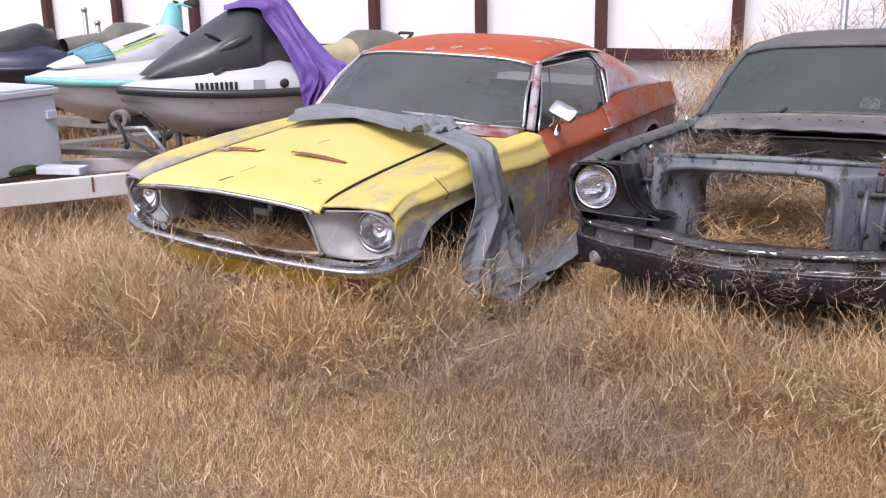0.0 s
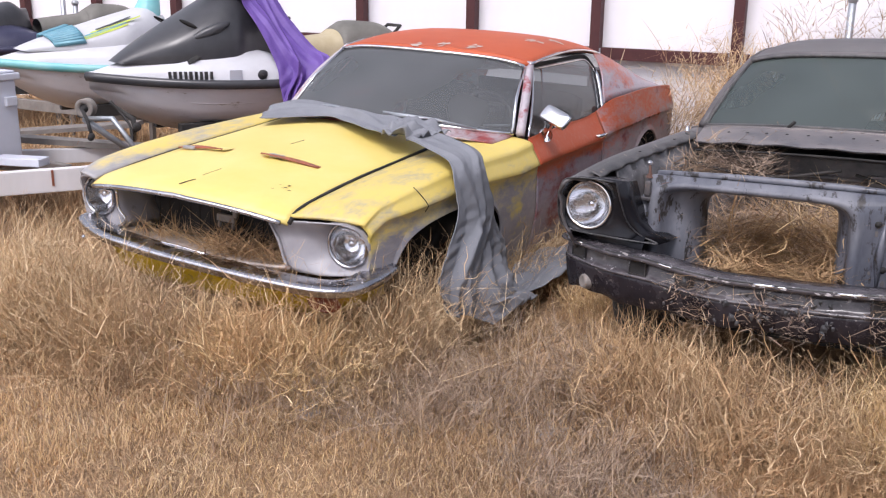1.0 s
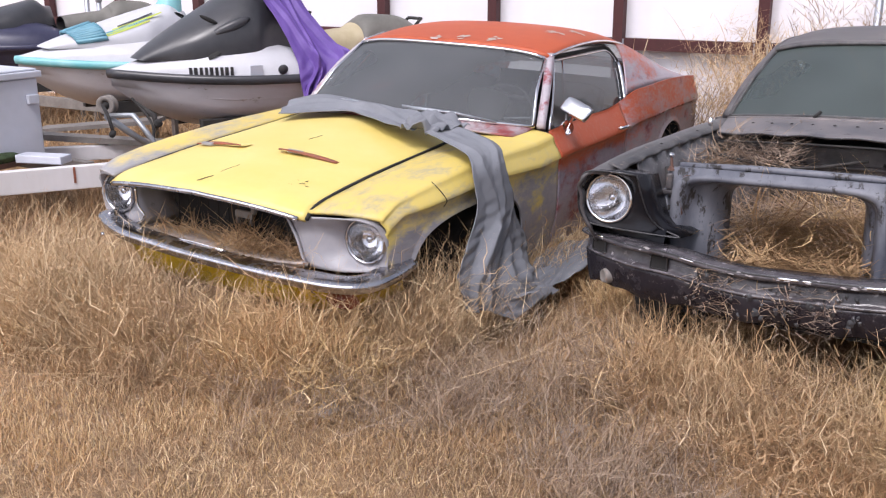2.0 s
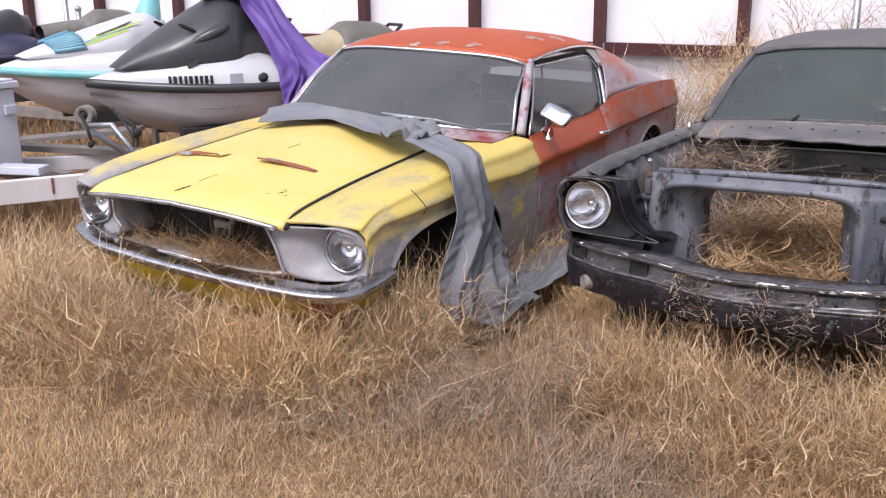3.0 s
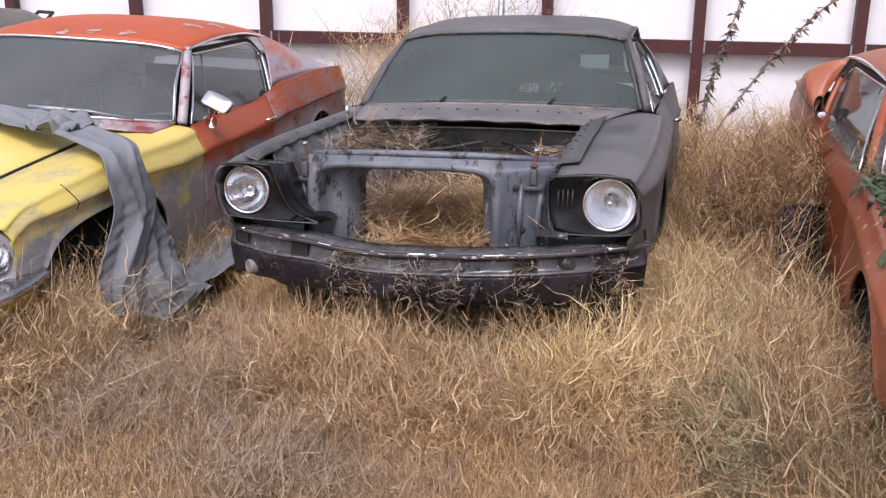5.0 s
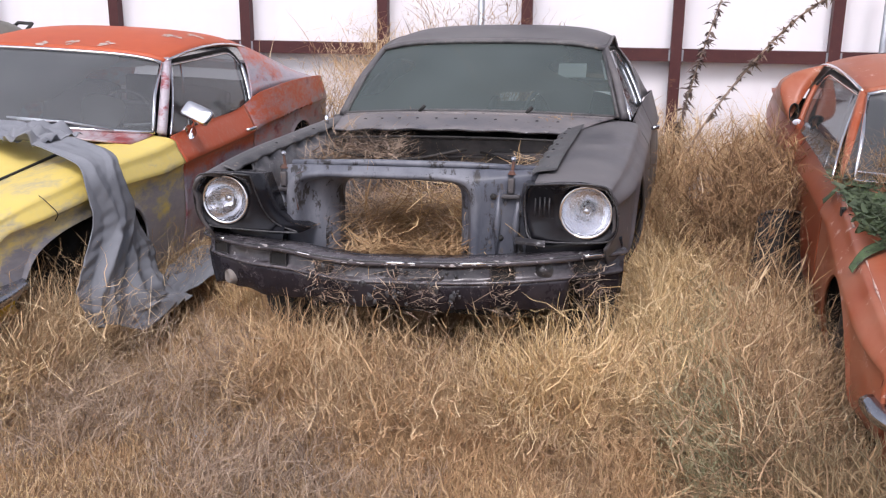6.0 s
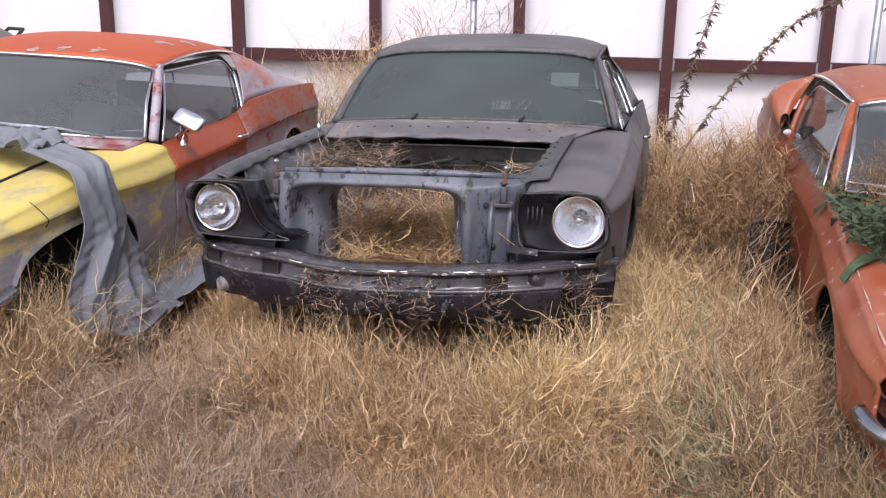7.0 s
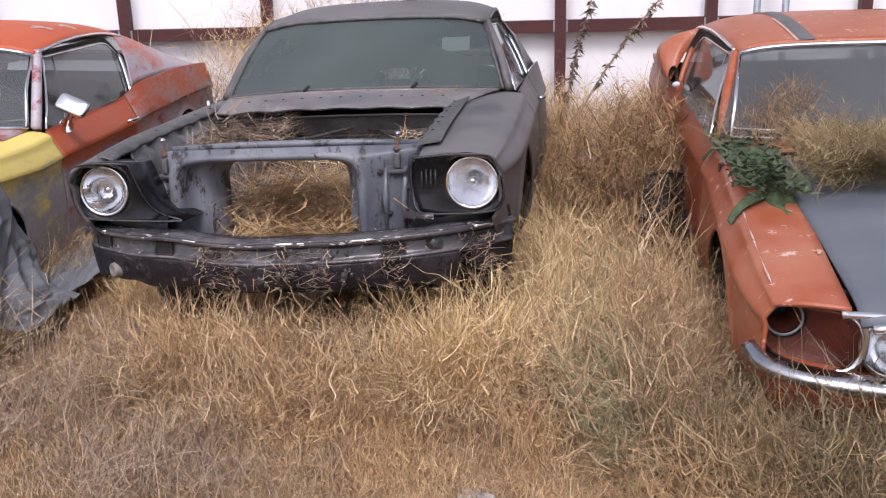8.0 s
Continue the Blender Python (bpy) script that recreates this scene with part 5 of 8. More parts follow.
    for k in range(34):
        x, e = rngc.uniform(-0.80, 0.80), rngc.uniform(0.003, 0.008)
        if abs(x + 0.35) < 0.12 and k % 2:
            continue
        a = np.linspace(0, 2 * math.pi, 8, endpoint=False)
        rd = e * rngc.uniform(0.35, 1.0, 8)
        up = rngc.uniform(-0.001, 0.016)
        chip = np.array([[(x + q * r * 2.2 * math.cos(b), bow(x) - 0.0265 + 0.5 * max(0.0, up - 0.008), lipz(x) + 0.004 + up + q * r * 0.7 * math.sin(b)) for r, b in zip(rd, a)] for q in (0.05, 1.0)])
        part("bare_chip", grid(chip, close_v=True), M["bare_metal"], bar, "bare metal chip")
    apron, low = [], []
    for x in xs:
        y, t = bow(x), x / 0.84
        dent = 0.004 * math.sin(19 * x) + 0.004 * math.sin(47 * x + 1)
        z = lipz(x)
        apron.append([(x, y + 0.030, z - 0.004), (x, y + 0.022 + dent, z - 0.022), (x, y + 0.020 + dent, z - 0.05), (x, y + 0.010, z - 0.062), (x, y + 0.002, z - 0.066), (x, y + 0.002, z - 0.074)])
        bot = 0.278 + 0.006 * math.sin(17 * x + 1) - 0.004 * math.sin(43 * x)
        zt = z - 0.074
        low.append([(x, y + 0.006, zt)] + [(x * (1 - 0.012 * k), y + 0.006 + 0.4 * dent + 0.030 * k**2.2, zt + (bot - zt) * k) for k in (0.12, 0.3, 0.5, 0.7, 0.85, 0.96, 1.0)] + [(x * 0.985, y + 0.06, bot - 0.004)])
    v = part("apron", grid(np.array(apron), flip=True), M["worn_sheen_bar"], car, "scuffed slotted apron below the bar", thick=0.006)
    part("valance", grid(np.array([r for r, x in zip(low, xs) if x < 0.665]), flip=True), M["valance_black"], car, "scuffed black front valance", thick=0.008)
    part("valance_end", grid(np.array([[(p[0], p[1] + 0.012, p[2] + 0.03 * k / 8) for k, p in enumerate(r)] for r, x in zip(low, xs) if x > 0.67]), flip=True), M["valance_black"], car, thick=0.008)
    for x, w, h in ((-0.755, 0.042, 0.020), (-0.453, 0.036, 0.022), (0.415, 0.040, 0.024), (0.704, 0.045, 0.020)):
        yaw = math.degrees(math.atan(np.sign(x) * 0.27 * 2.3 / 0.84 * (abs(x) / 0.84) ** 1.3))
        m_ = pose(x, bow(x) + 0.013, lipz(x) - 0.036, 0, 0, yaw)
        # no opening is cut: a dark box paints the slot's shade
        fr = part("slot", moved(box(-w, w, -0.004, 0.03, -h, h), m_), M["dark"], v, "dark box as the shade in a bracket slot", smooth=False)
        part("slot_edge", moved(join(box(-w - 0.005, w + 0.005, -0.008, 0.0, -h - 0.005, -h), box(-w - 0.005, -w, -0.008, 0.0, -h, h), box(w, w + 0.005, -0.008, 0.0, -h, h)), m_), M["chipped_edge"], fr, smooth=False)
    for x in (-0.255, 0.55):
        part("bolt_lump", moved(disc([(0.001, -0.026), (0.015, -0.022), (0.028, -0.006), (0.042, 0.0)], 14), pose(x, bow(x) + 0.022, lipz(x) - 0.034)), M["chipped_edge"], v, "corroded bolt boss")
    rngv = np.random.default_rng(15)
    for k in range(44):
        x = rngv.uniform(-0.34, 0.30) if k < 48 else rngv.uniform(-0.78, 0.64)
        e, z = rngv.uniform(0.004, 0.017), rngv.uniform(0.0, 0.12)
        a = np.linspace(0, 2 * math.pi, 9, endpoint=False)
        rad = e * rngv.uniform(0.4, 1.0, 9)
        zc = lipz(x) - 0.03 - z
        flake = np.array([[(x + rad[i] * k2 * math.cos(q), bow(x) + (0.012 if z < 0.035 else -0.004) - 0.004 * (1 - k2), zc + rad[i] * k2 * math.sin(q) * 1.3) for i, q in enumerate(a)] for k2 in (0.05, 1.0)])
        part("paint_flake", grid(flake, close_v=True), M["chipped_edge"], v)
    shelf = np.array([[(x, bow(x) + 0.05, 0.470 + 0.035 * (x / 0.84) ** 2), (x * 0.97, bow(x) + 0.10, 0.445 + 0.05 * (x / 0.84) ** 2), (x * 0.93, 0.30, 0.36 + 0.16 * (x / 0.84) ** 2)] for x in xs])
    part("grille_shelf", grid(shelf), M["black"], car, "dark shelf behind the bar", thick=0.006)
    for s in (1, -1):
        fillp = np.array([[(s * x, yy, zz) for x, yy, zz in ((0.83, 0.16, 0.545), (0.83, 0.22, 0.50), (0.82, 0.25, 0.46))], [(s * x, yy, zz) for x, yy, zz in ((0.66, 0.14, 0.535), (0.66, 0.16, 0.50), (0.66, 0.14, 0.46))], [(s * x, yy, zz) for x, yy, zz in ((0.48, 0.17, 0.54), (0.48, 0.15, 0.50), (0.48, 0.10, 0.45))]])
        part("lamp_apron", grid(fillp, flip=s < 0), M["black"], car, thick=0.006)
    for s in (1, -1):
        tyre(car, 0.68 * s, 0.94, 0.22)
        tyre(car, 0.74 * s, 3.70, 0.38)
    part("corner_lamp", moved(disc([(0.001, -0.008), (0.020, -0.006), (0.024, -0.012), (0.030, 0.0), (0.032, 0.02)], 18), pose(-0.715, 0.155, 0.322, 0, 0, -42)), M["trailer_grey"], car, "small dull round corner lamp")
    interior(car)
    greenhouse(car, D, D, D, M["glass_green"], M["flange"])
    handle(car, 2.68, 0.775, M["chrome"])
    for s, a in ((1, 0.4), (-1, -0.35)):
        part("wiper_stub", tube([WB(a) + np.array([0, -0.05, 0.0]), WB(a) + np.array([0.03, -0.05, 0.03])], 0.009, 8, up=(0, 1, 0)), M["dark"], car)
    part("antenna_base", join(tube([(-0.70, 1.30, 0.855), (-0.70, 1.30, 0.90)], [0.012, 0.010], 8, up=(0, 1, 0))), M["bright"], car, "bright aerial base")
    part("sticker", moved(box(-0.075, 0.075, -0.003, 0.003, -0.045, 0.045), pose(0.46, 1.98, 1.12, -38)), M["white_gel"], car, "pale sheet behind the windshield", smooth=False)
    return car


def make_orange_car():
    car = thing("fastback_car", pose(2.387, -0.646, -0.105, 0.9, -0.426, -0.579), "faded orange fastback car with slate hood under dead weeds", "car", "old cars")
    taper = lambda y: float(np.interp(y, [0.0, 0.3, 1.5, 2.8, 3.2], [0.985, 0.97, 0.885, 0.885, 0.93]))
    O, S = M["orange"], M["orange_side"]
    ROOF.update(wide=0.01, front=-0.012, lift=-0.02)
    both("fender", flank(0.05, 1.715, 84, 0.585, arch=(0.96, 0.30, 0.60, 0.40, 0.38), wide=taper, nose=SWEPT_NOSE), O, car, "orange front fender with bare edges", thick=0.012)
    both("door", flank(1.722, 2.795, 40, 0.62, first=1.0, ledge=0.035, wide=taper), S, car, "orange door", thick=0.012)
    both("quarter_panel", flank(2.802, 4.60, 84, 0.62, first=1.0, arch=(3.70, 0.32, 0.40, 0.42, 0.36), ledge=0.035, wide=taper), S, car, "orange rear quarter panel", thick=0.012)
    hp = hood_geo(-0.02, 1.36, 0.557, nose_sweep=0.03)
    hood = part("hood", grid(hp, flip=True), M["hood_slate"], car, "matt slate-black hood", thick=0.014)
    part("hood_lip", tube(hp[0][1:-1] + np.array([0, -0.01, -0.01]), 0.014, 8), M["bright"], hood, "bright hood edge moulding")
    P = []
    for t in np.linspace(-1, 1, 25):
        b = WB(t)
        a = np.array([0.70 * t, 1.335 + 0.12 * t * t + 0.02, 0.872 + 0.03 * (1 - t * t)])
        P.append([a + (b - a) * s for s in np.linspace(0, 1, 6)])
    part("cowl", grid(np.array(P)), O, car, thick=0.01)
    # nose with deep outer lamp nacelles and a wide mouth
    for s in (1, -1):
        o = np.array([(0.52, 0.065, 0.712), (0.60, 0.065, 0.726), (0.68, 0.08, 0.735), (0.745, 0.115, 0.733), (0.78, 0.135, 0.70), (0.79, 0.15, 0.64), (0.785, 0.165, 0.575), (0.76, 0.18, 0.505), (0.64, 0.16, 0.495), (0.50, 0.16, 0.495), (0.50, 0.11, 0.60)])
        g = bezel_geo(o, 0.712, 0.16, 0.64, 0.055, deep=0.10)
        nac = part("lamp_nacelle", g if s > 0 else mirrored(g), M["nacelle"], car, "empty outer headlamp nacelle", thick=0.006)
        part("bucket", moved(disc([(0.066, -0.01), (0.060, 0.0), (0.054, 0.02), (0.052, 0.09), (0.002, 0.10)]), pose(0.712 * s, 0.245, 0.64)), M["dark"], nac, "empty lamp bucket")
        part("bucket_ring", moved(disc([(0.050, 0.0), (0.054, -0.006), (0.059, 0.0), (0.056, 0.008)]), pose(0.712 * s, 0.238, 0.64)), M["galv"], nac)
        lamp(car, 0.450 * s, 0.055, 0.632, "bright")
        a = np.linspace(math.radians(80), math.radians(285), 26)
        arc = np.stack([(0.592 + 0.06 * np.cos(a)) * s, np.full(26, 0.045), 0.642 + 0.088 * np.sin(a)], 1)
        part("grille_trim", join(tube(arc, 0.012, 8, up=(0, 1, 0)), tube([(0.60 * s, 0.045, 0.729), (0.3 * s, 0.02, 0.725), (0.0, 0.015, 0.726)], 0.012, 8)), M["bright"], car, "bright curved grille moulding")
    part("grille_back", join(box(-0.56, 0.56, 0.19, 0.22, 0.50, 0.74)), M["dark"], car, "dark grille recess", smooth=False)
    part("mouth_shelf", grid(np.array([[(x, y, 0.535) for y in (0.0, 0.08, 0.2)] for x in np.linspace(-0.48, 0.48, 7)])), M["dark"], car, thick=0.006)
    bp = bumper_path(-0.09, 0.20, 0.82, 61, 1.3, 0.550, 0.565)
    sec = [(-0.02, -0.028), (0.004, -0.030), (0.016, -0.024), (0.022, -0.008), (0.020, 0.004), (0.002, 0.016), (-0.03, 0.020), (-0.045, 0.018)]
    part("bumper", sweep(bp, sec), M["chrome"], car, "dull chrome front bumper")
    val = np.array([[(0.76 * t, -0.02 + 0.22 * abs(t) ** 2.8 + dy, z) for dy, z in ((0.02, 0.54), (0.0, 0.47), (0.03, 0.36), (0.08, 0.28))] for t in np.linspace(-1, 1, 31)])
    part("valance", grid(val, flip=True), S, car, thick=0.008)
    for s in (1, -1):
        tyre(car, 0.64 * s, 0.96, 0.30)
        tyre(car, 0.74 * s, 3.70, 0.36)
    both("inner_wing", box(0.50, 0.54, 0.3, 1.6, 0.2, 0.76), M["dark"], car, smooth=False)
    # hidden bulkhead, added here too as a light block
    part("firewall", box(-0.75, 0.75, 1.38, 1.42, 0.2, 0.84), M["dark"], car, smooth=False)
    interior(car)
    greenhouse(car, O, O, O, M["glass_dark"], M["bright"], sail_bulge=0.13, inset=0.045, pillar_trim=O)
    for x in (-0.30, 0.30):
        P = np.array([[roof_pt(y, (x + d) / 0.61) + np.array([0, -0.001, 0.0045]) for d in np.linspace(-0.034, 0.034, 5)] for y in np.linspace(2.085, 3.3, 20)])
        st = part("roof_stripe", grid(P), M["black_dust"], car, "dark roof stripe")
        for d in ((-0.044,) if x < 0 else (0.044,)):
            P = np.array([[roof_pt(y, (x + d + e) / 0.61) + np.array([0, -0.001, 0.004]) for e in (-0.006, 0.006)] for y in np.linspace(2.085, 2.6, 8)])
            part("pinstripe", grid(P), M["bare_orange"], st)
    for s in (1, -1):
        sc = []
        for k, (g, d) in enumerate(((1.0, 0.0), (0.9, 0.01), (0.8, 0.05), (0.3, 0.12))):
            a = np.arange(18) * 2 * math.pi / 18
            sc.append(np.stack([s * (0.79 + 0.022 * g * np.cos(a)), np.full(18, 2.93 + d), 0.98 + 0.05 * g * np.sin(a)], 1))
        part("side_scoop", grid(np.array(sc), close_v=True), M["dark"], car, "dark side scoop", thick=0.004)
        part("oval_badge", moved(disc([(0.002, -0.006), (0.018, -0.005), (0.024, 0.0)], 16), pose(0.77 * s, 2.925, 0.93) @ Matrix.Diagonal((1, 1, 0.7, 1))), M["white_metal"], car, "small pale oval badge")
        worn = [(s * (cr(ST, CROWN_X, y) * taper(y) - 0.004), y, cr(ST, CROWN_Z, y) + 0.002) for y in np.linspace(0.22, 0.80, 16)]
        part("worn_edge", tube(worn, np.maximum(0.0005, 0.002 + 0.0028 * np.sin(np.linspace(0, 14, 16))), 6), M["bare_orange"], car, "fender edge worn to pale primer")
        worn = [(s * (cr(ST, CROWN_X, y) * taper(y) + 0.0), y, cr(ST, CROWN_Z, y) + 0.001) for y in np.linspace(1.15, 1.62, 12)]
        part("worn_edge", tube(worn, np.maximum(0.0005, 0.003 + 0.003 * np.sin(np.linspace(2, 9, 12))), 6), M["bare_orange"], car)
        a = np.linspace(0, 2 * math.pi, 10, endpoint=False)
        rr_ = 0.014 + 0.006 * np.sin(3 * a) + 0.004 * np.cos(4 * a + 1)
        chip = np.array([[(s * 0.585 + k * r * math.cos(q), 0.42 + 1.5 * k * r * math.sin(q), float(cr(ST, CROWN_Z, 0.42)) + 0.0135) for r, q in zip(rr_, a)] for k in (0.05, 1.0)])
        part("paint_chip", grid(chip, close_v=True, flip=True), M["bare_orange"], car)
    for s in (1, -1):
        p0 = WB(s * 0.5) + np.array([0, -0.03, 0.012])
        p1 = WB(s * 0.5 - 0.36) + np.array([0, 0.03, 0.03])
        part("wiper", join(tube([p0, p1], 0.006, 6), tube([p1 + (p0 - p1) * 0.6 + np.array([0, 0.01, 0.012]), p1 + (p1 - p0) * 0.15], 0.008, 6)), M["bright"], car, "bright windshield wiper")
    return car


make_yellow_car()
make_black_car()
make_orange_car()


# ---------------------------------------------------------------- water scooters, trailer, cabinet
def hull_w(s):
    return 0.575 * np.clip(1 - (1 - np.clip(s / 0.46, 0, 1)) ** 1.75, 0, 1) * (1 - 0.06 * np.clip((s - 0.6) / 0.4, 0, 1))


def make_scooter(m, label, deck, hood, rail, hull, seat_a, seat_b, bar, panel=None, marks=False, rise=0.51, steep=False):
    """A sit-down water scooter: bow at y = 0, stern at y = 2.75, keel at z = 0."""
    sc = thing("water_scooter", m, label, "water scooter", "water scooters on the trailer")
    L = 2.75
    S = np.concatenate([np.linspace(0, 0.12, 9)[:-1], np.linspace(0.12, 1, 26)])
    low, top = [], []
    for s in S:
        w = float(hull_w(s)) + 0.012
        k = 0.36 * max(0, 1 - s / 0.30) ** 2
        sheer = 0.40 + 0.05 * max(0, 1 - s / 0.35) ** 2 - 0.02 * s
        half = [(0, k), (0.35 * w, k + 0.06), (0.74 * w, k * 0.75 + 0.15), (0.78 * w, k * 0.7 + 0.19), (0.94 * w, sheer - 0.09), (w, sheer)]
        half = np.array(half)
        full = np.concatenate([half[::-1] * [-1, 1], half[1:]])
        low.append([(x, s * L, z) for x, z in full])
        t = [(w, sheer), (w * 0.96, sheer + 0.085), (w * 0.84, sheer + 0.155), (w * 0.62, sheer + 0.19 + 0.03 * math.sin(math.pi * min(1, s * 1.6))), (w * 0.3, sheer + 0.20 + 0.05 * math.sin(math.pi * min(1, s * 1.6))), (0, sheer + 0.205 + 0.06 * math.sin(math.pi * min(1, s * 1.6)))]
        t = np.array(t)
        t[:, 1] = sheer + (t[:, 1] - sheer) * min(1.0, 0.12 + s / 0.26) ** 0.9
        if s > 0.45:
            f = min(1, (s - 0.45) / 0.1)
            t[3:, 1] -= 0.10 * f
        full = np.concatenate([t * [-1, 1], t[:-1][::-1]])
        top.append([(x, s * L, z) for x, z in full])
    h = part("hull", grid(np.array(low)), hull, sc, "chalky hull")
    for z0 in (0.25, 0.31):
        for sg in (1, -1):
            part("strake", tube([(sg * (0.80 + (z0 - 0.2) * 1.1) * float(hull_w(s)) * 1.01, s * L, z0 + 0.22 * max(0, 1 - s / 0.3) ** 2) for s in np.linspace(0.10, 0.98, 20)], 0.012, 6), hull, h)
    part("deck", grid(np.array(top), flip=True), deck, sc, "gelcoat deck")
    path = [(sg * (float(hull_w(s)) + 0.02), s * L, 0.40 + 0.05 * max(0, 1 - s / 0.35) ** 2 - 0.02 * s) for sg, s in [(-1, v) for v in S[::-1]] + [(1, v) for v in S[1:]]]
    part("rub_rail", sweep(path, [(-0.015, -0.032), (0.02, -0.032), (0.03, 0.0), (0.02, 0.032), (-0.015, 0.032)]), rail, sc, "rub rail round the hull")
    # bow hood rising to the steering
    P = []
    for v in np.linspace(0, 1, 26):
        y = 0.22 + 1.12 * v
        w = 0.13 + 0.05 * min(1.0, v / 0.3) + 0.21 * math.sin(math.pi * min(0.62, v * 0.75)) - 0.16 * max(0, v - 0.7) / 0.3
        z0 = 0.53 + 0.05 * v
        lift = float(np.interp(v, (0, 0.08, 0.18, 0.375, 0.55, 0.68, 1.0), (0, 0.13, 0.27, 0.52, 0.74, 0.89, 0.99))) if steep else v**0.88
        hgt = 0.02 + rise * lift - 0.10 * max(0, (v - 0.88) / 0.12) ** 2
        P.append([(w * math.sin(a) * (1 + 0.12 * math.cos(a) ** 2), y - 0.06 * math.cos(a) * (1 - v), z0 + hgt * (max(0.0, math.cos(a)) ** 0.75)) for a in np.linspace(-math.pi / 2, math.pi / 2, 25)])
    P.append([(p[0] * 0.7, p[1] + 0.06, min(p[2], 0.80)) for p in P[-1]])
    P.append([(p[0] * 0.6, p[1] + 0.05, 0.5) for p in P[-1]])
    hd = part("bow_hood", grid(np.array(P), flip=True), hood, sc, "rounded bow hood")
    for sg in (1, -1):
        if marks:
            part("vent", moved(disc([(0.002, -0.012), (0.04, -0.010), (0.055, 0.0)], 18), pose(sg * 0.285, 0.66, 0.82, 16, 26 * sg, 80 * sg) @ Matrix.Diagonal((1.3, 1, 0.3, 1))), M["dark"], hd)
            part("mirror", moved(disc([(0.002, -0.04), (0.05, -0.03), (0.075, 0.0), (0.06, 0.03), (0.002, 0.04)], 18), pose(sg * 0.335, 0.80, 0.765, 16, 0, 83 * sg) @ pose(0, 0, 0, 0, -24 * sg, 0) @ Matrix.Diagonal((2.2, 0.9, 0.55, 1))), hood, hd, "moulded mirror housing")
    if bar:
        reach = 0.09 if marks else 0.22
        col = part("handlebar", join(tube([(-reach, 1.42, 1.02), (-reach * 0.55, 1.36, 1.04), (0, 1.34, 1.02), (reach * 0.55, 1.36, 1.04), (reach, 1.42, 1.02)], 0.018, 8), tube([(0, 1.22, 0.66), (0, 1.29, 0.85), (0, 1.34, 1.04)], [0.16, 0.11, 0.06], 12, up=(0, 1, 0))), bar, sc, "steering pod and handlebar")
        for sg in () if marks else (1, -1):
            part("grip", tube([(sg * 0.14, 1.39, 1.04), (sg * 0.27, 1.45, 1.035)], 0.030, 10), M["rubber"], col)
    # seat
    P = []
    for v in np.linspace(0, 1, 22):
        y = 1.50 + 1.02 * v
        z = 0.66 + 0.05 * math.sin(math.pi * v * 0.9) + 0.10 * np.clip((v - 0.42) / 0.16, 0, 1) - 0.05 * max(0, (v - 0.85) / 0.15) ** 2
        w = 0.20 + 0.02 * v
        P.append([(w * math.sin(a) * (1 + 0.25 * abs(math.cos(a))), y, 0.42 + (z - 0.42) * (max(0.0, math.cos(a)) ** 0.5)) for a in np.linspace(-math.pi / 2, math.pi / 2, 19)])
    P = np.array(P)
    part("front_seat", grid(P[:11], flip=True), seat_a, sc, "front saddle")
    part("rear_seat", grid(P[10:], flip=True), seat_b, sc, "raised rear saddle", thick=0.01)
    part("grab_strap", tube([(-0.12, 2.50, 0.68), (-0.1, 2.60, 0.76), (0.1, 2.60, 0.76), (0.12, 2.50, 0.68)], 0.014, 8), M["rubber"], sc)
    if panel:
        for sg in (1, -1):
            def skin(v, a, off):
                w = 0.09 + 0.08 * min(1.0, v / 0.3) + 0.21 * math.sin(math.pi * min(0.62, v * 0.75))
                hgt = 0.02 + rise * (v**0.88)
                return (sg * (w * math.sin(a) * (1 + 0.12 * math.cos(a) ** 2) + off), 0.22 + 1.12 * v - 0.06 * math.cos(a) * (1 - v) - off, 0.53 + 0.05 * v + hgt * (math.cos(a) ** 0.75) + off)

            pp_ = [[skin(v, a, 0.012 + 0.006 * math.sin(40 * a)) for a in np.linspace(math.radians(8), math.radians(78), 30)] for v in np.linspace(0.20, 0.40, 8)]
            part("front_panel", grid(np.array(pp_), flip=sg < 0), panel, sc, "pale blue ribbed panel", thick=0.012)
            for k, (mat_, z_, l_) in enumerate((("lime", 0.70, 0.40), ("blue_panel", 0.75, 0.34), ("lime", 0.80, 0.42), ("decal_dark", 0.73, 0.30))):
                y0 = 0.62 + 0.05 * k
                seg = []
                for v in np.linspace(0, 1, 9):
                    y = y0 + l_ * v
                    w = 0.17 + 0.21 * math.sin(math.pi * min(0.62, (y - 0.22) / 1.12 * 0.75))
                    a = math.radians(66 - 6 * k - 14 * v)
                    for e in (-0.028, 0.028):
                        aa = a + e * (1 - 0.7 * v) * 3
                        vv = (y - 0.22) / 1.12
                        hgt = 0.02 + rise * (vv**0.88)
                        seg.append((sg * (w * math.sin(aa) * (1 + 0.12 * math.cos(aa) ** 2) + 0.008), y - 0.06 * math.cos(aa) * (1 - vv), 0.53 + 0.05 * vv + hgt * math.cos(aa) ** 0.75 + 0.006))
                part("decal", grid(np.array(seg).reshape(9, 2, 3), flip=sg < 0), M[mat_], hd)
    if marks:
        # registration shown as plain bars
        def on_side(y, z, off=0.014):
            w0, w1 = float(hull_w((y - 0.02) / L)), float(hull_w((y + 0.02) / L))
            return pose((w0 + w1) / 2 + 0.012 - 0.3 * (z - 0.42) + off, y, z, 14, 0, math.degrees(math.atan2(0.04, w1 - w0)))

        for k in range(9):
            part("plain_bar", moved(box(-0.011 - 0.003 * (k % 3 == 1), 0.011, -0.003, 0.003, -0.030, 0.030), on_side(0.48 + 0.033 * k, 0.462)), M["decal_dark"], sc, smooth=False)
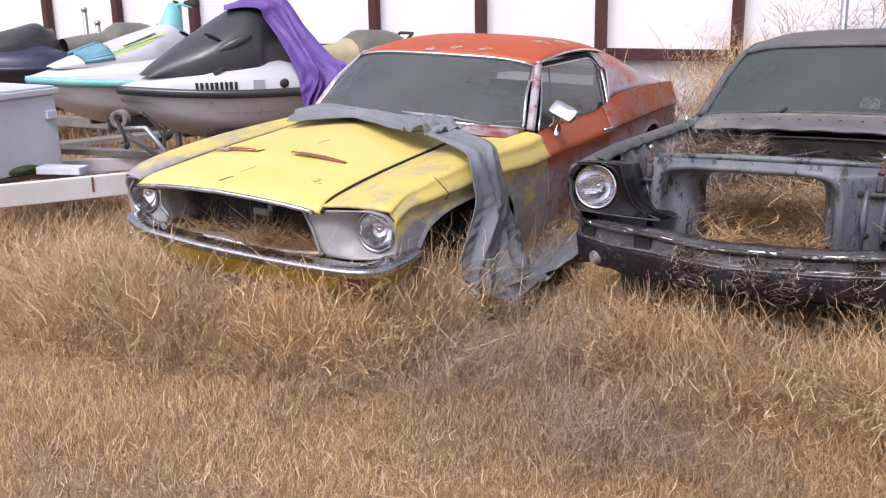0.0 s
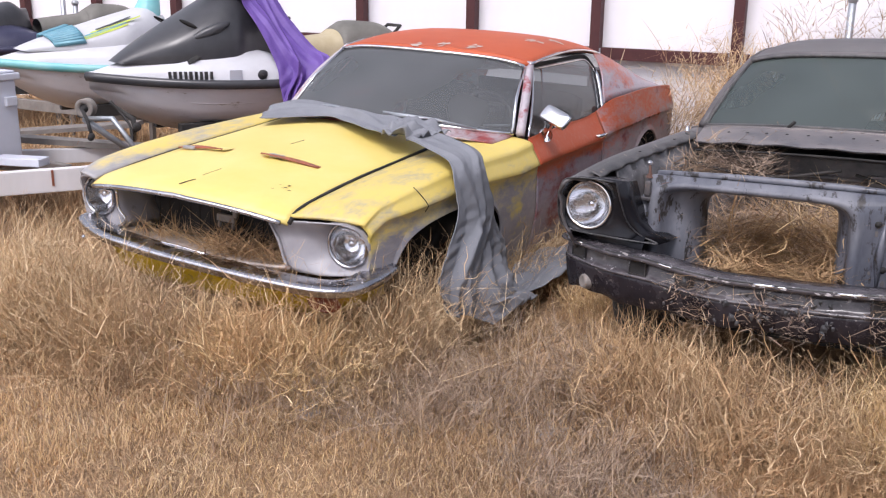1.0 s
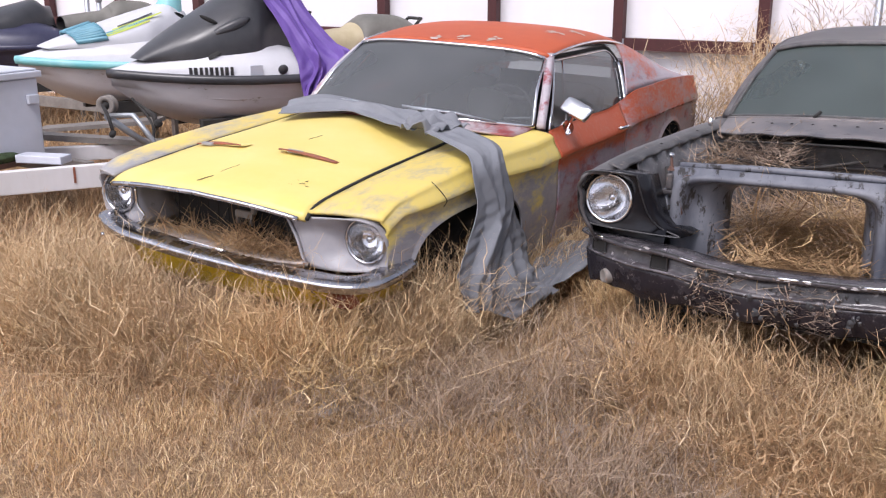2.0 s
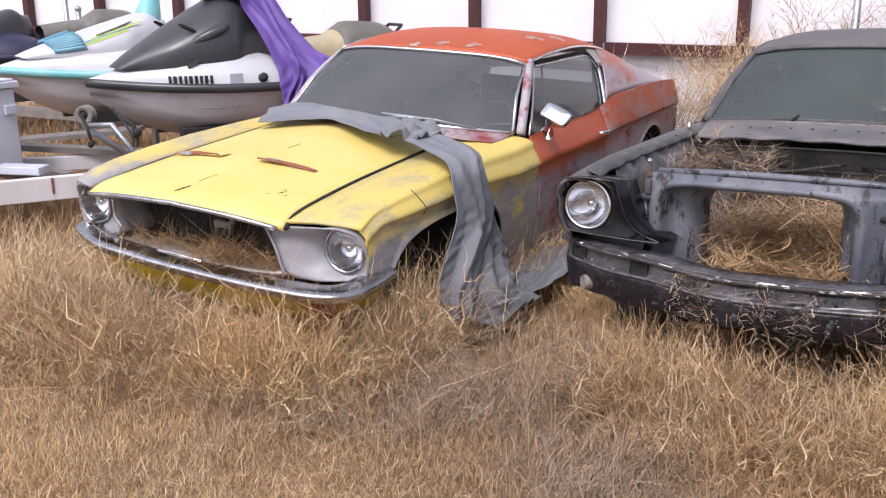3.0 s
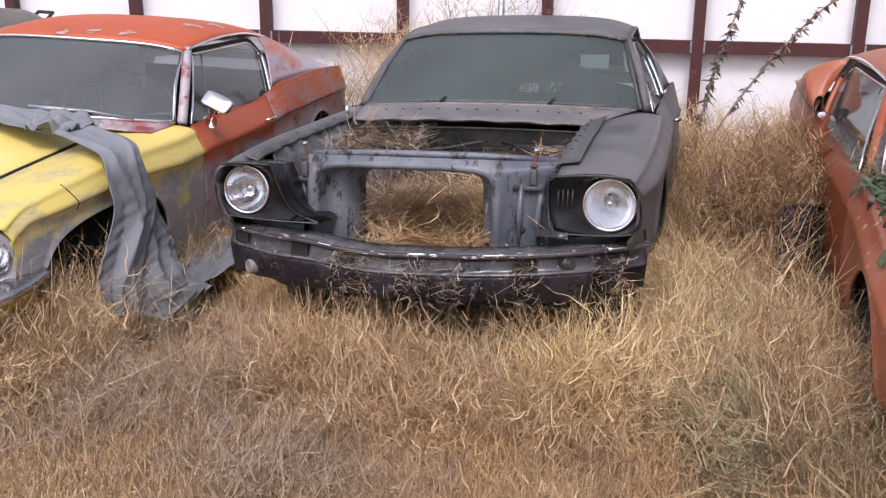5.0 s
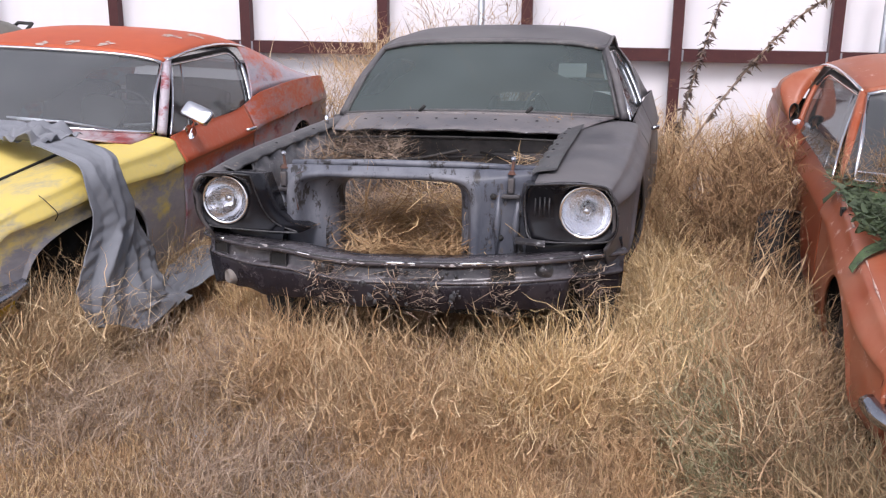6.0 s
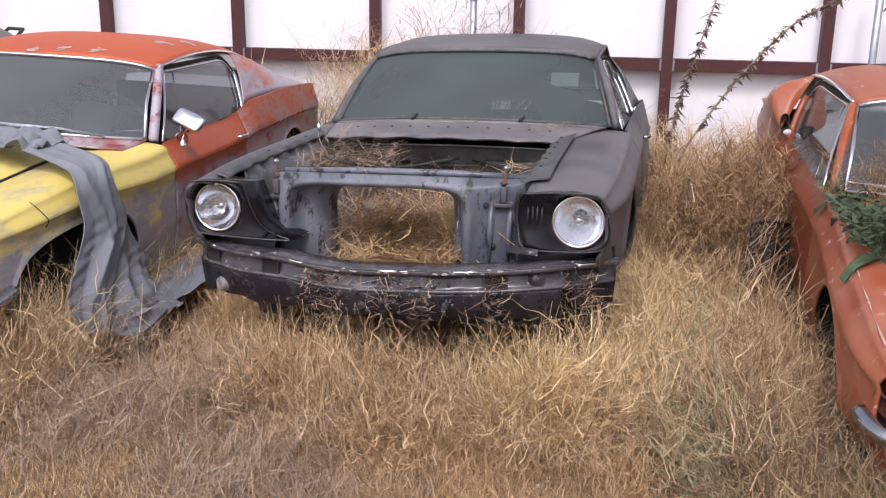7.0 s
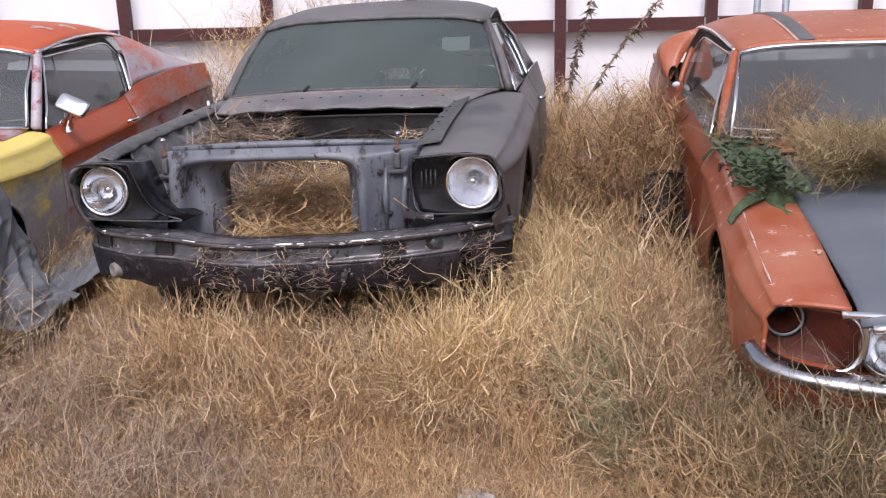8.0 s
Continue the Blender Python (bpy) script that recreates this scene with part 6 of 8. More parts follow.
        for k in range(3):
            sw = []
            for v in np.linspace(0, 1, 12):
                sv = 0.21 + 0.17 * v
                ww = float(hull_w(sv)) + 0.012
                for e in (0.0, 0.016 * math.sin(math.pi * v) + 0.002):
                    sw.append((ww * (0.80 - 0.05 * k - 0.10 * math.sin(math.pi * v)) + e, sv * L + 0.05 * k, 0.545 + 0.012 * k - 0.015 * v + e))
            part("deck_stripe", grid(np.array(sw).reshape(12, 2, 3)), M["decal_dark"], sc, thick=0.004)
        w = float(hull_w(0.46)) + 0.012
        part("white_sticker", moved(box(-0.045, 0.045, -0.004, 0.004, -0.04, 0.04), on_side(0.91, 0.462, 0.012)), M["white_metal"], sc, smooth=False)
        for sg in (1,):
            part("round_cap", moved(disc([(0.002, -0.012), (0.03, -0.010), (0.038, 0.0)], 18), on_side(1.10, 0.462, 0.012)), M["charcoal"], sc, "round filler cap")
            part("cleat", moved(disc([(0.002, -0.03), (0.03, -0.025), (0.045, 0.0)], 14), pose(float(hull_w(0.67 / L)) * 0.78, 0.67, 0.565, -60, 0, 0) @ Matrix.Diagonal((1, 1, 1.7, 1))), M["dark"], sc)
    return sc


SYAW = -23.6
make_scooter(pose(-5.15, 1.41, 0.44, 0, 0, SYAW), "white and charcoal water scooter on a trailer", M["white_gel"], M["charcoal"], M["charcoal"], M["hull_grey"], M["tan_vinyl"], M["grey_vinyl"], M["charcoal"], marks=True, rise=0.50, steep=True)
make_scooter(pose(-6.55, 1.62, 0.45, 0, 0, SYAW), "white and teal water scooter with lime decals", M["white_gel"], M["white_gel"], M["teal"], M["hull_grey"], M["grey_vinyl"], M["grey_vinyl"], M["teal"], panel=M["blue_panel"], rise=0.31)
make_scooter(pose(-8.95, 2.0, 0.46, 0, 0, SYAW), "dark navy water scooter beside the others", M["navy"], M["charcoal"], M["navy"], M["navy"], M["grey_vinyl"], M["grey_vinyl"], None, rise=0.27)


def make_trailer():
    tr = thing("boat_trailer", pose(0, 0, 0), "white rust-streaked steel trailer under the water scooters", "trailer")

    def beam(p, q, w, h, mat, name="beam", label=""):
        p, q = np.array(p, float), np.array(q, float)
        return part(name, sweep([p, (p + q) / 2, q], [(-w, -h), (w, -h), (w, h), (-w, h)]), mat, tr, label, smooth=False, bevel=0.006)

    beam((-5.25, -0.92, 0.385), (-3.85, 1.30, 0.385), 0.03, 0.072, M["trailer_white"], label="white front beam with rust streaks")
    beam((-5.70, 0.10, 0.40), (-3.95, 2.10, 0.40), 0.03, 0.05, M["trailer_white"])
    beam((-7.9, 0.6, 0.36), (-4.6, 0.75, 0.36), 0.03, 0.05, M["trailer_grey"])
    beam((-8.4, 2.6, 0.36), (-3.6, 2.9, 0.36), 0.03, 0.05, M["trailer_grey"])
    for x, y in ((-5.15, 1.41), (-6.55, 1.62), (-8.35, 2.2)):
        d = np.array([math.sin(math.radians(-SYAW)), math.cos(math.radians(SYAW)), 0])
        n = np.array([d[1], -d[0], 0])
        for s in (-0.28, 0.28):
            a = np.array([x, y, 0.49]) + d * 0.55 + n * s
            b = np.array([x, y, 0.49]) + d * 2.6 + n * s
            beam(a, b, 0.04, 0.05, M["rubber"], "bunk", "carpeted bunk board")
            for k in (0.3, 0.8):
                c = a + (b - a) * k
                part("stanchion", box(c[0] - 0.02, c[0] + 0.02, c[1] - 0.02, c[1] + 0.02, -0.02, 0.50), M["trailer_grey"], tr, smooth=False)
    for x, y in ((-5.1, -0.65), (-4.0, 1.05), (-8.2, 2.6), (-4.2, 2.85), (-7.6, 0.62)):
        part("stand", box(x - 0.03, x + 0.03, y - 0.03, y + 0.03, -0.03, 0.33), M["trailer_grey"], tr, smooth=False)
    for k, (u, w_, h_) in enumerate(((0.22, 0.012, 0.10), (0.245, 0.006, 0.13), (0.30, 0.009, 0.07), (0.62, 0.007, 0.10), (0.80, 0.006, 0.07))):
        c = np.array([-5.25, -0.92, 0.457]) + u * np.array([1.40, 2.22, 0])
        part("rust_streak", moved(box(-w_, w_, -0.002, 0.002, -h_, 0.0), pose(c[0] + 0.028, c[1] - 0.018, c[2] - 0.002, 0, 0, 57.8)), M["rust_red"], tr, "rust streak on the white beam", smooth=False)
    part("block", moved(box(-0.16, 0.16, -0.06, 0.06, 0, 0.05), pose(-4.62, 0.42, 0.46, 0, 0, 20)), M["white_metal"], tr, "white steel bracket", smooth=False, bevel=0.006)
    w = part("winch_post", join(tube([(-4.45, 1.22, 0.40), (-4.60, 1.05, 0.58), (-4.66, 0.95, 0.68)], 0.022, 8), tube([(-4.66, 0.95, 0.68), (-4.42, 0.98, 0.70), (-4.22, 0.98, 0.52)], 0.018, 8)), M["galv"], tr, "galvanised winch stand")
    dr = part("winch_drum", moved(disc([(0.030, 0.02), (0.030, -0.03), (0.058, -0.034), (0.064, -0.030), (0.064, -0.020), (0.036, -0.018), (0.036, 0.02), (0.064, 0.022), (0.064, 0.034), (0.03, 0.034)], 26), pose(-4.66, 0.97, 0.75, 0, 0, 25)), M["trailer_grey"], w, "grimy winch drum")
    part("hub", moved(disc([(0.002, -0.040), (0.016, -0.038), (0.020, -0.026), (0.034, -0.024), (0.034, 0.03)], 18), pose(-4.66, 0.97, 0.75, 0, 0, 25)), M["dark"], dr, "dark winch hub")
    part("winch_handle", join(tube([(-4.62, 0.90, 0.76), (-4.52, 0.86, 0.70), (-4.46, 0.84, 0.60)], 0.012, 8), tube([(-4.46, 0.84, 0.60), (-4.40, 0.78, 0.60)], 0.02, 8)), M["dark"], w)
    part("bow_stop", join(tube([(-4.62, 1.18, 0.74), (-4.50, 1.22, 0.66), (-4.46, 1.20, 0.58)], [0.012, 0.02, 0.012], 8), moved(disc([(0.002, -0.022), (0.024, -0.02), (0.03, 0.0), (0.024, 0.02), (0.002, 0.022)], 16), pose(-4.42, 1.18, 0.62, 0, 0, 60))), M["rubber"], w, "black rubber bow stop")
    part("strap", tube(smooth_path([(-4.62, 1.14, 0.78), (-4.54, 1.16, 0.70), (-4.44, 1.15, 0.60), (-4.42, 1.12, 0.46)], 12), 0.009, 6), M["rubber"], w)
    part("board", moved(box(-0.5, 0.5, -0.07, 0.07, 0, 0.03), pose(-5.25, 1.35, 0.50, 4, -6, 20)), M["trailer_grey"], tr, smooth=False)
    part("board", moved(box(-0.7, 0.7, -0.06, 0.06, 0, 0.04), pose(-5.0, 1.0, 0.47, 0, 3, 30)), M["trailer_grey"], tr, smooth=False)


make_trailer()


def make_cabinet():
    c = thing("steel_cabinet", pose(-5.12, 0.33, 0.455, 0, 0, 2), "dented white steel cabinet with a lipped lid", "cabinet")
    part("body", box(-0.30, 0.28, -0.26, 0.26, 0.0, 0.50), M["white_metal"], c, smooth=False, bevel=0.012)
    lid = part("lid", join(box(-0.32, 0.30, -0.285, 0.285, 0.503, 0.545), box(-0.30, 0.28, -0.265, 0.265, 0.545, 0.56)), M["white_metal"], c, "overhanging grey-white lid", smooth=False, bevel=0.008)
    part("latch", box(0.282, 0.31, 0.16, 0.24, 0.34, 0.40), M["white_metal"], c, smooth=False, bevel=0.006)
    part("base_rail", box(-0.30, 0.30, -0.27, 0.27, -0.035, -0.004), M["rust"], c, "rusted base edge", smooth=False)
    part("moss_patch", moved(disc([(0.002, -0.02), (0.05, -0.014), (0.10, 0.0)], 18), pose(0.288, -0.06, 0.03, 0, 0, 90) @ Matrix.Diagonal((1.2, 1, 0.35, 1))), M["moss"], c, "patch of moss")


make_cabinet()


# ---------------------------------------------------------------- draped cloths
def drape(name, m, rows, label, category, mat, n_along=70, n_across=26, crease=0.02, seed=0, thick=0.003, folds=5.0, crumple=1.0, pleats=(), parent=None):
    """A cloth between two edges. rows: pairs of points, one on each edge, along the cloth. pleats: (u at the top, u at the foot, width, depth at the top, at the foot)."""
    rng = np.random.default_rng(seed)
    A = smooth_path([r[0] for r in rows], n_along)
    B = smooth_path([r[1] for r in rows], n_along)
    u = np.linspace(0, 1, n_across)
    P = A[:, None] * (1 - u[None, :, None]) + B[:, None] * u[None, :, None]
    T = np.gradient(P, axis=0)
    S = np.gradient(P, axis=1)
    N = np.cross(T, S)
    N /= np.linalg.norm(N, axis=2, keepdims=True) + 1e-9
    v = np.linspace(0, 1, n_along)[:, None]
    ph = rng.uniform(0, 6.28, 6)
    fold = lambda q: 2 / math.pi * np.arcsin(0.985 * np.sin(q))
    w = fold(2 * math.pi * folds * u[None] + 1.6 * fold(3 * v * math.pi + ph[0]) + ph[1]) * 0.75
    w = w + 0.30 * fold(2 * math.pi * (folds * 2.3) * u[None] + 5 * v + ph[2]) + 0.30 * fold(9 * v * math.pi + 7 * u[None] + ph[3])
    sharp = w + 0.16 * fold(23 * v + 15 * u[None] + ph[4])
    for k in range(9):
        an, fr, of = rng.uniform(0, math.pi), rng.uniform(3, 9), rng.uniform(0, 1)
        ln = (np.cos(an) * u[None] * 0.7 + np.sin(an) * v * len(rows) / 6) * fr + of
        sharp = sharp * (1 - 0.14 * crumple) + 0.58 * crumple * (1 - 2 * abs((ln % 1.0) * 2 - 1)) * (0.5 + 0.5 * np.sin(7 * v + 5 * u[None] + k))
    amp = crease * (0.06 + 0.70 * cr(np.linspace(0, 1, len(rows)), np.array([r[2] if len(r) > 2 else 1.0 for r in rows]), v[:, 0]))[:, None]
    P = P + N * (sharp * amp)[:, :, None]
    for u0, u1, wide, d0, d1 in pleats:
        mid = u0 + (u1 - u0) * v + 0.012 * np.sin(17 * v + 40 * u0)
        P = P + N * (np.clip(1 - abs(u[None] - mid) / wide, 0, 1) * (d0 + (d1 - d0) * v))[:, :, None]
    ragged = 0.012 * np.sin(40 * v[:, 0] + ph[5])
    P[:, 0] += S[:, 0] * ragged[:, None] * 10
    P[:, -1] += S[:, -1] * ragged[:, None] * 8
    ob = new(name, mesh_of(name, *grid(P), mat))
    if parent:
        ob.parent = parent
    else:
        ob.matrix_world = m
        tagged(ob, label, category)
    md = ob.modifiers.new("thickness", "SOLIDIFY")
    md.thickness, md.offset = thick, 0
    return ob


YM = pose(-2.295, -0.423, -0.034, -0.441, 2.044, 3.757)
canvas = thing("canvas_cloth", YM, "faded grey canvas trailing off the fender to the ground", "cloth")
drape("strip", YM, [
    ((-0.52, 1.11, 0.898), (-0.70, 1.47, 0.922), 0.5), ((-0.34, 1.20, 0.918), (-0.56, 1.56, 0.95), 0.3), ((-0.168, 1.254, 0.932), (-0.36, 1.54, 0.955), 0.2), ((0.0, 1.16, 0.938), (-0.16, 1.48, 0.955), 0.2),
    ((0.18, 1.05, 0.940), (0.05, 1.40, 0.955), 0.3), ((0.32, 0.985, 0.938), (0.22, 1.36, 0.952), 0.8), ((0.42, 0.96, 0.936), (0.33, 1.34, 0.95), 1.0),
], "", "", M["cloth"], 90, 40, 0.020, 3, folds=0.8, crumple=0.30, pleats=((0.30, 0.62, 0.16, 0.015, 0.035), (0.75, 0.25, 0.10, 0.012, 0.02)), parent=canvas)
drape("knot", YM, [
    ((0.31, 1.00, 0.945), (0.25, 1.30, 0.955), 1.0), ((0.38, 0.93, 0.955), (0.35, 1.28, 0.972), 1.6), ((0.45, 0.96, 0.957), (0.47, 1.26, 0.968), 1.6), ((0.52, 0.99, 0.943), (0.60, 1.20, 0.948), 1.0),
], "", "", M["cloth"], 44, 34, 0.034, 14, folds=2.4, crumple=1.0, parent=canvas)
drape("fall", YM, [
    ((0.47, 0.97, 0.936), (0.46, 1.18, 0.948), 0.8), ((0.69, 0.83, 0.922), (0.67, 1.10, 0.935), 0.3), ((0.84, 0.72, 0.905), (0.84, 1.02, 0.910), 0.2), ((0.905, 0.645, 0.85), (0.905, 0.96, 0.855), 0.2), ((0.932, 0.63, 0.77), (0.93, 0.97, 0.77), 0.3),
    ((0.955, 0.60, 0.70), (0.95, 1.00, 0.66), 0.5), ((0.97, 0.53, 0.63), (0.965, 0.95, 0.59), 0.7), ((0.99, 0.44, 0.56), (1.0, 0.80, 0.51), 0.9), ((1.005, 0.37, 0.48), (1.04, 0.66, 0.42), 1.0), ((1.015, 0.38, 0.40), (1.055, 0.60, 0.36), 1.1), ((1.02, 0.42, 0.30), (1.06, 0.58, 0.28), 1.0),
], "", "", M["cloth"], 120, 48, 0.016, 4, folds=0.5, crumple=0.42, pleats=((0.15, 0.72, 0.20, 0.0, 0.05), (0.95, 0.30, 0.14, 0.006, 0.035)), parent=canvas)
drape("rear_fold", YM, [
    ((0.945, 0.86, 0.66), (0.94, 1.01, 0.64), 0.4), ((0.955, 0.82, 0.57), (0.95, 1.08, 0.52), 0.6), ((0.975, 0.74, 0.48), (0.958, 1.14, 0.45), 0.8), ((1.0, 0.62, 0.40), (0.975, 1.14, 0.37), 1.0), ((1.05, 0.56, 0.32), (1.03, 1.12, 0.30), 1.1), ((1.07, 0.60, 0.25), (1.06, 1.14, 0.24), 1.2), ((1.12, 0.70, 0.20), (1.13, 1.20, 0.20), 1.4),
], "", "", M["cloth"], 80, 44, 0.022, 5, folds=1.1, crumple=0.34, pleats=((0.35, 0.45, 0.16, 0.0, 0.085), (0.80, 0.72, 0.12, 0.0, 0.06)), parent=canvas)
drape("canvas_scrap", YM, [
    ((1.06, 1.06, 0.20), (0.93, 1.26, 0.22), 1.3), ((1.11, 1.24, 0.22), (0.88, 1.48, 0.23), 1.2), ((1.13, 1.50, 0.23), (0.86, 1.74, 0.23), 0.9), ((1.10, 1.80, 0.22), (0.87, 1.94, 0.22), 0.8), ((1.03, 2.05, 0.20), (0.93, 2.12, 0.20), 0.7),
], "crumpled end of grey canvas lying on the grass", "cloth", M["cloth"], 50, 30, 0.028, 6, folds=2.0, crumple=0.7)
drape("purple_cover", pose(0, 0, 0), [
    ((-4.76, 2.17, 1.455), (-4.97, 2.45, 1.475), 0.3), ((-4.58, 2.23, 1.475), (-4.80, 2.55, 1.55), 0.4), ((-4.47, 2.28, 1.46), (-4.56, 2.62, 1.54), 0.6), ((-4.44, 2.29, 1.38), (-4.45, 2.64, 1.46), 0.7), ((-4.29, 2.28, 1.22), (-4.27, 2.63, 1.26), 0.8),
    ((-4.14, 2.28, 0.98), (-4.03, 2.61, 1.08), 0.9), ((-4.10, 2.27, 0.84), (-3.86, 2.58, 1.0), 1.0), ((-4.08, 2.27, 0.75), (-3.94, 2.45, 0.84), 0.9), ((-4.06, 2.27, 0.68), (-4.0, 2.36, 0.72), 0.6),
], "purple nylon cover hanging off a water scooter", "cover", M["purple"], 130, 72, 0.018, 9, folds=0.9, crumple=0.26, pleats=((0.02, 0.55, 0.09, 0.0, 0.05), (0.30, 0.45, 0.10, 0.03, 0.02), (0.98, 0.12, 0.08, -0.02, 0.07), (0.70, 0.92, 0.09, 0.02, 0.05)))


# ---------------------------------------------------------------- weeds, straw and grass
def bush(name, label, x, y, z, h, spread, mat, seed, stems=40, twigs=14, width=0.005, lean=None, pods=None):
    """A dead bush: stems from one root, forking into many thin twigs."""
    rng = np.random.default_rng(seed)
    head = rng.uniform(0, 2 * math.pi, stems)
    rise = np.clip(rng.normal(0.72, 0.16, stems), 0.15, 0.99)
    ln = h * rng.uniform(0.55, 1.0, stems)
    base = np.stack([x + rng.normal(0, spread * 0.25, stems), y + rng.normal(0, spread * 0.25, stems), np.full(stems, z)], 1)
    bases, heads, rises, lens, wids = [base], [head], [rise], [ln], [np.full(stems, width)]
    t = rng.uniform(0.25, 0.98, (stems, twigs))
    out = np.stack([np.cos(head), np.sin(head), np.zeros(stems)], 1) * np.cos(rise * math.pi / 2)[:, None] + np.array([0, 0, 1.0]) * np.sin(rise * math.pi / 2)[:, None]
    p = base[:, None] + out[:, None] * (ln[:, None] * t)[:, :, None]
    p = p.reshape(-1, 3)
    k = len(p)
    bases.append(p)
    heads.append(rng.uniform(0, 2 * math.pi, k))
    rises.append(rng.uniform(-0.15, 0.9, k))
    lens.append(spread * rng.uniform(0.12, 0.45, k))
    wids.append(np.full(k, width * 0.6))
    q = p[rng.integers(0, k, k * 2)] + rng.normal(0, spread * 0.09, (k * 2, 3))
    bases.append(q)
    heads.append(rng.uniform(0, 2 * math.pi, k * 2))
    rises.append(rng.uniform(-0.5, 0.9, k * 2))
    lens.append(spread * rng.uniform(0.05, 0.16, k * 2))
    wids.append(np.full(k * 2, width * 0.75))
    root = thing(name, pose(x, y, z), label, "dead bush")
    at = np.array([x, y, z])
    for nm, i0, i1 in (("stem_tuft", 0, 1), ("twig_tangle", 1, 3)):
        B = np.concatenate(bases[i0:i1])
        B[:, 2] = np.maximum(B[:, 2], hump(B[:, 0], B[:, 1]))
        n = len(B)
        strands(nm, B - at, np.concatenate(heads[i0:i1]), np.concatenate(rises[i0:i1]), np.concatenate(lens[i0:i1]), np.concatenate(wids[i0:i1]), np.full(n, 0.15), mat, 3, rng.normal(0, 0.12, n), seed=seed + i0, parent=root)["kind"] = "stuff"
    return root


bush("dead_bush", "tall pale dead weed standing before the fence", -1.30, 4.55, 0.0, 1.30, 0.75, M["pale_straw"], 11, 170, 18, 0.008)
bush("dead_bush", "brown seedy weed against the fence", -0.72, 4.85, 0.0, 1.58, 0.62, M["rust_weed"], 12, 90, 26, 0.009)
bush("dead_bush", "thin bare stalks behind the black car", -1.85, 4.3, 0.0, 1.15, 0.55, M["grey_twig"], 13, 40, 5, 0.008)
bush("dead_bush", "tangled brown weed leaning on the orange car", 1.62, 2.30, 0.05, 0.82, 0.66, M["rust_weed"], 14, 150, 40, 0.0075)
bush("dead_bush", "dense reddish weed below the orange car door", 1.50, 2.25, 0.0, 0.60, 0.60, M["rust_weed"], 34, 110, 30, 0.007)
bush("dead_bush", "rust-brown weed leaning over the orange door", 1.46, 1.75, 0.0, 0.86, 0.34, M["rust_weed"], 35, 70, 26, 0.006)
bush("dead_bush", "brown weed beside the orange car door", 1.30, 3.25, 0.0, 0.50, 0.80, M["brown_weed"], 15, 90, 20, 0.006)
bush("dead_bush", "pale weed against the fence", 0.98, 4.7, 0.0, 0.60, 0.7, M["pale_straw"], 25, 90, 12, 0.008)
bush("dead_bush", "low straw bush at the foot of the fence", 1.75, 4.6, 0.0, 0.55, 0.9, M["pale_straw"], 26, 120, 14, 0.008)
bush("dead_bush", "dead brown weed by the black car bumper", -0.72, -0.05, 0.0, 0.36, 0.5, M["grey_twig"], 16, 46, 9, 0.004)
bush("dead_bush", "low dead weed in the open grass", -0.98, -0.36, 0.0, 0.26, 0.60, M["grey_twig"], 17, 70, 6, 0.0035)
bush("dead_bush", "low dead weed in the open grass", -0.30, -0.62, 0.0, 0.20, 0.65, M["grey_twig"], 18, 70, 6, 0.0035)
bush("dead_bush", "low dead weed in the open grass", -1.65, -0.72, 0.0, 0.18, 0.6, M["grey_twig"], 27, 60, 6, 0.0035)
bush("dead_bush", "dry weed growing up through the bumper", 0.10, -0.06, 0.12, 0.42, 0.20, M["grey_twig"], 19, 20, 5, 0.0032)
bush("dead_bush", "dry weed hanging on the valance", 0.42, -0.06, 0.10, 0.42, 0.16, M["pale_straw"], 20, 22, 5, 0.0035)
bush("dead_bush", "dry weed hanging on the valance", 0.74, 0.10, 0.10, 0.46, 0.18, M["pale_straw"], 21, 24, 5, 0.0035)
bush("dead_bush", "dry weed growing up through the bumper", -0.24, -0.04, 0.14, 0.38, 0.22, M["pale_straw"], 22, 26, 5, 0.0035)
bush("dead_bush", "brown weed grown over the orange car windshield", 1.95, 1.02, 0.74, 0.32, 0.40, M["rust_weed"], 23, 50, 22, 0.0035)
bush("dead_bush", "brown weed grown over the orange car cowl", 2.14, 0.60, 0.74, 0.18, 0.44, M["olive_weed"], 24, 80, 26, 0.0035)
bush("dead_bush", "straw standing in the empty wheel arch", -1.62, 0.34, 0.0, 0.50, 0.34, M["pale_straw"], 28, 50, 7, 0.004)
bush("dead_bush", "straw standing in the empty wheel arch", -1.66, 0.06, 0.0, 0.38, 0.20, M["brown_weed"], 29, 40, 7, 0.004)


def seed_stalk(path, label, seed):
    """A tall stem with dark drooping seed pods along it."""
    rng = np.random.default_rng(seed)
    st = thing("seed_stalk", pose(*path[0]), label, "weed stalk", "tall seed stalks")
    P = smooth_path(path, 30) - np.array(path[0])
    part("stem", tube(P, np.linspace(0.010, 0.005, 30), 6, up=(0, 1, 0)), M["grey_twig"], st)
    n = 210
    i = rng.integers(9, 29, n)
    b = P[i] + rng.normal(0, 0.012, (n, 3))
    strands("pod", b, rng.uniform(0, 6.28, n), rng.uniform(-0.9, 0.3, n), rng.uniform(0.025, 0.065, n), rng.uniform(0.018, 0.034, n), rng.uniform(0.1, 0.6, n), M["dark_pod"], 3, parent=st, seed=seed)["kind"] = "stuff"


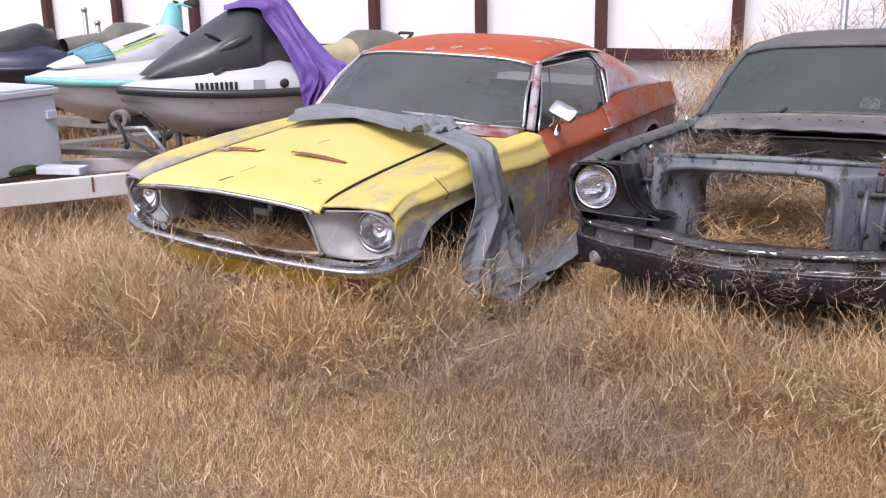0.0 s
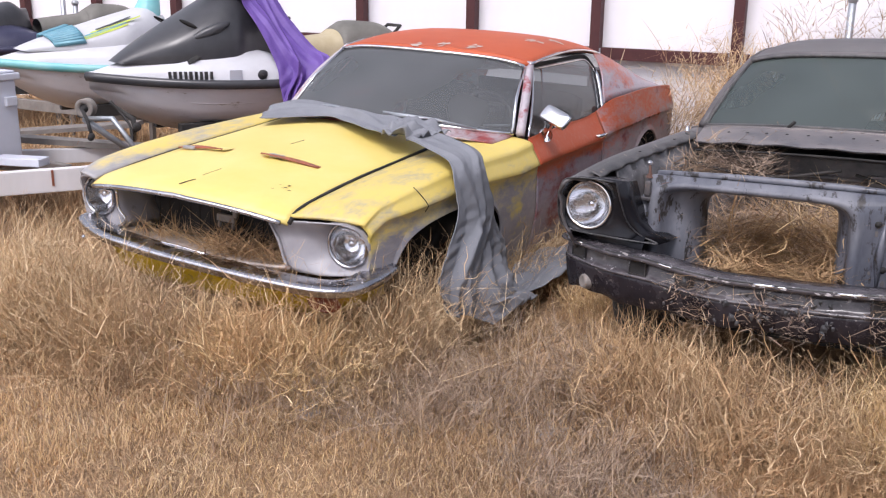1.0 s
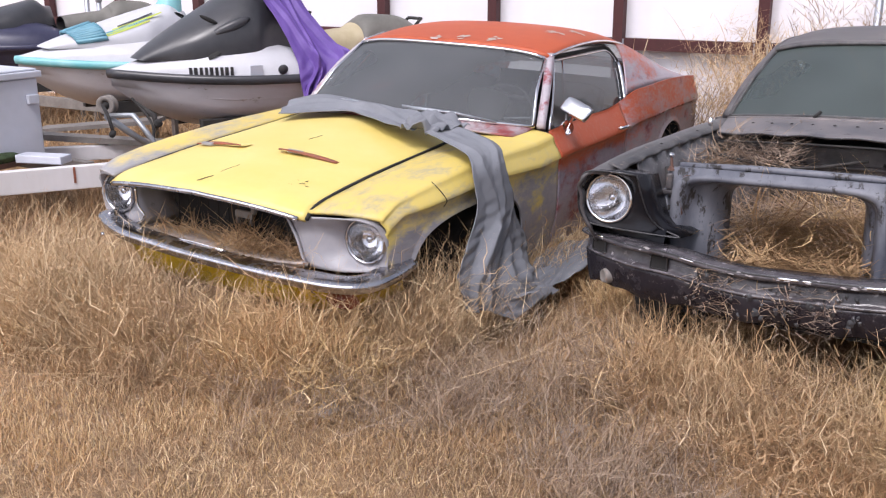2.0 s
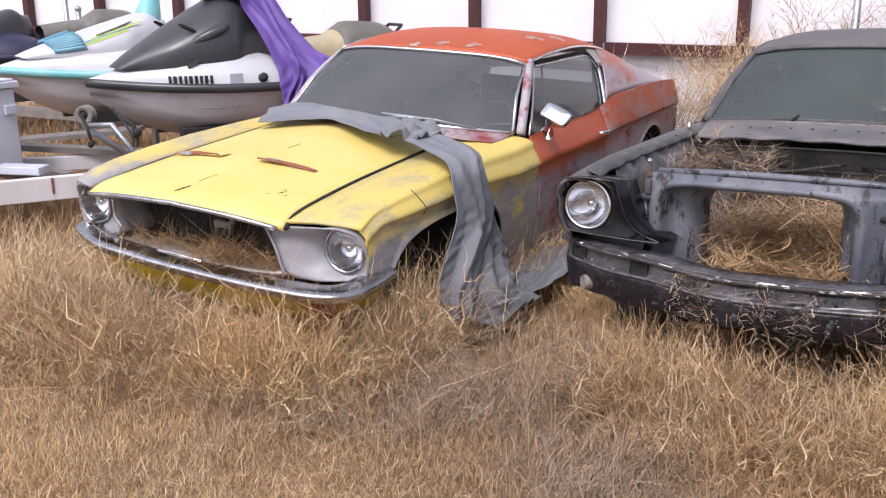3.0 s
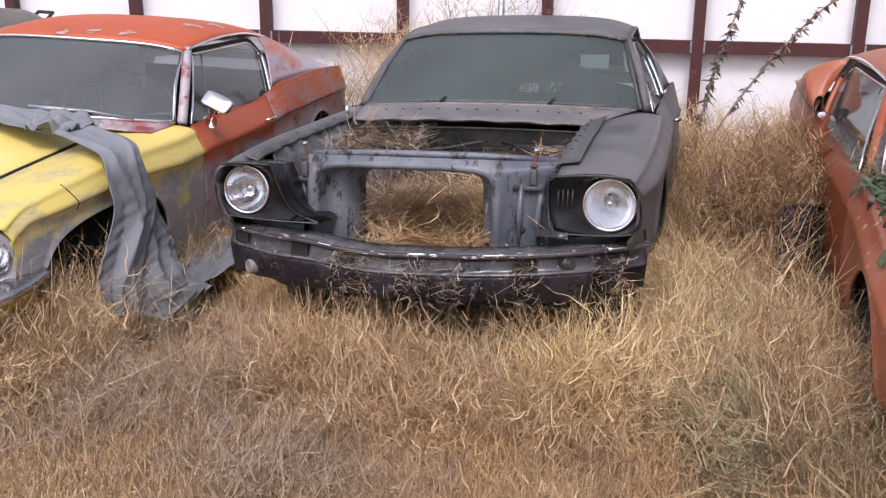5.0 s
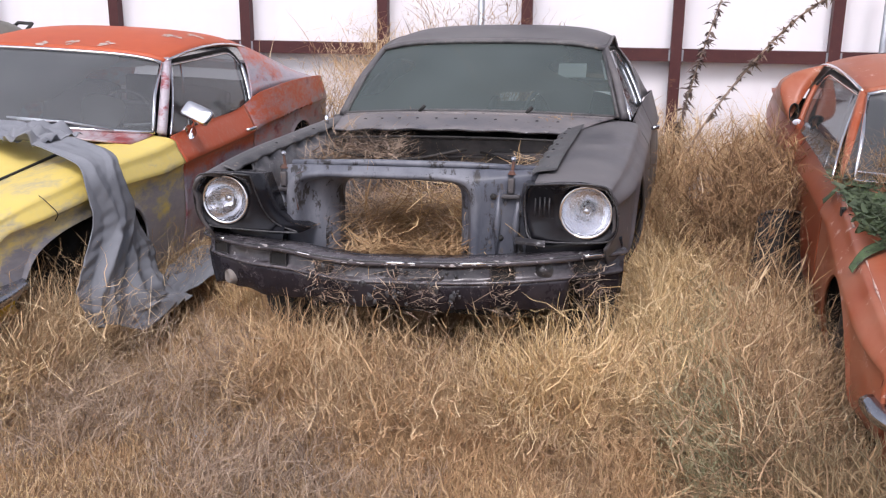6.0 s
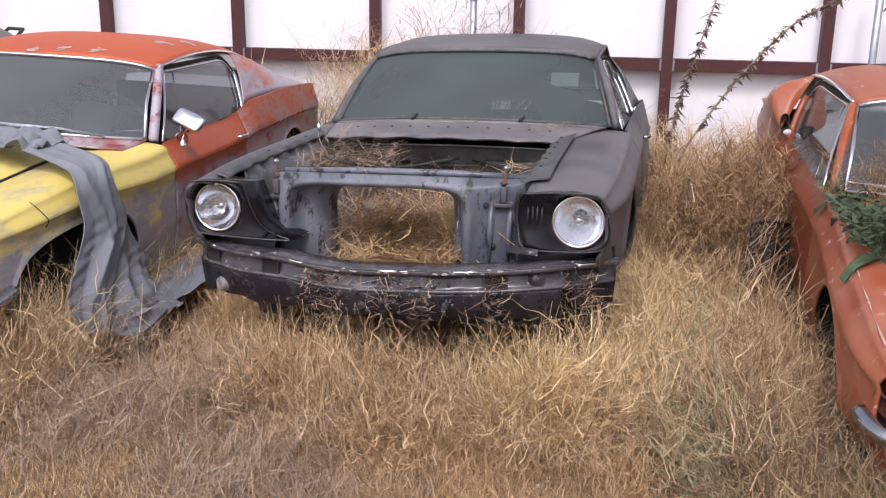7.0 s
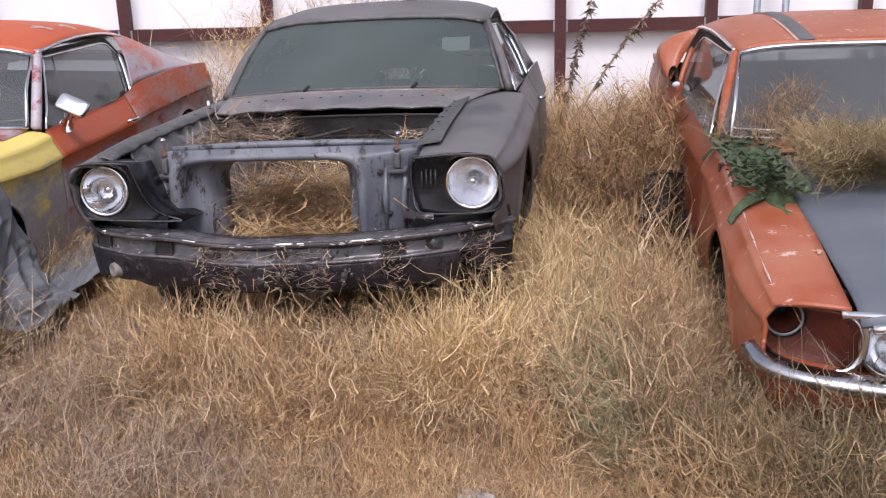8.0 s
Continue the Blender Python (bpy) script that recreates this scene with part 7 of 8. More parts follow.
seed_stalk([(0.98, 4.6, 0.0), (1.06, 4.62, 0.45), (1.17, 4.62, 0.95), (1.36, 4.65, 1.62)], "tall dry stalk with dark seed pods", 31)
seed_stalk([(1.02, 4.5, 0.0), (1.22, 4.52, 0.45), (1.55, 4.55, 0.95), (1.92, 4.6, 1.36), (2.3, 4.6, 1.58)], "arching dry stalk with dark seed pods", 32)
seed_stalk([(2.9, 4.7, 1.9), (2.72, 4.7, 1.8), (2.60, 4.7, 1.62), (2.58, 4.7, 1.45)], "drooping dry stalk tip with seed pods", 33)


def tangle(name, label, n, area, mat, seed, length=(0.1, 0.35), width=0.004, parent_m=None):
    """Loose straw heaped in a box."""
    rng = np.random.default_rng(seed)
    x0, x1, y0, y1, z0, z1 = area
    b = np.stack([rng.uniform(x0, x1, n), rng.uniform(y0, y1, n), z0 + (z1 - z0) * rng.uniform(0, 1, n) ** 0.8], 1)
    ob = strands(name, b, rng.uniform(0, 6.28, n), rng.normal(0.05, 0.22, n), rng.uniform(*length, n), rng.uniform(0.6, 1.5, n) * width, rng.normal(0, 0.25, n), mat, 4, rng.normal(0, 0.4, n), seed=seed)
    if parent_m:
        ob.matrix_world = parent_m
    tagged(ob, label, "straw", kind="stuff")
    return ob


KM = pose(0, 0, 0.17, -4.944, -1.353, 0)
tangle("dry_straw", "dead weeds and straw filling the engine bay", 5200, (-0.30, 0.26, 0.42, 1.15, 0.16, 0.56), M["brown_weed"], 41, parent_m=KM)
tangle("dry_straw", "grey twigs matted in the engine bay", 3000, (-0.32, 0.10, 0.42, 1.0, 0.20, 0.60), M["grey_twig"], 141, (0.05, 0.2), 0.0035, parent_m=KM)
tangle("dry_straw", "pale straw heaped in the engine bay", 1500, (-0.05, 0.24, 0.42, 1.1, 0.16, 0.60), M["gold_straw"], 42, parent_m=KM)
tangle("dry_straw", "straw lying along the edge of the engine bay", 900, (-0.60, -0.24, 0.66, 1.25, 0.66, 0.79), M["grey_twig"], 43, (0.04, 0.16), parent_m=KM)
tangle("dry_straw", "fine brown litter blown into the engine bay", 420, (-0.52, 0.10, 0.55, 1.2, 0.56, 0.70), M["grey_twig"], 47, (0.05, 0.16), 0.003, parent_m=KM)
tangle("dry_straw", "brown straw matted behind the radiator opening", 420, (-0.36, 0.06, 0.50, 0.75, 0.34, 0.62), M["grey_twig"], 48, (0.06, 0.2), 0.0032, parent_m=KM)
tangle("dry_straw", "leaf litter caught in the corner of the bay", 260, (-0.58, -0.22, 0.98, 1.30, 0.74, 0.86), M["grey_twig"], 49, (0.05, 0.14), 0.0035, parent_m=KM)
tangle("dry_straw", "leaf litter lying along the cowl", 160, (-0.30, 0.52, 1.34, 1.50, 0.885, 0.905), M["rust_weed"], 50, (0.02, 0.07), 0.004, parent_m=KM)
tangle("dry_straw", "straw caught on the cowl edge", 110, (0.30, 0.54, 0.88, 1.12, 0.62, 0.76), M["pale_straw"], 44, (0.06, 0.2), parent_m=KM)
for x0_, x1_, n_, k_ in ((-0.30, -0.14, 200, 45), (-0.02, 0.20, 200, 145), (0.38, 0.45, 110, 245), (0.67, 0.77, 160, 345)):
    y0_ = -0.04 + 0.27 * (abs(x0_ + x1_) / 1.68) ** 2.3
    tangle("dry_straw", "dead weed caught along the black bumper", n_, (x0_, x1_, y0_ - 0.04, y0_ + 0.01, 0.26, 0.45), M["grey_twig"], k_, (0.02, 0.08), 0.0035, parent_m=KM)
tangle("dry_straw", "straw spilling out over the grille bar", 700, (-0.22, 0.22, 0.06, 0.40, 0.38, 0.47), M["brown_weed"], 48, (0.06, 0.2), 0.0035, parent_m=KM)
tangle("dry_straw", "straw packed in the grille mouth", 900, (0.0, 0.44, 0.0, 0.16, 0.47, 0.56), M["brown_weed"], 46, (0.06, 0.24), 0.0035, parent_m=YM)
tangle("dry_straw", "straw packed in the grille mouth", 500, (-0.50, 0.1, 0.0, 0.2, 0.47, 0.50), M["pale_straw"], 47, (0.06, 0.2), 0.0035, parent_m=YM)


def moss_sheet(m, cx, cy, rx, ry, z, seed, label):
    """A crumpled green mat."""
    rng = np.random.default_rng(seed)
    ph = rng.uniform(0, 6.28, 8)
    P = []
    for r in np.linspace(0, 1, 16):
        row = []
        for a in np.linspace(0, 2 * math.pi, 48, endpoint=False):
            edge = 1 + 0.16 * math.sin(3 * a + ph[0]) + 0.10 * math.sin(7 * a + ph[1])
            x, y = cx + rx * r * edge * math.cos(a), cy + ry * r * edge * math.sin(a)
            bumps = 0.014 * math.sin(31 * x + ph[2]) * math.sin(27 * y + ph[3]) + 0.010 * math.sin(63 * x + ph[4] + 20 * y)
            zz = float(cr(ST, CROWN_Z, min(max(y, 0.05), 1.75))) + 0.035 + z + bumps - 0.03 * r**4
            row.append((x, y, zz))
        P.append(row)
    ob = new("green_tarp", mesh_of("green_tarp", *grid(np.array(P), close_v=True), M["moss"]))
    ob.matrix_world = m
    tagged(ob, label, "tarp")


OM = pose(2.387, -0.646, -0.105, 0.9, -0.426, -0.579)
moss_sheet(OM, -0.62, 1.32, 0.10, 0.54, 0.0, 51, "crumpled mossy green tarp on the orange fender")
moss_sheet(OM, 0.05, 1.42, 0.30, 0.22, 0.03, 52, "crumpled mossy green tarp on the slate hood")
drape("green_strip", OM, [((-0.645, 1.52, 0.905), (-0.625, 1.55, 0.905), 0.5), ((-0.725, 1.58, 0.885), (-0.715, 1.61, 0.89), 0.5), ((-0.785, 1.62, 0.80), (-0.785, 1.66, 0.81), 0.5)], "strip of green tarp over the fender edge", "tarp", M["moss"], 20, 6, 0.008, 53)
drape("green_strip", OM, [((-0.66, 0.88, 0.838), (-0.67, 0.96, 0.845), 0.5), ((-0.745, 0.80, 0.826), (-0.755, 0.86, 0.83), 0.5), ((-0.80, 0.76, 0.775), (-0.805, 0.80, 0.78), 0.5)], "strip of green tarp over the fender edge", "tarp", M["moss"], 24, 6, 0.008, 54)
tangle("green_leaves", "crumpled dark green leafy scraps on the tarp", 800, (-0.74, -0.53, 0.80, 1.84, 0.862, 0.90), M["moss_leaf"], 56, (0.02, 0.06), 0.022, parent_m=OM)
tangle("green_leaves", "crumpled dark green leafy scraps on the hood", 400, (-0.16, 0.28, 1.25, 1.58, 0.90, 0.94), M["moss_leaf"], 57, (0.02, 0.06), 0.017, parent_m=OM)
tangle("dry_weed_mat", "brown dead weed matted over the slate hood", 7000, (-0.46, 0.0, 0.88, 1.60, 0.87, 0.97), M["olive_weed"], 58, (0.03, 0.12), 0.004, parent_m=OM)
tangle("green_leaves", "clump of dark green leaves in the grass", 40, (1.30, 1.40, -0.42, -0.34, 0.06, 0.12), M["moss"], 59, (0.03, 0.07), 0.03)
drape("blue_rag", pose(0, 0, 0), [((1.12, 3.05, 0.24), (1.27, 2.92, 0.22), 1), ((1.17, 3.12, 0.38), (1.33, 3.0, 0.36), 1), ((1.24, 3.25, 0.36), (1.4, 3.12, 0.28), 1)], "faded blue-grey rag lying in the weeds", "cloth", M["cloth"], 24, 16, 0.03, 55)


def dark_panel():
    p = thing("car_door_scrap", pose(1.56, 1.42, 0.10, 0, 12, 14) @ Matrix.Diagonal((0.85, 1.0, 1.1, 1)), "dark scrap panel leaning by the orange car", "scrap metal")
    P = np.array([[(0.17 * u - 0.02, 0.10 + 0.12 * v + 0.03 * math.sin(3 * u), -0.02 + 0.40 * v * (1 - 0.12 * u**4)) for v in np.linspace(0, 1, 8)] for u in np.linspace(-1, 1, 12)])
    part("panel", grid(P), M["dark"], p, thick=0.015)
    part("rolled_edge", tube(P[:, -1], 0.010, 6), M["dark"], p, "rolled upper edge")
    part("side_flange", tube(P[0], 0.008, 6, up=(0, 1, 0)), M["dark"], p)


dark_panel()


def litter(x, y, r, seed, mat, label):
    rng = np.random.default_rng(seed)
    P = np.array([[(r * k * (1 + 0.25 * math.sin(2 * a + seed)) * math.cos(a), 0.6 * r * k * math.sin(a), 0.012 + 0.012 * math.sin(5 * a + 3 * k)) for a in np.linspace(0, 6.283, 18, endpoint=False)] for k in (0.05, 0.5, 1.0)])
    ob = new("flat_stone", mesh_of("flat_stone", *grid(P, close_v=True), mat))
    ob.matrix_world = pose(x, y, 0, 4, 3, seed * 37)
    md = ob.modifiers.new("thickness", "SOLIDIFY")
    md.thickness = 0.03
    tagged(ob, label, "stone")


M["stone"] = plain("pale_grey_stone", (0.36, 0.33, 0.34), (0.45, 0.42, 0.41), 12, 0.9, bump=0.5)
litter(-0.95, -0.22, 0.05, 1, M["stone"], "flat grey stone half hidden in the grass")
litter(-0.62, -0.30, 0.07, 2, M["stone"], "flat pale stone half hidden in the grass")
litter(-1.5, -0.62, 0.06, 3, M["stone"], "flat grey stone half hidden in the grass")
litter(0.75, -0.62, 0.08, 4, M["stone"], "flat pale stone half hidden in the grass")
litter(-3.5, 0.1, 0.11, 5, M["stone"], "flat grey stone half hidden in the grass")


def inside(x, y, cx, cy, yaw, y0, y1, half):
    a = math.radians(yaw)
    u = (x - cx) * math.cos(a) + (y - cy) * math.sin(a)
    v = -(x - cx) * math.sin(a) + (y - cy) * math.cos(a)
    return (abs(u) < half) & (v > y0) & (v < y1)


def car_zone(x, y, pad=0.0):
    return inside(x, y, -2.295, -0.423, 3.76, 0.12 - pad, 4.5, 0.72 + pad) | inside(x, y, 0, 0, 0, 0.22 - pad, 4.5, 0.70 + pad) | inside(x, y, 2.387, -0.646, -0.58, 0.12 - pad, 4.5, 0.72 + pad)


def grass_field(name, n, area, mat, seed, hmin, hmax, width, flat, label, keep=None, near=True, forks=0.0):
    rng = np.random.default_rng(seed)
    x0, x1, y0, y1 = area
    x, y = rng.uniform(x0, x1, n), rng.uniform(y0, y1, n)
    patch = 0.5 + 0.3 * np.sin(2.3 * x + 1.2 * np.sin(1.9 * y)) * np.sin(2.7 * y + 1.4 * np.sin(1.5 * x + 2)) + 0.2 * np.sin(9.1 * x + 2 * np.sin(7.3 * y)) * np.sin(8.3 * y + 1.7 * np.sin(6.1 * x))
    rim = np.minimum(np.minimum(x - x0, x1 - x), np.minimum(y - y0, y1 - y)) / min(0.40, 0.22 * min(x1 - x0, y1 - y0))
    rim = rim + 0.5 * np.sin(9 * x + 2 * np.sin(5 * y)) * np.sin(8 * y + 2 * np.sin(6 * x))
    ok = ~car_zone(x, y) & (rng.uniform(0, 1, n) < 0.45 + 0.55 * patch) & (rng.uniform(0, 1, n) < rim)
    if keep is not None:
        ok &= keep(x, y)
    x, y, patch = x[ok], y[ok], patch[ok]
    k = len(x)
    close = np.clip(1 - (abs(y + 0.05) / 0.9), 0, 1) * 0.6
    behind = np.clip((y - 0.3) / 2.0, 0, 1)
    h = (hmin + (hmax - hmin) * rng.uniform(0, 1, k) ** 1.6) * (0.65 + 0.5 * patch + (close + 0.5 * behind if near else 0))
    head = rng.uniform(0, 2 * math.pi, k)
    rise = np.clip(rng.normal(1 - flat, 0.30, k), 0.0, 0.98)
    b = np.stack([x, y, hump(x, y) - 0.012], 1)
    ob = strands(name, b, head, rise, h, rng.uniform(0.6, 1.5, k) * width, rng.uniform(-0.05, 0.30, k), mat, 3, rng.normal(0, 0.22, k), seed=seed, kink=0.07, forks=forks)
    tagged(ob, label, "grass", kind="stuff")
    return ob


grass_field("dry_grass", 255000, (-4.8, 3.4, -2.5, 1.0), M["grass"], 61, 0.03, 0.085, 0.0030, 0.24, "short dry golden grass in matted drifts")
grass_field("dry_grass", 60000, (-6.5, 3.4, 0.6, 5.2), M["grass"], 62, 0.08, 0.20, 0.005, 0.28, "taller dry grass between the parked cars")
grass_field("dry_grass", 30000, (-9.5, -4.0, -1.6, 2.2), M["grass"], 63, 0.08, 0.22, 0.006, 0.28, "dry grass below the trailer")
grass_field("flattened_straw", 34000, (-4.6, 3.2, -2.4, 1.2), M["pale_straw"], 64, 0.03, 0.09, 0.003, 0.86, "pale flattened straw lying on the earth", near=False)
grass_field("brown_grass", 36000, (-3.6, 1.8, -1.2, 0.5), M["brown_weed"], 65, 0.04, 0.13, 0.0034, 0.36, "brown dead grass in front of the cars", forks=1.2)
grass_field("tall_straw", 8000, (0.88, 1.40, -0.1, 2.0), M["gold_straw"], 66, 0.14, 0.30, 0.0045, 0.34, "tall pale straw along the black car", forks=1.2)
grass_field("tall_straw", 5000, (0.95, 1.6, 1.0, 4.8), M["gold_straw"], 93, 0.12, 0.24, 0.005, 0.36, "tall golden straw among the brown weeds", forks=1.2)
grass_field("brown_grass", 6000, (0.9, 1.9, 0.9, 4.8), M["brown_weed"], 67, 0.12, 0.24, 0.005, 0.33, "tall brown weeds between two cars", forks=1.2)
grass_field("green_grass", 5000, (1.0, 1.7, 0.2, 1.5), M["green_grass"], 68, 0.06, 0.18, 0.004, 0.4, "faintly green grass between two cars")
grass_field("tall_straw", 11000, (-4.2, -1.2, -0.85, -0.15), M["pale_straw"], 69, 0.08, 0.22, 0.0034, 0.34, "straw standing in front of the yellow car", forks=1.2)
grass_field("tall_straw", 2200, (-1.2, -0.8, 0.9, 2.2), M["gold_straw"], 70, 0.10, 0.24, 0.0045, 0.35, "tall straw between two cars", forks=1.2)
grass_field("tall_straw", 7000, (-0.45, 1.1, -0.45, 0.25), M["grass"], 71, 0.08, 0.20, 0.0034, 0.36, "dry grass under the black bumper", forks=1.2)
grass_field("tall_straw", 5000, (-3.6, 2.2, -2.0, -0.5), M["pale_straw"], 72, 0.06, 0.15, 0.003, 0.42, "single longer straws in the open grass", near=False, forks=1.2)
grass_field("tall_straw", 16000, (-4.3, -2.0, -1.05, -0.25), M["grass"], 73, 0.10, 0.24, 0.0034, 0.32, "tall dry grass in front of the yellow bumper", forks=1.2)
grass_field("tall_straw", 9000, (1.15, 1.75, -0.9, 1.6), M["grass"], 74, 0.12, 0.30, 0.0045, 0.36, "tall dry grass along the orange fender", forks=1.2)
grass_field("brown_grass", 8000, (1.3, 3.2, -1.15, -0.50), M["brown_weed"], 75, 0.10, 0.28, 0.004, 0.40, "dry grass below the orange bumper", forks=1.2)
grass_field("matted_straw", 40000, (-4.4, 3.0, -2.3, 0.3), M["grey_twig"], 78, 0.04, 0.11, 0.0026, 0.62, "grey dead weed matted in patches", keep=lambda x, y: np.sin(2.1 * x + 0.7) * np.sin(2.6 * y + 0.5 * x) > 0.15, near=False)


def spots(*at):
    """Keeps the grass that falls in a few soft round patches (x, y, radius)."""
    def keep(x, y):
        k = np.zeros_like(x)
        for cx, cy, r in at:
            k = np.maximum(k, np.exp(-((x - cx) ** 2 + (y - cy) ** 2) / r**2))
        return k + 0.25 * np.sin(11 * x + 2 * np.sin(7 * y)) * np.sin(9 * y) > 0.45
    return keep


grass_field("golden_grass", 60000, (-3.2, 1.6, -2.2, 0.2), M["gold_straw"], 76, 0.03, 0.085, 0.003, 0.26, "bright patches of short golden grass", keep=spots((0.55, -0.75, 0.4), (0.25, -0.35, 0.4), (0.65, -0.2, 0.4), (-1.25, -1.05, 0.6), (-2.2, -1.25, 0.5), (-2.0, -0.6, 0.35), (0.1, -1.5, 0.5)), near=False)
grass_field("flattened_straw", 26000, (-3.2, 1.6, -2.2, 0.2), M["pale_straw"], 77, 0.05, 0.14, 0.0034, 0.94, "pale broken straw lying in open patches", keep=spots((-1.15, -1.45, 0.5), (-1.9, -1.0, 0.35), (0.75, -0.75, 0.35), (-0.8, -0.35, 0.3)), near=False)
grass_field("brown_grass", 22000, (1.25, 3.2, -1.7, 0.2), M["olive_weed"], 79, 0.07, 0.21, 0.0036, 0.36, "dull olive-brown grass before the orange car", near=False)


grass_field("grey_weed", 34000, (-1.7, 0.6, -0.9, 0.2), M["grey_twig"], 80, 0.05, 0.14, 0.003, 0.50, "grey-brown brushy dead weed before the bumpers", keep=spots((-0.80, -0.20, 0.42), (-0.35, -0.45, 0.35), (-1.3, -0.45, 0.3), (0.15, -0.6, 0.25)), near=False, forks=0.8)
rngl = np.random.default_rng(92)
nl = 90
bl = np.stack([rngl.uniform(0.95, 1.5, nl), rngl.uniform(0.9, 3.4, nl), np.zeros(nl)], 1)
long_straw = strands("long_straw", bl, rngl.normal(0.2, 0.9, nl), rngl.uniform(0.35, 0.85, nl), rngl.uniform(0.4, 0.85, nl), np.full(nl, 0.006), rngl.uniform(0, 0.3, nl), M["pale_straw"], 5, rngl.normal(0, 0.1, nl), seed=92, kink=0.02, forks=1.5)
tagged(long_straw, "long pale straws leaning across the gap between two cars", "grass", kind="stuff")


def fringe(label, m, line, n, height, mat, seed, spread=0.05, width=0.0034):
    """A ragged row of standing straw along a line, thicker in tufts."""
    rng = np.random.default_rng(seed)
    L = smooth_path(line, 60)
    s = rng.uniform(0, 1, n)
    tuft = 0.5 + 0.5 * np.sin(23 * s + 3 * np.sin(9 * s + seed))
    s, tuft = s[rng.uniform(0, 1, n) < 0.35 + 0.65 * tuft], tuft[rng.uniform(0, 1, n) < 2]
    k = len(s)
    tuft = 0.5 + 0.5 * np.sin(23 * s + 3 * np.sin(9 * s + seed))
    i = np.clip((s * 59).astype(int), 0, 59)
    b = L[i] + rng.normal(0, 1, (k, 3)) * np.array([0.04, spread, 0.0])
    a = np.array(m)
    b = b @ a[:3, :3].T + a[:3, 3]
    b[:, 2] = hump(b[:, 0], b[:, 1]) - 0.01
    h = rng.uniform(height[0], height[1], k) * (0.6 + 0.45 * tuft)
    ob = strands("tall_straw", b, rng.uniform(0, 6.28, k), np.clip(rng.normal(0.70, 0.24, k), 0.05, 0.99), h, rng.uniform(0.6, 1.5, k) * width, rng.uniform(-0.1, 0.4, k), mat, 4, rng.normal(0, 0.3, k), seed=seed, kink=0.07, forks=1.6)
    tagged(ob, label, "grass", kind="stuff")


fringe("tall straw standing against the yellow bumper", YM, [(-1.0, -0.08, 0), (-0.5, -0.20, 0), (0.0, -0.22, 0), (0.5, -0.20, 0), (0.85, -0.06, 0)], 2600, (0.26, 0.52), M["gold_straw"], 81, 0.07)
fringe("tall straw standing against the yellow bumper", YM, [(-1.05, -0.10, 0), (-0.7, -0.24, 0), (-0.3, -0.26, 0), (0.1, -0.26, 0)], 3000, (0.36, 0.62), M["pale_straw"], 82, 0.08)
fringe("brown straw hiding the yellow valance", YM, [(-0.8, -0.16, 0), (0.0, -0.18, 0), (0.7, -0.12, 0)], 2400, (0.30, 0.54), M["grass"], 83, 0.07)
fringe("dry grass standing under the black valance", KM, [(-0.52, 0.06, 0), (-0.3, 0.0, 0), (0.0, -0.06, 0), (0.5, 0.02, 0), (0.85, 0.18, 0)], 4200, (0.22, 0.44), M["grass"], 84, 0.07)
fringe("pale straw standing under the black valance", KM, [(-0.30, -0.04, 0), (0.0, -0.12, 0), (0.5, -0.06, 0), (0.95, 0.12, 0)], 3000, (0.22, 0.40), M["pale_straw"], 85, 0.08)
fringe("golden straw at the corner of the black valance", KM, [(0.50, -0.08, 0), (0.72, 0.0, 0), (0.95, 0.12, 0)], 1500, (0.28, 0.52), M["gold_straw"], 94, 0.06)
fringe("brown weed standing under the black valance", KM, [(-0.6, 0.12, 0), (0.0, 0.02, 0), (0.8, 0.18, 0)], 1800, (0.22, 0.46), M["brown_weed"], 86, 0.06)
fringe("tall straw along the black fender", KM, [(0.92, 0.20, 0), (0.95, 0.8, 0), (0.97, 1.6, 0)], 2400, (0.3, 0.6), M["gold_straw"], 87, 0.06)
fringe("dry grass standing against the orange bumper", OM, [(-0.95, 0.10, 0), (-0.6, -0.12, 0), (-0.2, -0.18, 0), (0.3, -0.18, 0)], 3400, (0.26, 0.50), M["olive_weed"], 88, 0.08, 0.004)
fringe("pale straw standing against the orange bumper", OM, [(-1.0, 0.2, 0), (-0.85, -0.05, 0), (-0.5, -0.16, 0), (0.0, -0.2, 0)], 2000, (0.30, 0.52), M["brown_weed"], 89, 0.08, 0.0035)
fringe("straw standing in the yellow wheel arch", YM, [(0.82, 0.16, 0), (0.86, 0.3, 0), (0.86, 0.46, 0)], 1800, (0.3, 0.66), M["pale_straw"], 90, 0.06)
fringe("brown weed standing in the yellow wheel arch", YM, [(0.90, 0.06, 0), (0.96, 0.2, 0), (0.98, 0.34, 0)], 400, (0.2, 0.40), M["grass"], 101, 0.06)
fringe("grass standing round the canvas foot", YM, [(1.10, 0.22, 0), (1.20, 0.6, 0), (1.24, 1.1, 0)], 260, (0.08, 0.18), M["pale_straw"], 102, 0.06)
fringe("straw along the yellow car flank", YM, [(0.80, 1.25, 0), (0.82, 1.8, 0), (0.86, 2.6, 0)], 2000, (0.2, 0.42), M["pale_straw"], 91, 0.04)
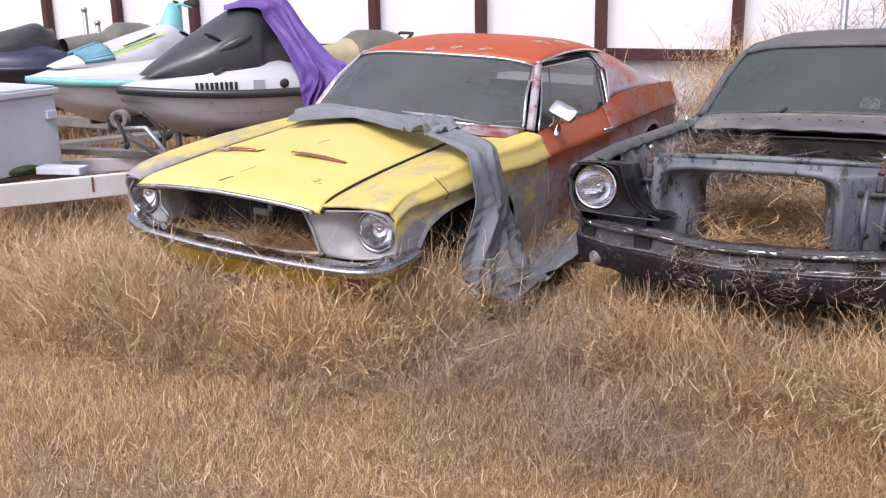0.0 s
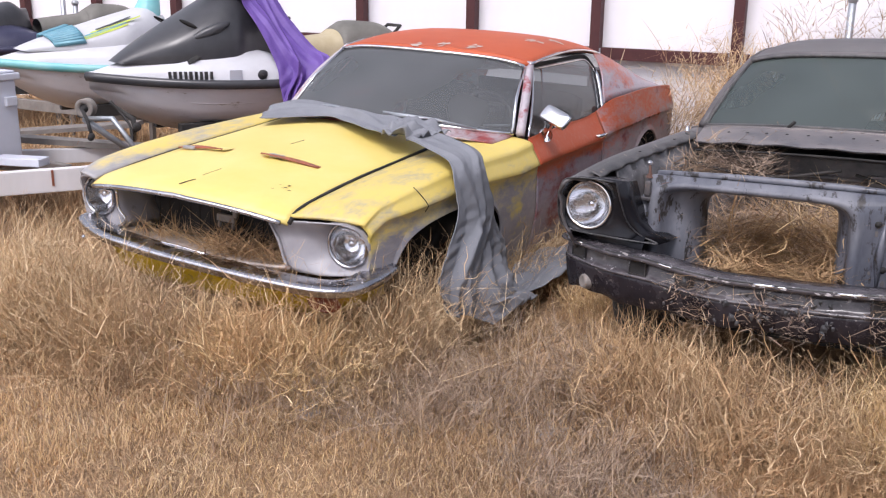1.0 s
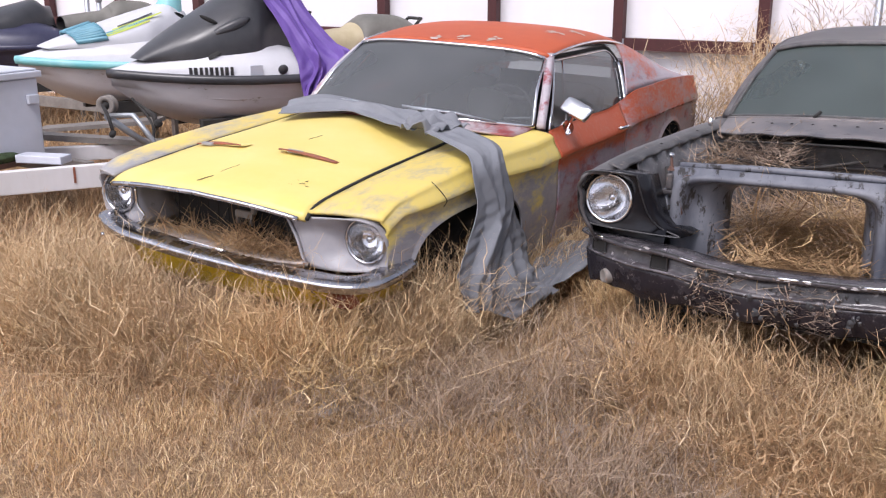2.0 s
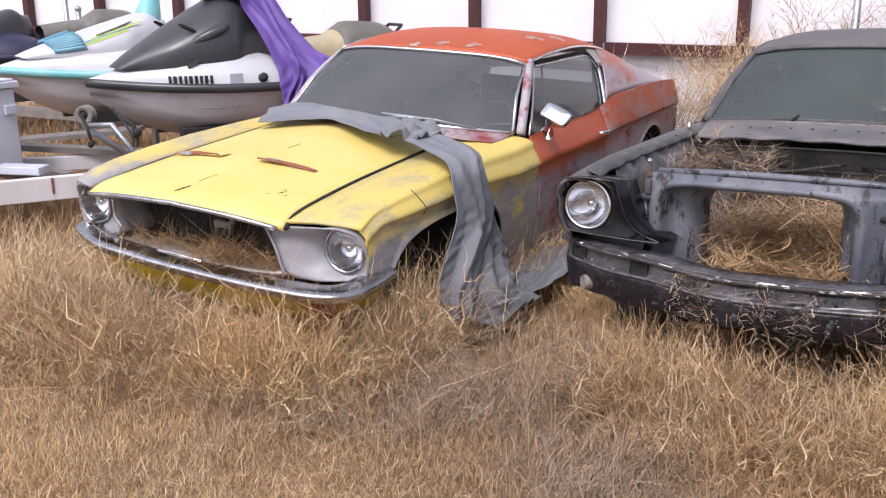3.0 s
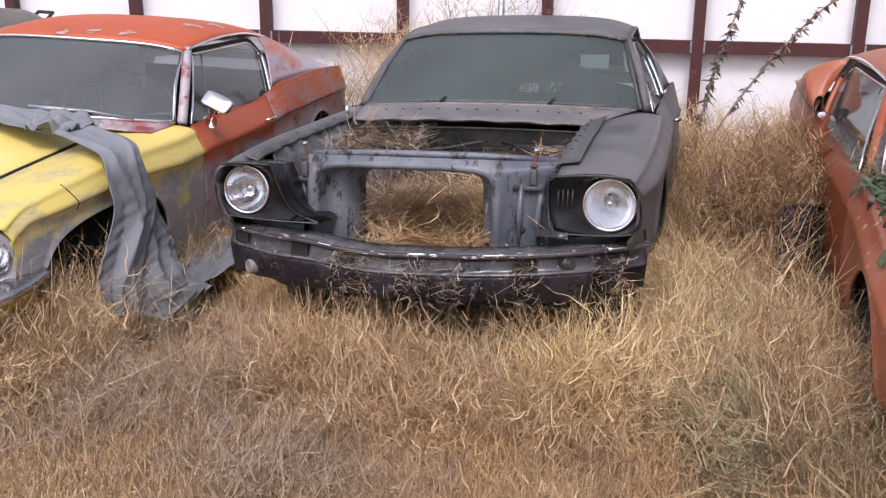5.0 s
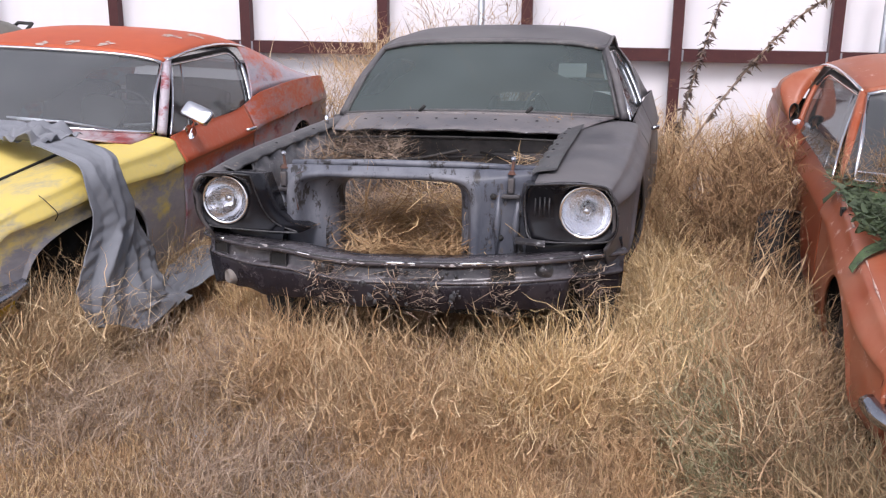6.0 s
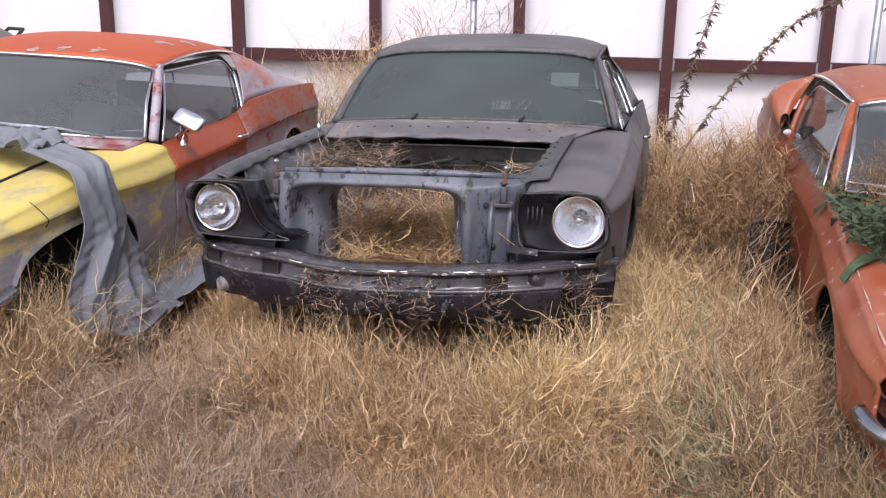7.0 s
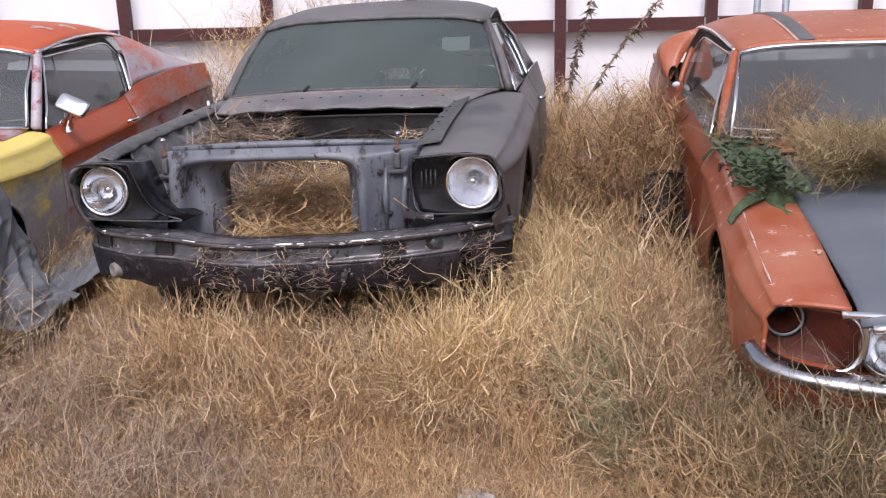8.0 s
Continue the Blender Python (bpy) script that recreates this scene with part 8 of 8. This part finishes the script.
fringe("dry weed before the scrap panel", pose(0, 0, 0), [(1.35, 1.30, 0), (1.52, 1.22, 0), (1.62, 1.30, 0)], 500, (0.25, 0.5), M["rust_weed"], 105, 0.05, 0.004)
fringe("tall straw hiding the orange wheel arch", OM, [(-1.02, 0.30, 0), (-1.04, 0.8, 0), (-1.04, 1.3, 0), (-1.02, 1.9, 0)], 2400, (0.34, 0.58), M["brown_weed"], 103, 0.06, 0.004)
fringe("pale straw hiding the orange wheel arch", OM, [(-1.02, 0.30, 0), (-1.04, 0.8, 0), (-1.04, 1.3, 0)], 1500, (0.34, 0.56), M["pale_straw"], 106, 0.06, 0.004)
fringe("grey-green grass along the orange fender", OM, [(-1.16, 0.2, 0), (-1.2, 0.8, 0), (-1.2, 1.6, 0)], 2600, (0.22, 0.42), M["green_grass"], 104, 0.10, 0.004)
grass_field("dry_grass", 20000, (-7.0, 6.0, -6.5, -2.25), M["grass"], 95, 0.04, 0.11, 0.008, 0.3, "short dry grass in the open yard", near=False)
rngw = np.random.default_rng(97)
nw = 420
bw = np.stack([rngw.uniform(-0.36, 0.40, nw), rngw.uniform(0.02, 0.16, nw), np.full(nw, 0.475)], 1)
bw = bw[(np.sin(21 * bw[:, 0] + 1) > -0.1) | (bw[:, 0] > 0.15)]
nw = len(bw)
weeds = strands("dry_weed_sprigs", bw, rngw.uniform(0, 6.28, nw), rngw.uniform(0.5, 0.98, nw), rngw.uniform(0.04, 0.20, nw), np.full(nw, 0.004), rngw.uniform(0, 0.5, nw), M["brown_weed"], 4, rngw.normal(0, 0.4, nw), seed=97)
weeds.matrix_world = YM
tagged(weeds, "dry weed sprigs standing in the grille mouth", "straw", kind="stuff")
grass_field("dry_grass", 16000, (-10.5, -3.7, 2.1, 5.2), M["grass"], 98, 0.10, 0.30, 0.009, 0.3, "dry grass between the trailer and the fence", near=False)
grass_field("green_grass", 8000, (0.98, 1.75, -0.5, 1.1), M["green_grass"], 99, 0.06, 0.20, 0.004, 0.4, "grey-green grass before the orange fender", near=False)
